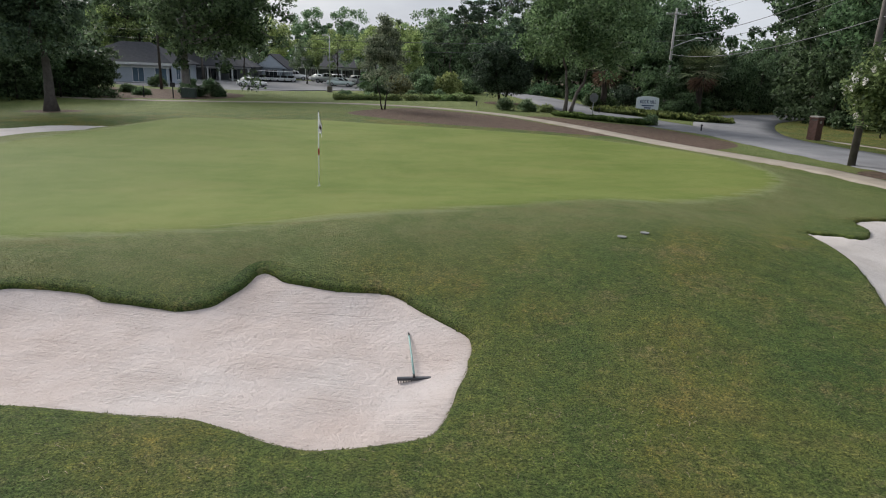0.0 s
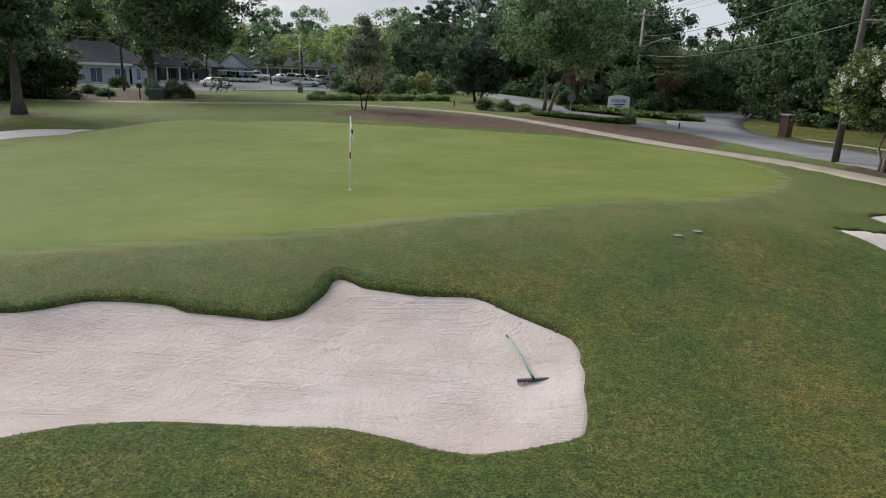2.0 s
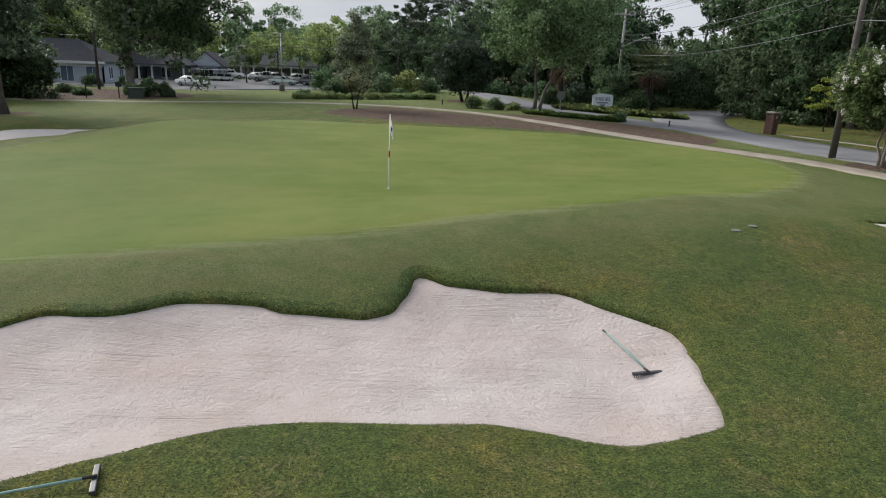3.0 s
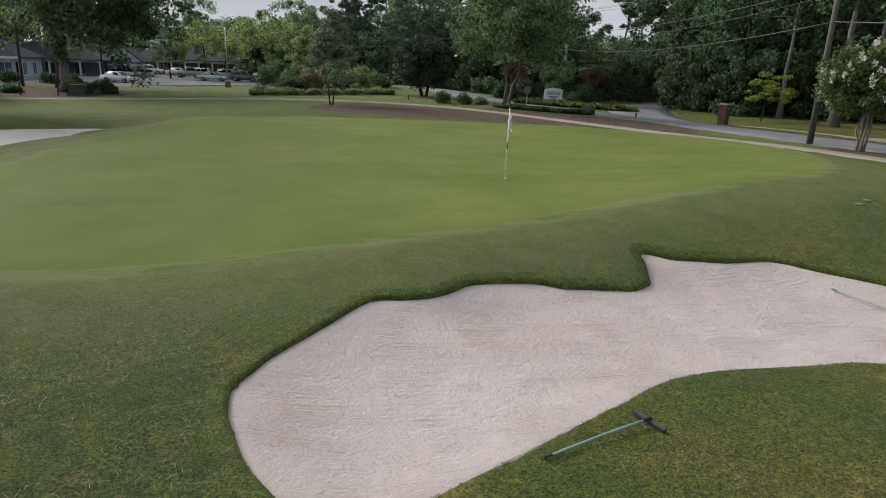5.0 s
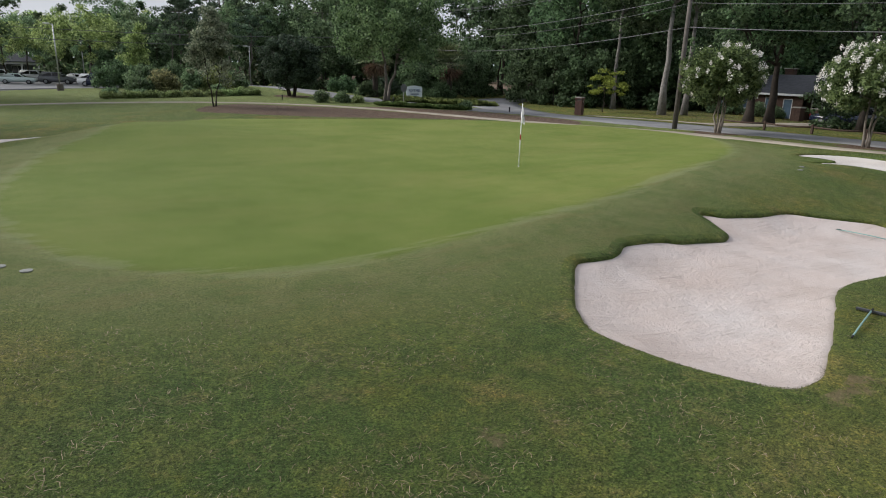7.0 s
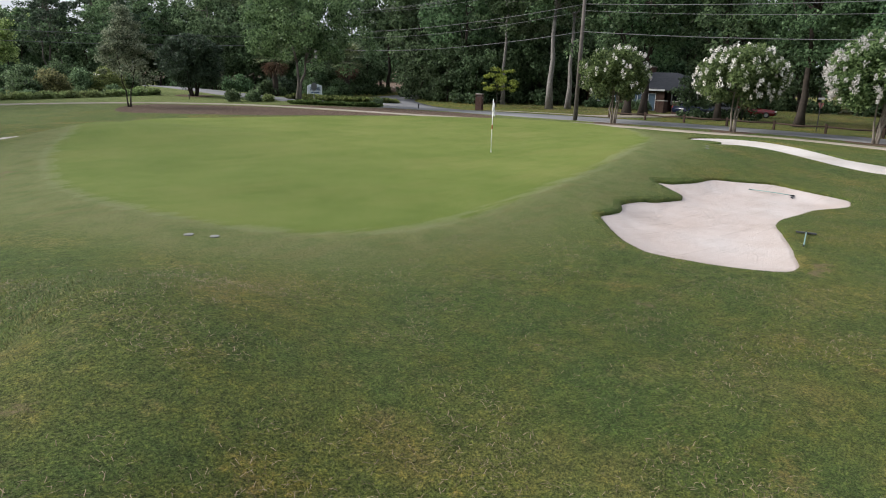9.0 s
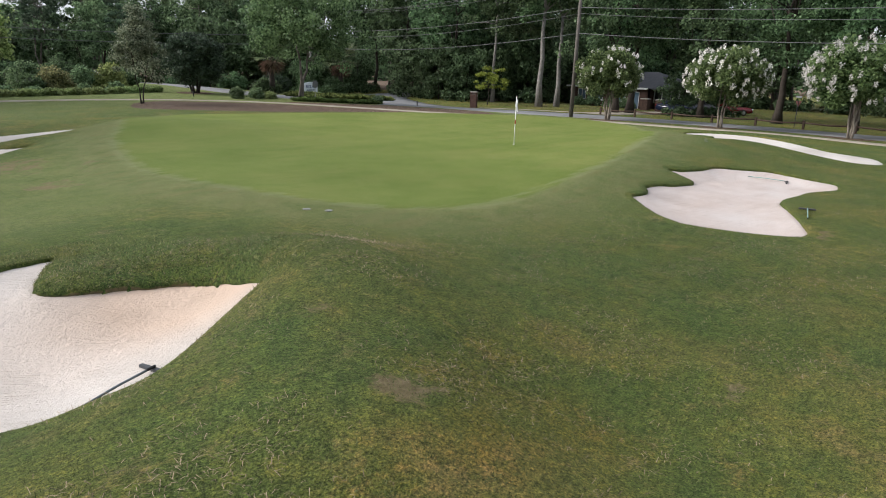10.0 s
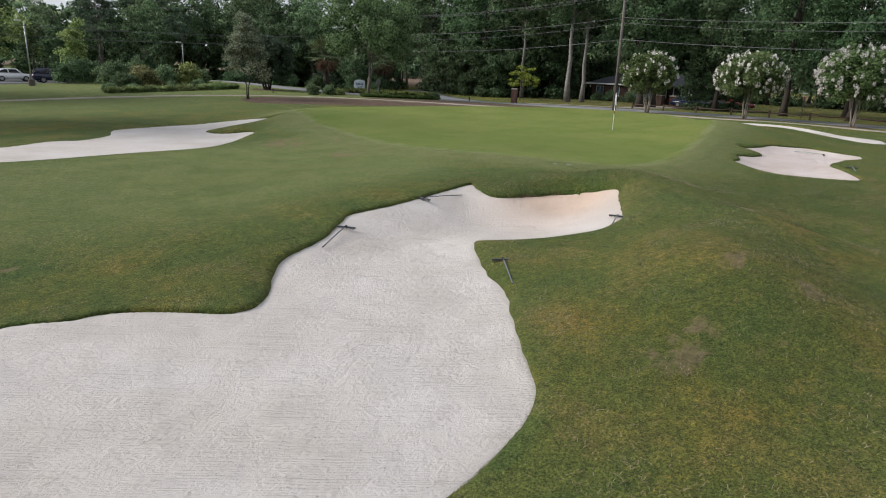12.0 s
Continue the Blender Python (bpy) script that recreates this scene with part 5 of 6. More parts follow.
front, mound = on_sand(BUNKER_FRONT, -0.25), on_sand(BUNKER_MOUND, -0.5)
rake((-0.32, 7.82), (-0.48, 9.18), 0.46, HANDLE_GREEN, "bunker rake with a pale green handle lying on sand", front)
rake((-6.74, 5.49), (-8.12, 5.12), 0.44, HANDLE_GREEN, "bunker rake with a green handle lying on grass", lie)
rake((-26.4, 12.22), (-24.95, 12.12), 0.46, HANDLE_GREY, "grey-handled bunker rake lying near the bunker's edge", mound)
rake((-29.3, 12.02), (-30.45, 11.45), 0.46, HANDLE_GREY, "grey-handled bunker rake lying across smooth sand", mound)
rake((-28.54, 8.02), (-29.5, 7.08), 0.44, HANDLE_GREY, "grey-handled bunker rake lying on the grass bank", lambda x, y: lie(x, y) - 0.02)
rake((-24.22, 7.66), (-25.12, 7.36), 0.42, HANDLE_GREY, "bunker rake half hidden behind the grass bank", mound)


def sprinkler(x, y):
    root = thing("sprinkler_cover", pose(x, y, lie(x, y)) @ Matrix.Diagonal((0.62, 0.62, 0.5, 1)), "round pale grey sprinkler cover set in turf", "sprinkler", "sprinkler covers")
    part("rim", lathe([(0.13, -0.02), (0.15, 0.0), (0.15, 0.022), (0.125, 0.026)], 20), PLASTIC_PALE, root)
    part("cap", lathe([(0.118, 0.0), (0.118, 0.03), (0.06, 0.034), (0.02, 0.034)], 20), PLASTIC_PALE, root)
    return root


for x, y in ((3.62, 12.6), (4.15, 12.85), (-18.36, 13.1), (-18.0, 12.74)):
    sprinkler(x, y)


# ---- along the road ----
BRICK = surface("dark_red_brick", [(0.3, (0.075, 0.044, 0.038)), (0.5, (0.125, 0.068, 0.056)), (0.7, (0.19, 0.115, 0.098))], 7, 0.85, fine=30, relief=0.4, world_space=True)
MORTAR = surface("grey_mortar", two((0.12, 0.105, 0.095)), 6, 0.9, relief=0.3)
STONE_CAP = surface("pale_stone_cap", two((0.34, 0.32, 0.29)), 5, 0.85, relief=0.3)
SIGN_WHITE = surface("sign_white", two((0.78, 0.83, 0.92), 0.04), 2, 0.5, relief=0.0)
SIGN_BLUE = surface("sign_blue", two((0.035, 0.075, 0.20), 0.1), 3, 0.5, relief=0.0)
SIGN_BACK = surface("sign_back_aluminium", two((0.20, 0.21, 0.22)), 5, 0.5, 0.5, relief=0.0)
FENCE_WOOD = surface("dark_fence_timber", two((0.065, 0.042, 0.032), 0.3), 5, 0.85, fine=30, relief=0.5)
SHINGLE = surface("dark_roof_shingles", [(0.3, (0.028, 0.030, 0.036)), (0.7, (0.062, 0.066, 0.078))], 2.5, 0.85, fine=16, relief=0.4)
SIDING = surface("pale_blue_siding", two((0.40, 0.45, 0.52), 0.08), 1.2, 0.7, fine=20, relief=0.05)
SIDING_GREY = surface("grey_siding", two((0.20, 0.215, 0.24), 0.1), 1.2, 0.7, fine=20, relief=0.05)
HOUSE_BRICK = surface("brown_house_brick", [(0.3, (0.045, 0.028, 0.023)), (0.7, (0.105, 0.065, 0.052))], 5, 0.9, fine=24, relief=0.4)
GUTTER = surface("white_trim_paint", two((0.66, 0.67, 0.69), 0.06), 3, 0.5, relief=0.0)
GLASS = surface("dark_window_glass", two((0.025, 0.03, 0.036), 0.2), 2, 0.08, relief=0.0, spec=0.6)
# same glass in a paler blue: light on the panes put into the colour
GLASS_BLUE = surface("blue_lit_window_glass", two((0.10, 0.15, 0.21), 0.2), 2, 0.1, relief=0.0, spec=0.6)
LENS_PALE = surface("pale_lamp_lens", two((0.6, 0.6, 0.58), 0.08), 3, 0.3, relief=0.0)
TRANSFORMER = surface("dull_green_metal", two((0.045, 0.065, 0.055)), 4, 0.6, relief=0.05)


def utility_pole(x, y, height, arms, label, lamp=False, wood=POLE_WOOD):
    z = lie(x, y)
    root = thing("utility_pole", pose(x, y, z), label, "utility pole", "utility poles")
    part("pole", tube([(0, 0, -0.3), (0, 0, height * 0.5), (0, 0, height)], [0.17, 0.145, 0.115], 12), wood, root, smooth=True)
    for h, half in arms:
        part("crossarm", box(-half, half, -0.16, -0.05, h - 0.06, h + 0.06, 0.012), wood, root)
        for s in (-0.92, -0.4, 0.4, 0.92):
            part("insulator", lathe([(0.02, 0), (0.05, 0.02), (0.03, 0.06), (0.05, 0.09), (0.03, 0.13)], 8, (s * half, -0.1, h + 0.06)), GALV, root)
        for s in (-1, 1):
            part("brace", tube([(s * half * 0.6, -0.1, h - 0.05), (0, -0.1, h - 0.6)], 0.014, 5), GALV, root)
    if lamp:
        part("lamp_arm", tube([(0.1, 0, 6.7), (1.2, 0.0, 7.2), (2.6, 0.1, 7.7)], 0.035, 8), GALV, root)
        part("lamp_head", box(2.45, 3.15, -0.08, 0.28, 7.62, 7.78, 0.05, 2), LENS_PALE, root)
    return root


utility_pole(18.5, 29.4, 10.6, ((10.2, 1.1),), "weathered wooden utility pole at the road's edge")
utility_pole(23.6, 72.0, 10.6, ((10.0, 1.1),), "pale weathered utility pole with a street lamp arm", True, POLE_PALE)
utility_pole(19.8, -16.0, 10.6, ((10.2, 1.1),), "weathered wooden utility pole at the road's edge")
utility_pole(-36.4, 83.0, 11.0, ((10.4, 0.9),), "slim wooden utility pole before the clubhouse")
utility_pole(-51.0, 91.5, 13.6, ((13.2, 1.5),), "tall utility pole standing behind trees")

utility_pole(43.0, 103.0, 7.6, (), "wooden pole with a street lamp beside the far road", True)


def cable(a, b, sag, r=0.014):
    pts = []
    for s in np.linspace(0, 1, 17):
        p = np.array(a) * (1 - s) + np.array(b) * s
        p[2] -= sag * 4 * s * (1 - s)
        pts.append(tuple(p))
    ob = part("overhead_cable", tube(pts, r * 1.05, 5), CABLE, smooth=True)
    return tagged(ob, "grey overhead cable strung between poles", "cable", "overhead cables")


for dx in (-1.0, -0.4, 1.0):
    cable((18.5 + dx, 29.3, 10.55), (23.6 + dx, 71.9, 10.2), 0.8, 0.011)
    cable((18.5 + dx, 29.3, 10.55), (19.8 + dx, -16.1, 10.4), 0.8, 0.011)
for z, r, s in ((8.55, 0.02, 0.7), (8.1, 0.014, 0.9), (6.65, 0.022, 0.8)):
    cable((18.45, 29.25, z), (23.5, 71.9, z - 0.6), s, r)
    cable((18.45, 29.25, z), (19.7, -16.1, z - 0.1), s, r)
for z, s in ((7.0, 0.9), (5.9, 0.8)):
    cable((-36.4, 83, z), (23.5, 72, z + 0.4), s, 0.026)
    cable((-36.4, 83, z), (-51, 91.5, z + 1.0), s * 0.6, 0.018)


def brick_pillar(x, y):
    z = lie(x, y)
    root = thing("brick_pillar", pose(x, y, z, 0, 0, 24) @ Matrix.Diagonal((0.78, 0.78, 1, 1)), "dark red brick gate pillar with a stone cap", "pillar")
    part("core", box(-0.385, 0.385, -0.385, 0.385, -0.1, 1.5), MORTAR, root)
    data = {}
    for key, (a, b) in {"long": (0.2, 0.1), "short": (0.095, 0.1)}.items():
        bm = box(-a / 2, a / 2, -b / 2, b / 2, 0, 0.063, 0.006)
        data[key] = bpy.data.meshes.new("brick")
        bm.to_mesh(data[key])
        bm.free()
        data[key].materials.append(BRICK)
    n = 0
    for course in range(20):
        h = 0.02 + course * 0.075
        for side in range(4):
            for k in range(4):
                s = -0.40 + 0.1 + k * 0.205 + (0.02 if course % 2 else -0.02)
                ob = new("brick", data["long"])
                ob.parent = root
                ob.matrix_basis = pose(0, 0, h, 0, 0, 90 * side) @ pose(s, -0.365, 0)
                n += 1
                if n >= 300:
                    break
    part("corbel", box(-0.47, 0.47, -0.47, 0.47, 1.5, 1.58, 0.015), BRICK, root)
    part("cap", box(-0.44, 0.44, -0.44, 0.44, 1.58, 1.68, 0.03, 2), STONE_CAP, root, "pale stone cap")
    part("finial_rod", tube([(0, 0, 1.66), (0, 0, 2.15)], 0.018, 8), DARK_METAL, root)
    part("number_plate", box(-0.12, 0.12, -0.45, -0.42, 1.18, 1.36, 0.01), STONE_CAP, root)
    return root


brick_pillar(26.0, 46.2)


def text_mesh(name, words, size, thick, material, parent, m, label=""):
    cu = bpy.data.curves.new(name, "FONT")
    cu.body, cu.size, cu.extrude, cu.align_x = words, size, thick, "CENTER"
    tmp = bpy.data.objects.new(name, cu)
    me = bpy.data.meshes.new_from_object(tmp)
    bpy.data.objects.remove(tmp)
    me.materials.append(material)
    ob = new(name, me)
    ob.parent = parent
    ob.matrix_basis = m
    if label:
        ob["label"] = label
    return ob


def entrance_sign(x, y, turn):
    z = lie(x, y)
    root = thing("entrance_sign", pose(x, y, z - 0.25, 0, 0, turn) @ Matrix.Diagonal((0.84, 0.84, 1.12, 1)), "white arched entrance sign with blue lettering", "sign")
    bm = bmesh.new()
    out = [(-1.45, 0.15), (1.45, 0.15), (1.45, 1.5)] + [(1.45 - 2.9 * k / 10, 1.5 + 0.14 * math.sin(math.pi * k / 10)) for k in range(1, 10)] + [(-1.45, 1.5)]
    bm_prism(bm, out, -0.08, 0.08)
    part("panel", bm, SIGN_WHITE, root)
    for s in (-1, 1):
        part("post", box(s * 1.5 - 0.07, s * 1.5 + 0.07, -0.1, 0.1, -0.3, 1.45, 0.015), SIGN_WHITE, root)
    text_mesh("lettering", "ROCK HILL", 0.46, 0.012, SIGN_BLUE, root, pose(0, -0.095, 0.98, 90, 0, 0), "blue capital letters")
    for k, (w, h) in enumerate(((1.7, 0.78), (0.9, 0.58))):
        part("lettering_bar", box(-w / 2, w / 2, -0.095, -0.08, h - 0.05, h + 0.05), SIGN_BLUE, root)
    part("stripe", box(-1.4, 1.4, -0.093, -0.08, 0.3, 0.38), SIGN_BLUE, root, "blue stripe")
    return root


entrance_sign(20.4, 67.6, 18)


def road_sign(x, y, turn, sides, size, high, face, label, category):
    z = lie(x, y)
    root = thing("road_sign", pose(x, y, z, 0, 0, turn), label, category)
    part("post", box(-0.03, 0.03, -0.02, 0.02, -0.2, high + 0.2, 0.006), GALV if sides == 8 else DARK_METAL, root)
    bm = bmesh.new()
    off = math.pi / 8 if sides == 8 else -math.pi / 2
    bm_prism(bm, [(size * math.cos(off + 2 * math.pi * k / sides), high + size * math.sin(off + 2 * math.pi * k / sides)) for k in range(sides)], -0.034, -0.024)
    part("plate", bm, face, root)
    if sides == 3:
        bm = bmesh.new()
        bm_prism(bm, [(size * 0.45 * math.cos(off + 2 * math.pi * k / 3), high + size * 0.45 * math.sin(off + 2 * math.pi * k / 3)) for k in range(3)], -0.038, -0.0345)
        part("centre", bm, WHITE, root, "white triangle")
        part("name_blade", box(-0.28, 0.28, -0.02, 0.02, high + 0.38, high + 0.52, 0.006), SIGN_BACK, root)
    for h in (-0.2, 0.2):
        part("bolt", lathe([(0.012, 0), (0.012, 0.008)], 6, (0, -0.03, high + h * 0.5)), GALV, root)
    return root


road_sign(12.1, 55.1, 10, 8, 0.40, 1.55, SIGN_BACK, "octagonal stop sign seen from its grey back", "road sign")
SIGN_RED = surface("faded_sign_red", two((0.09, 0.03, 0.028), 0.2), 5, 0.6, relief=0.0)
road_sign(28.0, 15.45, 62, 3, 0.32, 1.85, SIGN_RED, "red and white give-way sign by the road", "road sign")


def fence():
    root = thing("rail_fence", pose(26.0, 0, 0), "low dark timber rail fence along the road", "fence")
    ys = np.arange(-12.5, 32, 3.35)
    rng = np.random.default_rng(3)
    for k, y in enumerate(ys):
        z = lie(26, y)
        part("post", box(-0.075, 0.075, y - 0.075, y + 0.075, z - 0.3, z + 0.62 + 0.03 * rng.random(), 0.015), FENCE_WOOD, root)
        if k:
            za = lie(26, ys[k - 1])
            dip = 0.05 * rng.random()
            part("rail", tube([(0, ys[k - 1], za + 0.47), (0.02, (y + ys[k - 1]) / 2, (z + za) / 2 + 0.42 - dip), (0, y, z + 0.47)], [0.055, 0.06, 0.055], 7), FENCE_WOOD, root, smooth=True)
    return root


fence()
pale = build_strip("kerb_strip", finer(spline([(26.9, 46), (27.2, 40), (27.4, 34), (29, 31)], False, 6), 0.6), 0.35, CONCRETE, "pale concrete strip beside the road", "kerb", 0.02)
build_strip("house_drive", finer(spline([(25.6, 32.6), (34, 32.4), (44, 32.6), (56, 30)], False, 6), 0.6), 2.0, CONCRETE, "pale concrete drive to the brick house", "driveway", 0.012)


# ---- buildings ----
def bm_hip(bm, x0, x1, y0, y1, z0, z1, over=0.45, gable=False):
    """A hipped roof with a thin edge, ridge along the longer side."""
    x0, x1, y0, y1 = x0 - over, x1 + over, y0 - over, y1 + over
    if x1 - x0 >= y1 - y0:
        d = 0.0 if gable else (y1 - y0) / 2
        ridge = [((x0 + d), (y0 + y1) / 2), ((x1 - d), (y0 + y1) / 2)]
        sides = ((0, 1, 1, 0), (1, 2, 1), (2, 3, 0, 1), (3, 0, 0))
    else:
        d = 0.0 if gable else (x1 - x0) / 2
        ridge = [((x0 + x1) / 2, y0 + d), ((x0 + x1) / 2, y1 - d)]
    low = [bm.verts.new(p) for p in ((x0, y0, z0), (x1, y0, z0), (x1, y1, z0), (x0, y1, z0))]
    base = [bm.verts.new((v.co.x, v.co.y, z0 - 0.12)) for v in low]
    top = [bm.verts.new((*p, z1)) for p in ridge]
    if x1 - x0 >= y1 - y0:
        fs = ((low[0], low[1], top[1], top[0]), (low[1], low[2], top[1]), (low[2], low[3], top[0], top[1]), (low[3], low[0], top[0]))
    else:
        fs = ((low[0], low[1], top[0]), (low[1], low[2], top[1], top[0]), (low[2], low[3], top[1]), (low[3], low[0], top[0], top[1]))
    for f in fs:
        bm.faces.new(f)
    for k in range(4):
        bm.faces.new((base[k], base[(k + 1) % 4], low[(k + 1) % 4], low[k]))
    bm.faces.new(base[::-1])
    return bm


def wall_with_holes(length, height, thick, holes):
    """A wall along x from 0, its outside at y = 0; holes are (x0, x1, z0, z1)."""
    bm = bmesh.new()
    xs = sorted({0.0, length, *(h[0] for h in holes), *(h[1] for h in holes)})
    for a, b in zip(xs, xs[1:]):
        cut = sorted((h[2], h[3]) for h in holes if h[0] <= a + 1e-6 and h[1] >= b - 1e-6)
        z = 0.0
        for z0, z1 in cut + [(height, height)]:
            if z0 - z > 1e-3:
                bm_box(bm, a, b, 0, thick, z, z0)
            z = z1
    bmesh.ops.remove_doubles(bm, verts=bm.verts[:], dist=1e-4)
    return bm


def add_window(wall, x0, x1, z0, z1, glass, bars=1):
    ob = part("window", box(x0 + 0.06, x1 - 0.06, 0.08, 0.10, z0 + 0.06, z1 - 0.06), glass, wall, "window pane")
    for a, b, c, d in ((x0, x1, z0, z0 + 0.07), (x0, x1, z1 - 0.07, z1), (x0, x0 + 0.07, z0 + 0.07, z1 - 0.07), (x1 - 0.07, x1, z0 + 0.07, z1 - 0.07)):
        part("window_frame", box(a, b, 0.02, 0.12, c, d), GUTTER, ob)
    for k in range(bars):
        x = x0 + (x1 - x0) * (k + 1) / (bars + 1)
        part("mullion", box(x - 0.03, x + 0.03, 0.05, 0.11, z0 + 0.07, z1 - 0.07), GUTTER, ob)
    part("window_sill", box(x0 - 0.08, x1 + 0.08, -0.08, 0.1, z0 - 0.07, z0), GUTTER, ob)
    return ob


def walls(root, x0, x1, y0, y1, h, material, front=(), right=(), left=(), glass=GLASS):
    """Four walls round a plan; windows are (from, to, low, high) along each wall."""
    t = 0.22
    for name, m, L, holes in (("wall", pose(x0, y0, 0), x1 - x0, front), ("wall", pose(x1, y0, 0, 0, 0, 90), y1 - y0, right), ("wall", pose(x1, y1, 0, 0, 0, 180), x1 - x0, ()), ("wall", pose(x0, y1, 0, 0, 0, 270), y1 - y0, left)):
        w = part(name, wall_with_holes(L, h, t, [q[:4] for q in holes]), material, root)
        w.matrix_basis = m
        for q in holes:
            add_window(w, *q[:4], glass, 1 if len(q) < 5 else q[4])
    part("floor_slab", box(x0 + 0.23, x1 - 0.23, y0 + 0.23, y1 - 0.23, -0.3, 0.05), CONCRETE, root)


def column(root, x, y, h):
    c = part("column", box(x - 0.13, x + 0.13, y - 0.13, y + 0.13, 0.12, h - 0.14, 0.015), GUTTER, root)
    part("base", box(x - 0.18, x + 0.18, y - 0.18, y + 0.18, -0.2, 0.12), GUTTER, c)
    part("capital", box(x - 0.18, x + 0.18, y - 0.18, y + 0.18, h - 0.14, h), GUTTER, c)


def brick_house():
    """The low house across the road, its front to the west."""
    z = -0.3
    root = thing("brick_house", pose(48.5, 48.4, z, 0, 0, 270), "low brown brick house with a dark hipped roof", "house")
    walls(root, 0, 10.9, 0, 9, 2.5, HOUSE_BRICK, front=((0.9, 2.1, 0.9, 2.2), (3.6, 4.6, 0.9, 2.2), (6.6, 7.8, 0.9, 2.2, 1), (8.6, 9.6, 0.05, 2.1, 0)), left=((2, 3.5, 0.9, 2.2),), glass=GLASS_BLUE)
    part("porch_wall", box(10.95, 14.2, 1.2, 8.9, -0.3, 0.9), HOUSE_BRICK, root)
    part("porch_glass", box(11.0, 14.1, 1.22, 1.27, 0.95, 2.3), GLASS, root)
    for x in (11.0, 12.0, 13.1, 14.1):
        part("porch_post", box(x - 0.06, x + 0.06, 1.12, 1.3, 0.9, 2.42), GUTTER, root)
    bm = bmesh.new()
    bm_hip(bm, 0, 14.2, 0, 9, 2.6, 4.55, 0.55)
    roof = part("roof", bm, SHINGLE, root)
    part("fascia", box(-0.6, 10.9, -0.62, -0.56, 2.42, 2.62), GUTTER, root, "white gutter board")
    part("side_fascia", box(-0.62, -0.56, -0.56, 9.5, 2.42, 2.62), GUTTER, root, "white gutter board")
    part("chimney", box(5.3, 6.3, 5.0, 5.7, 3.6, 5.15, 0.02), HOUSE_BRICK, roof)
    part("chimney_cap", box(5.2, 6.4, 4.9, 5.8, 5.15, 5.25), STONE_CAP, roof)
    return root


brick_house()


def brick_pier(x, y):
    root = thing("garden_pier", pose(x, y, lie(x, y)), "low brick pier at the end of a drive", "pillar", "drive piers")
    part("shaft", box(-0.42, 0.42, -0.42, 0.42, -0.2, 1.25, 0.01), HOUSE_BRICK, root)
    part("cap", box(-0.47, 0.47, -0.47, 0.47, 1.25, 1.36, 0.02), STONE_CAP, root)


brick_pier(46.1, 36.7)
brick_pier(45.6, 34.6)
for x, y, w, h, s in ((46.4, 46.2, 2.0, 1.3, 120), (46.6, 44.0, 2.4, 1.5, 121), (46.5, 41.4, 2.6, 1.6, 122), (46.5, 39.2, 2.2, 1.4, 123)):
    shrub("foundation_shrub", x, y, w, w, h, LEAF_MID, s, "green shrub against the brick house", 36, 75, 0.16, 0.4, False, "shrubs by the brick house")


def clubhouse():
    root = thing("clubhouse", pose(0, 0, -0.35), "long pale blue clubhouse with dark roofs and porches", "clubhouse")
    # the nearer block
    walls(root, -56, -41.4, 98, 108, 2.85, SIDING, front=((1.0, 2.6, 0.5, 2.3), (4.4, 6.0, 0.5, 2.3), (8.8, 10.6, 0.2, 2.3), (12.2, 14.0, 0.2, 2.3)), right=((2, 3.6, 0.6, 2.3), (6, 7.6, 0.6, 2.3)), glass=GLASS_BLUE)
    part("roof", bm_hip(bmesh.new(), -56, -41.4, 98, 108, 2.97, 6.0), SHINGLE, root)
    part("eaves_board", box(-56.5, -40.9, 97.46, 97.52, 2.66, 3.0), GUTTER, root, "white eaves board")
    part("frieze_band", box(-56, -41.4, 97.9, 97.985, 2.25, 2.62), GUTTER, root)
    # the porch wing
    walls(root, -52, -35.6, 121, 128, 2.6, SIDING_GREY, front=((3, 4.6, 0.4, 2.2), (7.2, 9.2, 0.1, 2.2), (11.5, 13.1, 0.4, 2.2)))
    part("roof", bm_hip(bmesh.new(), -52, -35.6, 118, 128, 2.72, 5.2), SHINGLE, root)
    part("porch_beam", box(-52, -35.6, 118.0, 118.25, 2.32, 2.59), GUTTER, root, "white porch beam")
    for x in (-51.5, -48.8, -46, -43.3, -41.2, -38.9, -36.0):
        column(root, x, 118.15, 2.32)
    # the gabled entrance
    walls(root, -36.2, -31.4, 125, 132, 2.6, SIDING, front=((1.2, 3.6, 0.2, 2.3, 2),))
    bm = bmesh.new()
    bm_prism(bm, [(-36.8, 2.6), (-30.8, 2.6), (-33.8, 5.0)], 124.6, 132)
    part("gable", bm, SIDING, root)
    bm = bmesh.new()
    for s in (-1, 1):
        bm_prism(bm, [(-33.8, 5.02), (-33.8, 5.2), (-33.8 + s * 3.3, 2.62), (-33.8 + s * 3.3, 2.44)], 124.4, 132)
    part("gable_roof", bm, SHINGLE, root)
    # the main block with its porch
    walls(root, -36, -15, 143, 155, 3.0, SIDING_GREY, front=((1.0, 3.4, 0.2, 2.5, 2), (5.2, 7.8, 0.05, 2.5, 2), (9.4, 10.8, 0.6, 2.4), (12.6, 14.2, 0.2, 2.5), (16.5, 18.5, 0.6, 2.4)))
    part("roof", bm_hip(bmesh.new(), -36, -15, 140, 155, 3.12, 6.6), SHINGLE, root)
    part("porch_beam", box(-36, -15, 140.0, 140.3, 2.62, 2.99), GUTTER, root, "white porch beam")
    for k in range(9):
        column(root, -35.6 + k * 2.53, 140.2, 2.62)
    part("roof_monitor", box(-32.5, -28.5, 146.5, 148.5, 5.4, 6.9), GUTTER, root)
    part("porch_floor", box(-36, -15, 140, 143, -0.2, 0.05), CONCRETE, root)
    return root


clubhouse()


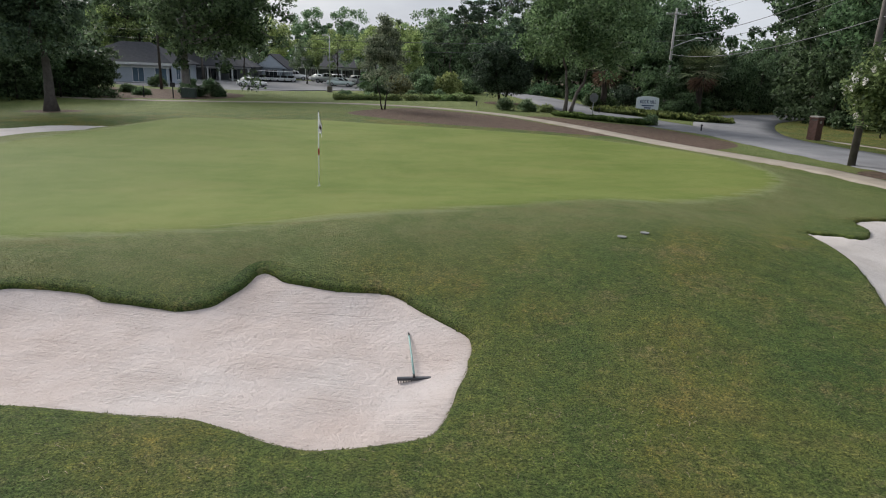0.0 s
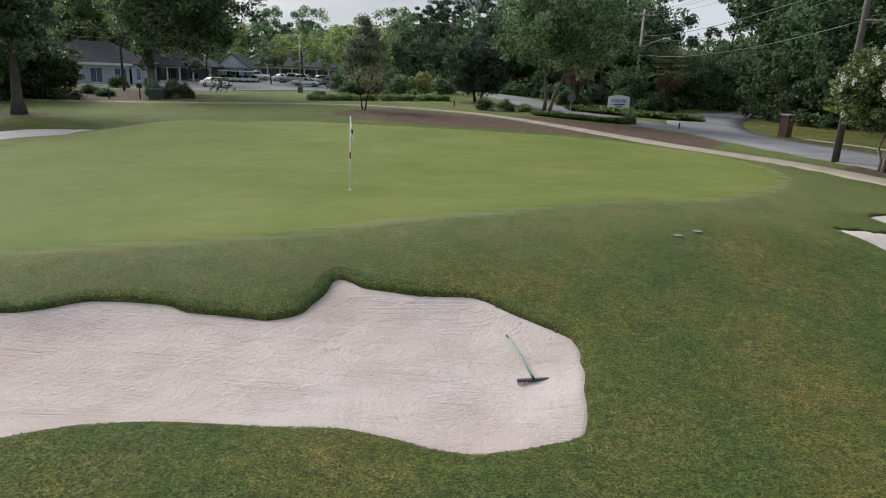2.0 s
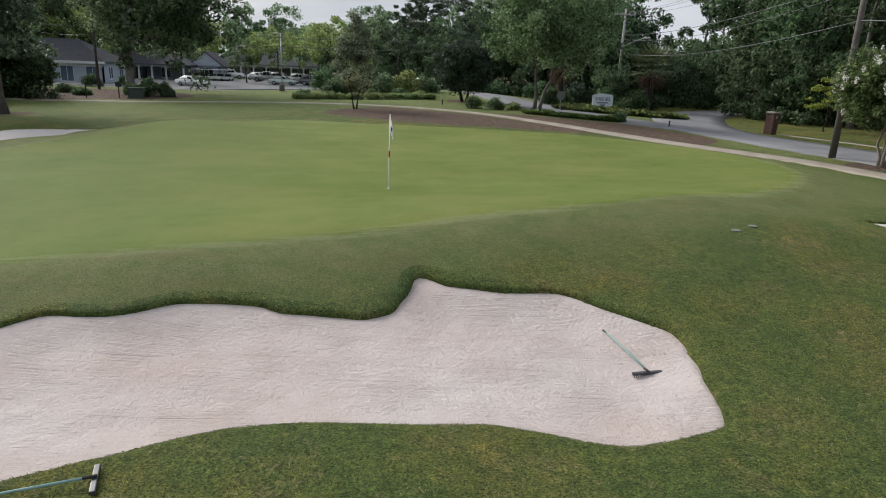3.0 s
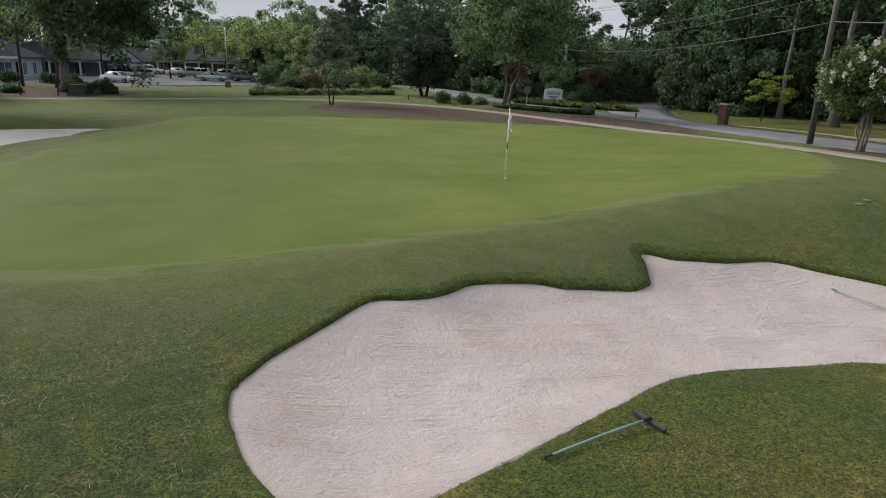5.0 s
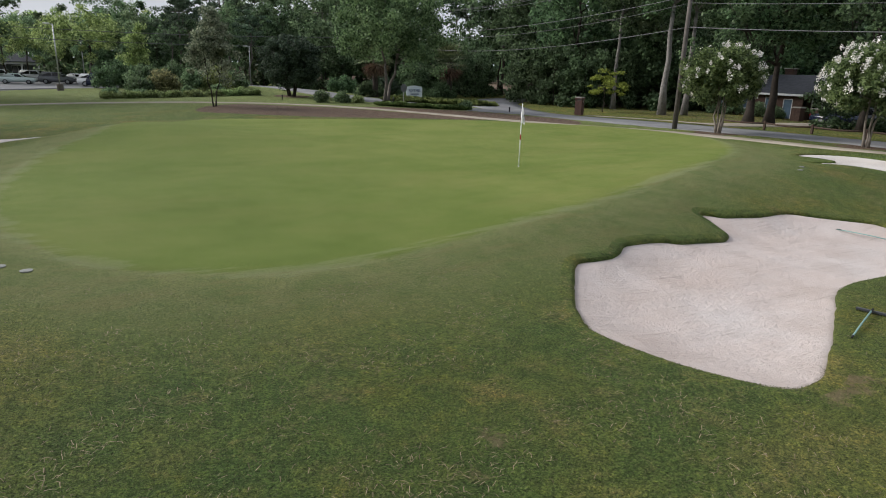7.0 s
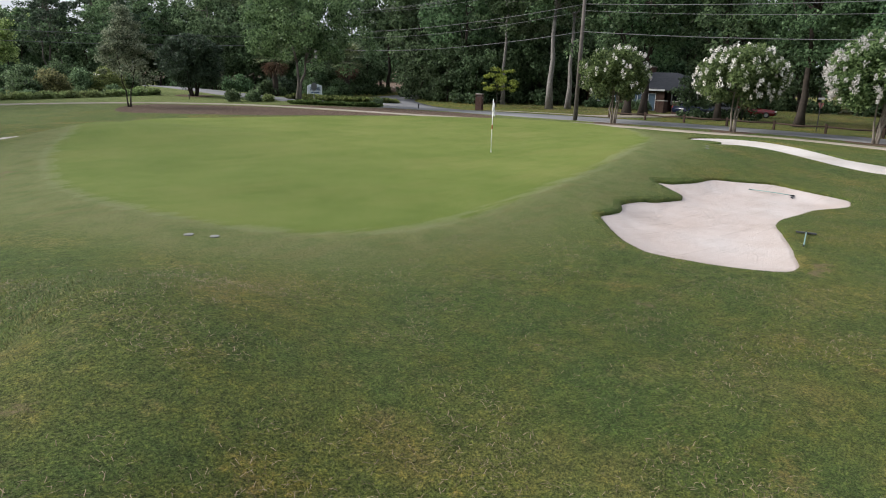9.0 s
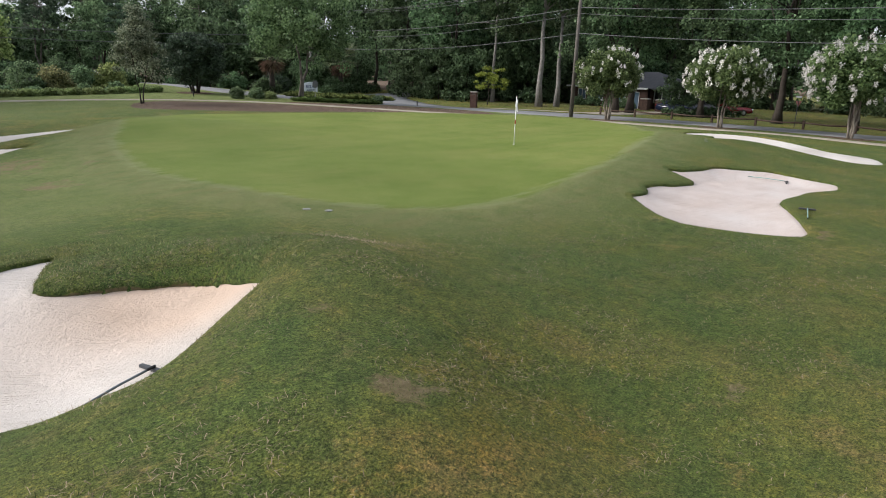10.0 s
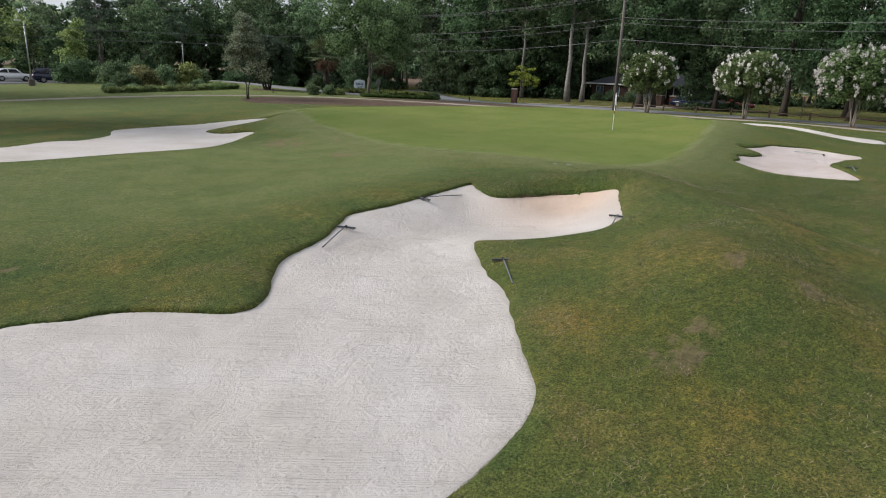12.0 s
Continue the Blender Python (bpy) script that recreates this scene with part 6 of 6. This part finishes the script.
# ---- vehicles ----
TYRE = surface("tyre_rubber", two((0.018, 0.018, 0.019)), 8, 0.85, relief=0.1)
RIM = surface("wheel_rim", two((0.38, 0.39, 0.40)), 6, 0.35, 0.8, relief=0.0)
TAIL = surface("tail_lamp_red", two((0.30, 0.015, 0.012)), 4, 0.25, relief=0.0)
CAR_GLASS = surface("car_glass", two((0.016, 0.018, 0.021)), 3, 0.05, relief=0.0, spec=0.7)
PAINT = {n: surface(n + "_car_paint", two(c, 0.05), 1.5, 0.22, relief=0.0, spec=0.55) for n, c in
         {"white": (0.74, 0.75, 0.76), "silver": (0.42, 0.44, 0.45), "dark_blue": (0.012, 0.018, 0.045), "black": (0.014, 0.015, 0.018), "red": (0.15, 0.010, 0.016), "grey": (0.12, 0.125, 0.135), "pale_green": (0.50, 0.58, 0.56)}.items()}
SHAPES = {
    "saloon_car": (4.75, 1.82, [(0, .42), (.05, .72), (.35, .82), (1.35, .93), (4.2, .98), (4.65, .92), (4.75, .5), (4.6, .25), (.15, .25)], [(1.2, .92), (2.0, 1.43), (3.3, 1.45), (4.15, .97)], (0.88, 3.72), 0.32),
    "suv_car": (4.75, 1.88, [(0, .5), (.06, .9), (.4, .98), (1.3, 1.08), (4.6, 1.1), (4.75, .95), (4.75, .5), (4.6, .3), (.15, .3)], [(1.15, 1.06), (1.85, 1.68), (4.2, 1.72), (4.65, 1.08)], (0.92, 3.75), 0.37),
    "pickup_truck": (5.7, 1.98, [(0, .55), (.06, 1.0), (.4, 1.08), (1.5, 1.16), (3.45, 1.18), (3.5, 1.14), (5.62, 1.14), (5.7, .6), (5.5, .38), (.15, .38)], [(1.45, 1.14), (2.1, 1.82), (3.3, 1.84), (3.55, 1.14)], (1.0, 4.35), 0.40),
}


def vehicle(kind, paint, x, y, turn, label):
    L, W, low, cab, axles, r = SHAPES[kind]
    root = thing(kind, pose(x, y, lie(x, y) + 0.02, 0, 0, turn), label, "truck" if kind == "pickup_truck" else "car", "parked vehicles")
    c = L / 2
    bm = bmesh.new()
    bm_prism(bm, [(px - c, pz) for px, pz in low], -W / 2, W / 2)
    bmesh.ops.bevel(bm, geom=bm.edges[:], offset=0.07, segments=2, affect="EDGES")
    body = part("body", bm, PAINT[paint], root, smooth=True)
    bm = bmesh.new()
    bm_prism(bm, [(px - c, pz) for px, pz in cab], -W / 2 + 0.06, W / 2 - 0.06)
    for v in bm.verts:
        if v.co.z > cab[1][1] - 0.1:
            v.co.y *= 0.8
    bmesh.ops.bevel(bm, geom=bm.edges[:], offset=0.05, segments=2, affect="EDGES")
    part("roof", bm, PAINT[paint], root, smooth=True)
    (ax, az), (bx, bz), (dx, dz), (ex, ez) = cab
    for s in (-1, 1):
        def side(px, pz, s=s):
            k = (pz - az) / (bz - az)
            return (px - c, s * ((W / 2 - 0.06) * (1 - 0.2 * k) + 0.006), pz)
        lo, hi = az + 0.09, bz - 0.08
        for u0, u1 in ((0.06, 0.46), (0.50, 0.92)):
            bm = bmesh.new()
            def at(u, z):
                k = (z - az) / (bz - az)
                x_f, x_b = ax + (bx - ax) * k, ex + (dx - ex) * k
                return side(x_f + (x_b - x_f) * (0.05 + 0.9 * u), z)
            vs = [bm.verts.new(p) for p in (at(u0, lo), at(u1, lo), at(u1, hi), at(u0, hi))]
            bm.faces.new(vs if s < 0 else vs[::-1])
            bmesh.ops.solidify(bm, geom=bm.faces[:], thickness=-0.012)
            part("side_window", bm, CAR_GLASS, root)
    for (px, pz), (qx, qz), s, name in ((cab[0], cab[1], -1, "windscreen"), (cab[3], cab[2], 1, "rear_window")):
        bm = bmesh.new()
        n = Vector((s * (qz - pz), 0, abs(qx - px))).normalized() * 0.012
        vs = []
        for k, sy in ((0.14, -1), (0.14, 1), (0.9, 1), (0.9, -1)):
            w = (W / 2 - 0.06) * (1 - 0.2 * k) - 0.1
            vs.append(bm.verts.new(Vector((px + (qx - px) * k - c, sy * w, pz + (qz - pz) * k)) + n))
        bm.faces.new(vs)
        bmesh.ops.solidify(bm, geom=bm.faces[:], thickness=0.01)
        part(name, bm, CAR_GLASS, root)
    for px in axles:
        for s in (-1, 1):
            w = part("wheel", box(-0.05, 0.05, -0.05, 0.05, -0.05, 0.05, 0.01), RIM, root)
            w.matrix_basis = pose(px - c, s * (W / 2 - 0.1), r, 90, 0, 0)
            part("tyre", lathe([(r * 0.62, -0.11), (r * 0.95, -0.11), (r, -0.07), (r, 0.07), (r * 0.95, 0.11), (r * 0.62, 0.11)], 20), TYRE, w, smooth=False)
            part("rim", lathe([(r * 0.12, -0.125), (r * 0.6, -0.115), (r * 0.64, -0.09), (r * 0.64, 0.09), (r * 0.6, 0.115), (r * 0.12, 0.125)], 14), RIM, w)
    for s in (-1, 1):
        part("headlight", box(-c - 0.005, -c + 0.16, s * (W / 2 - 0.28) - 0.18, s * (W / 2 - 0.28) + 0.18, low[1][1] - 0.12, low[1][1] + 0.02, 0.02), LENS_PALE, root)
        part("tail_light", box(c - 0.12, c + 0.008, s * (W / 2 - 0.22) - 0.14, s * (W / 2 - 0.22) + 0.14, low[-4][1] - 0.22, low[-4][1] - 0.04, 0.02), TAIL, root)
    part("bumper", box(-c - 0.03, -c + 0.1, -W / 2 + 0.12, W / 2 - 0.12, 0.32, 0.44, 0.03), RUBBER, root)
    part("rear_bumper", box(c - 0.1, c + 0.03, -W / 2 + 0.12, W / 2 - 0.12, 0.36, 0.5, 0.03), RUBBER, root)
    return root


for kind, paint, x, y, turn, label in (
        ("saloon_car", "white", -29.6, 98.4, 152, "white saloon car crossing the car park drive"), ("pickup_truck", "white", -31.6, 134, 190, "white pickup truck before the clubhouse porch"),
        ("saloon_car", "white", -25.6, 131, 160, "white car parked under a tree"), ("pickup_truck", "silver", -23.0, 124, 170, "silver pickup parked in the far row"),
        ("suv_car", "white", -20.5, 124, 165, "white car parked in the far row"), ("saloon_car", "pale_green", -18.6, 113, 170, "pale saloon car parked in the near row"),
        ("suv_car", "silver", -16.2, 122, 160, "silver car parked in the far row"), ("suv_car", "grey", -13.6, 114, 165, "grey car parked in the near row"),
        ("saloon_car", "white", -10.8, 117, 165, "white car parked in the far row"), ("suv_car", "white", -9.2, 106, 172, "white car parked near the trees"),
        ("saloon_car", "grey", -6.6, 119, 160, "grey car parked at the end of a row"), ("suv_car", "dark_blue", -9.2, 90.4, 176, "dark blue four-wheel drive at the kerb"),
        ("saloon_car", "black", 2.9, 84.6, 130, "dark car on the entrance drive"), ("saloon_car", "white", -14.2, 126, 165, "white car parked in the far row"),
        ("saloon_car", "dark_blue", 45.6, 32.4, 100, "dark blue car on the house drive"), ("suv_car", "black", 47.6, 31.0, 100, "black car on the house drive"), ("saloon_car", "red", 50.5, 28.4, 105, "red car parked beside the house")):
    vehicle(kind, paint, x, y, turn, label)


def golf_cart(x, y, turn):
    root = thing("golf_cart", pose(x, y, lie(x, y), 0, 0, turn), "white golf cart parked in a row", "golf cart", "golf carts in a row")
    part("body", box(-1.1, 1.1, -0.58, 0.58, 0.25, 0.75, 0.08, 2), PAINT["white"], root)
    part("seat", box(-0.1, 0.5, -0.5, 0.5, 0.75, 1.15, 0.06, 2), RUBBER, root)
    part("canopy", box(-1.0, 0.95, -0.62, 0.62, 1.82, 1.92, 0.04, 2), PAINT["white"], root, "white canopy")
    for sx in (-0.85, 0.8):
        for s in (-0.52, 0.52):
            part("strut", tube([(sx, s, 0.7), (sx * 0.95, s, 1.85)], 0.02, 6), DARK_METAL, root)
            w = part("wheel", lathe([(0.06, -0.09), (0.22, -0.09), (0.23, 0.0), (0.22, 0.09), (0.06, 0.09)], 14), TYRE, root)
            w.matrix_basis = pose(sx, s * 1.0, 0.23, 90, 0, 0)
    return root


for k in range(5):
    golf_cart(-34.6 + k * 1.25, 121.5 + k * 0.3, 80)


# ---- lamps, posts and boxes ----
def lamp_post(x, y, h, label, arm=-1):
    z = lie(x, y)
    root = thing("lamp_post", pose(x, y, z), label, "lamp post", "car park lamps")
    part("post", tube([(0, 0, 0.6), (0, 0, h)], [0.075, 0.055], 10), GALV, root, smooth=True)
    part("footing", lathe([(0.32, -0.2), (0.32, 0.62), (0.27, 0.7)], 14), MORTAR, root)
    part("arm", tube([(0, 0, h - 0.05), (arm * 0.35, 0, h)], 0.03, 6), GALV, root)
    part("lamp_head", box(min(arm * 0.25, arm * 0.85), max(arm * 0.25, arm * 0.85), -0.16, 0.16, h - 0.05, h + 0.1, 0.03), LENS_PALE, root)
    return root


lamp_post(-14.66, 80.6, 6.6, "tall car park lamp post on a concrete footing")
lamp_post(8.5, 92.0, 5.6, "slim lamp post beside the entrance drive")
lamp_post(-9.5, 122.0, 6.4, "slim lamp post in the far car park")


def marker_post(x, y, plate):
    root = thing("marker_post", pose(x, y, lie(x, y)), "dark post beside the cart path", "post", "posts by the path")
    part("post", box(-0.05, 0.05, -0.05, 0.05, -0.2, 1.15, 0.01), DARK_METAL, root)
    if plate:
        part("plate", box(-0.28, 0.28, -0.05, -0.0505 + 0.04, 1.15, 1.6, 0.02), DARK_METAL, root)
        part("plate_back", box(-0.03, 0.03, -0.0, 0.04, 1.1, 1.5), DARK_METAL, root)
    else:
        part("cap", box(-0.065, 0.065, -0.065, 0.065, 1.15, 1.2, 0.01), DARK_METAL, root)
    return root


marker_post(-32.7, 70.1, False)
marker_post(-29.5, 70.0, True)


def transformer(x, y):
    root = thing("transformer_box", pose(x, y, lie(x, y), 0, 0, 8), "dull green transformer box below the oak", "utility box")
    part("cabinet", box(-0.7, 0.7, -0.5, 0.5, 0.06, 0.95, 0.03), TRANSFORMER, root)
    part("lid", box(-0.74, 0.74, -0.55, 0.55, 0.95, 1.04, 0.02), TRANSFORMER, root)
    part("plinth", box(-0.8, 0.8, -0.62, 0.62, -0.2, 0.06), MORTAR, root)
    part("door_line", box(-0.01, 0.01, -0.508, -0.5, 0.1, 0.9), DARK_METAL, root)
    return root


transformer(-28.0, 70.5)


def path_light(x, y):
    root = thing("path_light", pose(x, y, lie(x, y)), "small dark bollard light on the lawn", "bollard", "bollard lights")
    part("stem", tube([(0, 0, -0.1), (0, 0, 0.35)], 0.05, 8), DARK_METAL, root)
    part("cap", lathe([(0.07, 0.35), (0.09, 0.37), (0.05, 0.46)], 10), DARK_METAL, root)


for x, y in ((2.6, 61.5), (18.2, 46.8), (13.9, 60.5)):
    path_light(x, y)
# trunks that stand clear of the wood
for k, (x, y, h, r) in enumerate(((36.2, 45.0, 20, 0.34), (38.6, 44.2, 19, 0.28), (38.4, 53.7, 18, 0.24), (33.5, 33.8, 15, 0.4), (35.2, 33.0, 15, 0.4), (31.5, 12.2, 14, 0.28), (33.0, 7.5, 14, 0.3), (30.6, 4.5, 14, 0.28), (34, 18.5, 16, 0.36), (36, 26, 17, 0.3), (40, 14, 16, 0.3), (38, 2, 16, 0.3), (34, -6, 16, 0.3))):
    prototype("broadleaf_tree", "tall tree with a long pale bare trunk" if k < 3 else "roadside shade tree with a stout trunk", "tree", "tall trees by the road", at=(x, y, 40 * k, 1.0), seed=200 + k, height=h, width=8.5, trunk_r=r, clear=h * 0.42 if k < 3 else 2.6, bark=BARK_OAK if k < 3 else BARK_DARK, leaf_mat=LEAF_OAK, clumps=64, per=80, leaf=0.4, clump=1.4, jag=0.24, sway=0.012)


# ---- loose turf ----
def clear_of_sand(x, y, gap):
    keep = np.ones(len(x), dtype=bool)
    for line in BUNKERS:
        keep &= signed(x, y, line) > gap
    return keep


def blades(name, n, box_xy, length, width, lean, seed, material, label, green_gap=0.8, power=0.0, rim=None, bent_over=False):
    rng = np.random.default_rng(seed)
    x0, x1, y0, y1 = box_xy
    x, y = x0 + (x1 - x0) * rng.random(n), y0 + (y1 - y0) * rng.random(n)
    patch = np.array([noise.noise((a * 0.7, b * 0.7, 9.0)) + 0.6 * noise.noise((a * 2.2, b * 2.2, 5.0)) for a, b in zip(x, y)]) if power else np.ones(n)
    k = clear_of_sand(x, y, 0.03) & (signed(x, y, GREEN) > green_gap) & (patch > power + (0.25 * rng.normal(size=n) if power else 0))
    if rim is not None:
        k &= signed(x, y, rim) < 0.15 + 1.5 * rng.random(n) ** 1.6
    x, y = x[k], y[k]
    n = len(x)
    z = natural(x, y)
    a = rng.random(n) * 2 * np.pi
    L = length * (0.5 + rng.random(n))
    t = lean * (0.5 + rng.random(n))
    d = np.stack([np.cos(a) * np.sin(t), np.sin(a) * np.sin(t), np.cos(t)], 1) * L[:, None]
    side = np.stack([-np.sin(a), np.cos(a), np.zeros(n)], 1) * width
    p = np.stack([x, y, z], 1)
    if bent_over:
        # a loose strand arches over the sward and comes down again
        curl = a + rng.normal(size=n) * 0.9
        flat = np.stack([np.cos(a), np.sin(a), np.zeros(n)], 1) * L[:, None] * 0.5
        flat2 = np.stack([np.cos(curl), np.sin(curl), np.zeros(n)], 1) * L[:, None] * 0.5
        mid = p + flat + np.array([0, 0, 1]) * (0.018 + 0.02 * rng.random(n))[:, None]
        end = p + flat + flat2 + np.array([0, 0, 0.012])
        p = p + np.array([0, 0, 0.008])
        v = np.stack([p - side, p + side, mid + side, end, mid - side], 1).reshape(-1, 3)
        i = np.arange(n)[:, None] * 5
        ob = mesh_part(name, v, np.concatenate([i + np.array([0, 1, 2]), i + np.array([0, 2, 4]), i + np.array([4, 2, 3])]), material)
    else:
        v = np.stack([p - side, p + side, p + d], 1).reshape(-1, 3)
        ob = mesh_part(name, v, np.arange(3 * n).reshape(n, 3), material)
    return tagged(ob, label, "grass", kind="stuff")


BANK_GRASS = foliage("bank_grass", (0.034, 0.044, 0.014), (0.088, 0.088, 0.034), 0.3)
STRAW = foliage("dead_grass", (0.19, 0.155, 0.095), (0.38, 0.32, 0.215), 0.1, 0.45)
blades("turf_blades", 210000, (-40, 7, 0.3, 12.5), 0.03, 0.0045, 0.8, 301, BLADES, "short green turf blades on the fairway slopes")
blades("dead_grass_strands", 52000, (-36, -11, 0.6, 12), 0.085, 0.0024, 1.5, 302, STRAW, "loose strands of dry grass scattered on turf", 0.8, 0.22, None, True)
blades("thin_straw", 9000, (-11, 6, 0.6, 9), 0.07, 0.002, 1.5, 305, STRAW, "few dry strands lying on green turf", 0.8, 0.25, None, True)
blades("bank_grass", 30000, (-24.8, -20.6, 8.4, 13.4), 0.05, 0.006, 0.9, 303, BANK_GRASS, "longer dark grass on a steep bunker bank", 0.8, 0.0, BUNKER_MOUND)


def lip_grass(line, per_metre, seed):
    rng = np.random.default_rng(seed)
    seg = np.linalg.norm(np.roll(line, -1, 0) - line, axis=1)
    n = int(seg.sum() * per_metre)
    cum = np.concatenate([[0], np.cumsum(seg)])
    s = rng.random(n) * cum[-1]
    i = np.clip(np.searchsorted(cum, s) - 1, 0, len(line) - 1)
    f = ((s - cum[i]) / seg[i])[:, None]
    a, b = line[i], np.roll(line, -1, 0)[i]
    p = a * (1 - f) + b * f
    t = (b - a) / seg[i][:, None]
    area = 0.5 * np.sum(line[:, 0] * np.roll(line, -1, 0)[:, 1] - np.roll(line, -1, 0)[:, 0] * line[:, 1])
    out = np.stack([t[:, 1], -t[:, 0]], 1) * np.sign(area)
    p = p + out * (rng.random(n) ** 1.5 * 0.3 + 0.03)[:, None]
    z = natural(p[:, 0], p[:, 1]) - 0.01
    L = 0.008 + 0.014 * rng.random(n)
    ang = rng.normal(size=(n, 2)) * 0.5
    d = np.column_stack([(-out * 0.45 + ang) * L[:, None], L * (0.35 + 0.6 * rng.random(n))])
    side = np.column_stack([t, np.zeros(n)]) * 0.007
    q = np.column_stack([p, z])
    v = np.stack([q - side, q + side, q + d], 1).reshape(-1, 3)
    ob = mesh_part("lip_grass", v, np.arange(3 * n).reshape(n, 3), LIP_TURF)
    return tagged(ob, "ragged grass fringe on a bunker edge", "grass", kind="stuff")


lip_grass(BUNKER_FRONT, 700, 311)
lip_grass(BUNKER_MOUND, 700, 312)
lip_grass(BUNKER_WEST, 200, 313)
lip_grass(BUNKER_EAST, 250, 314)
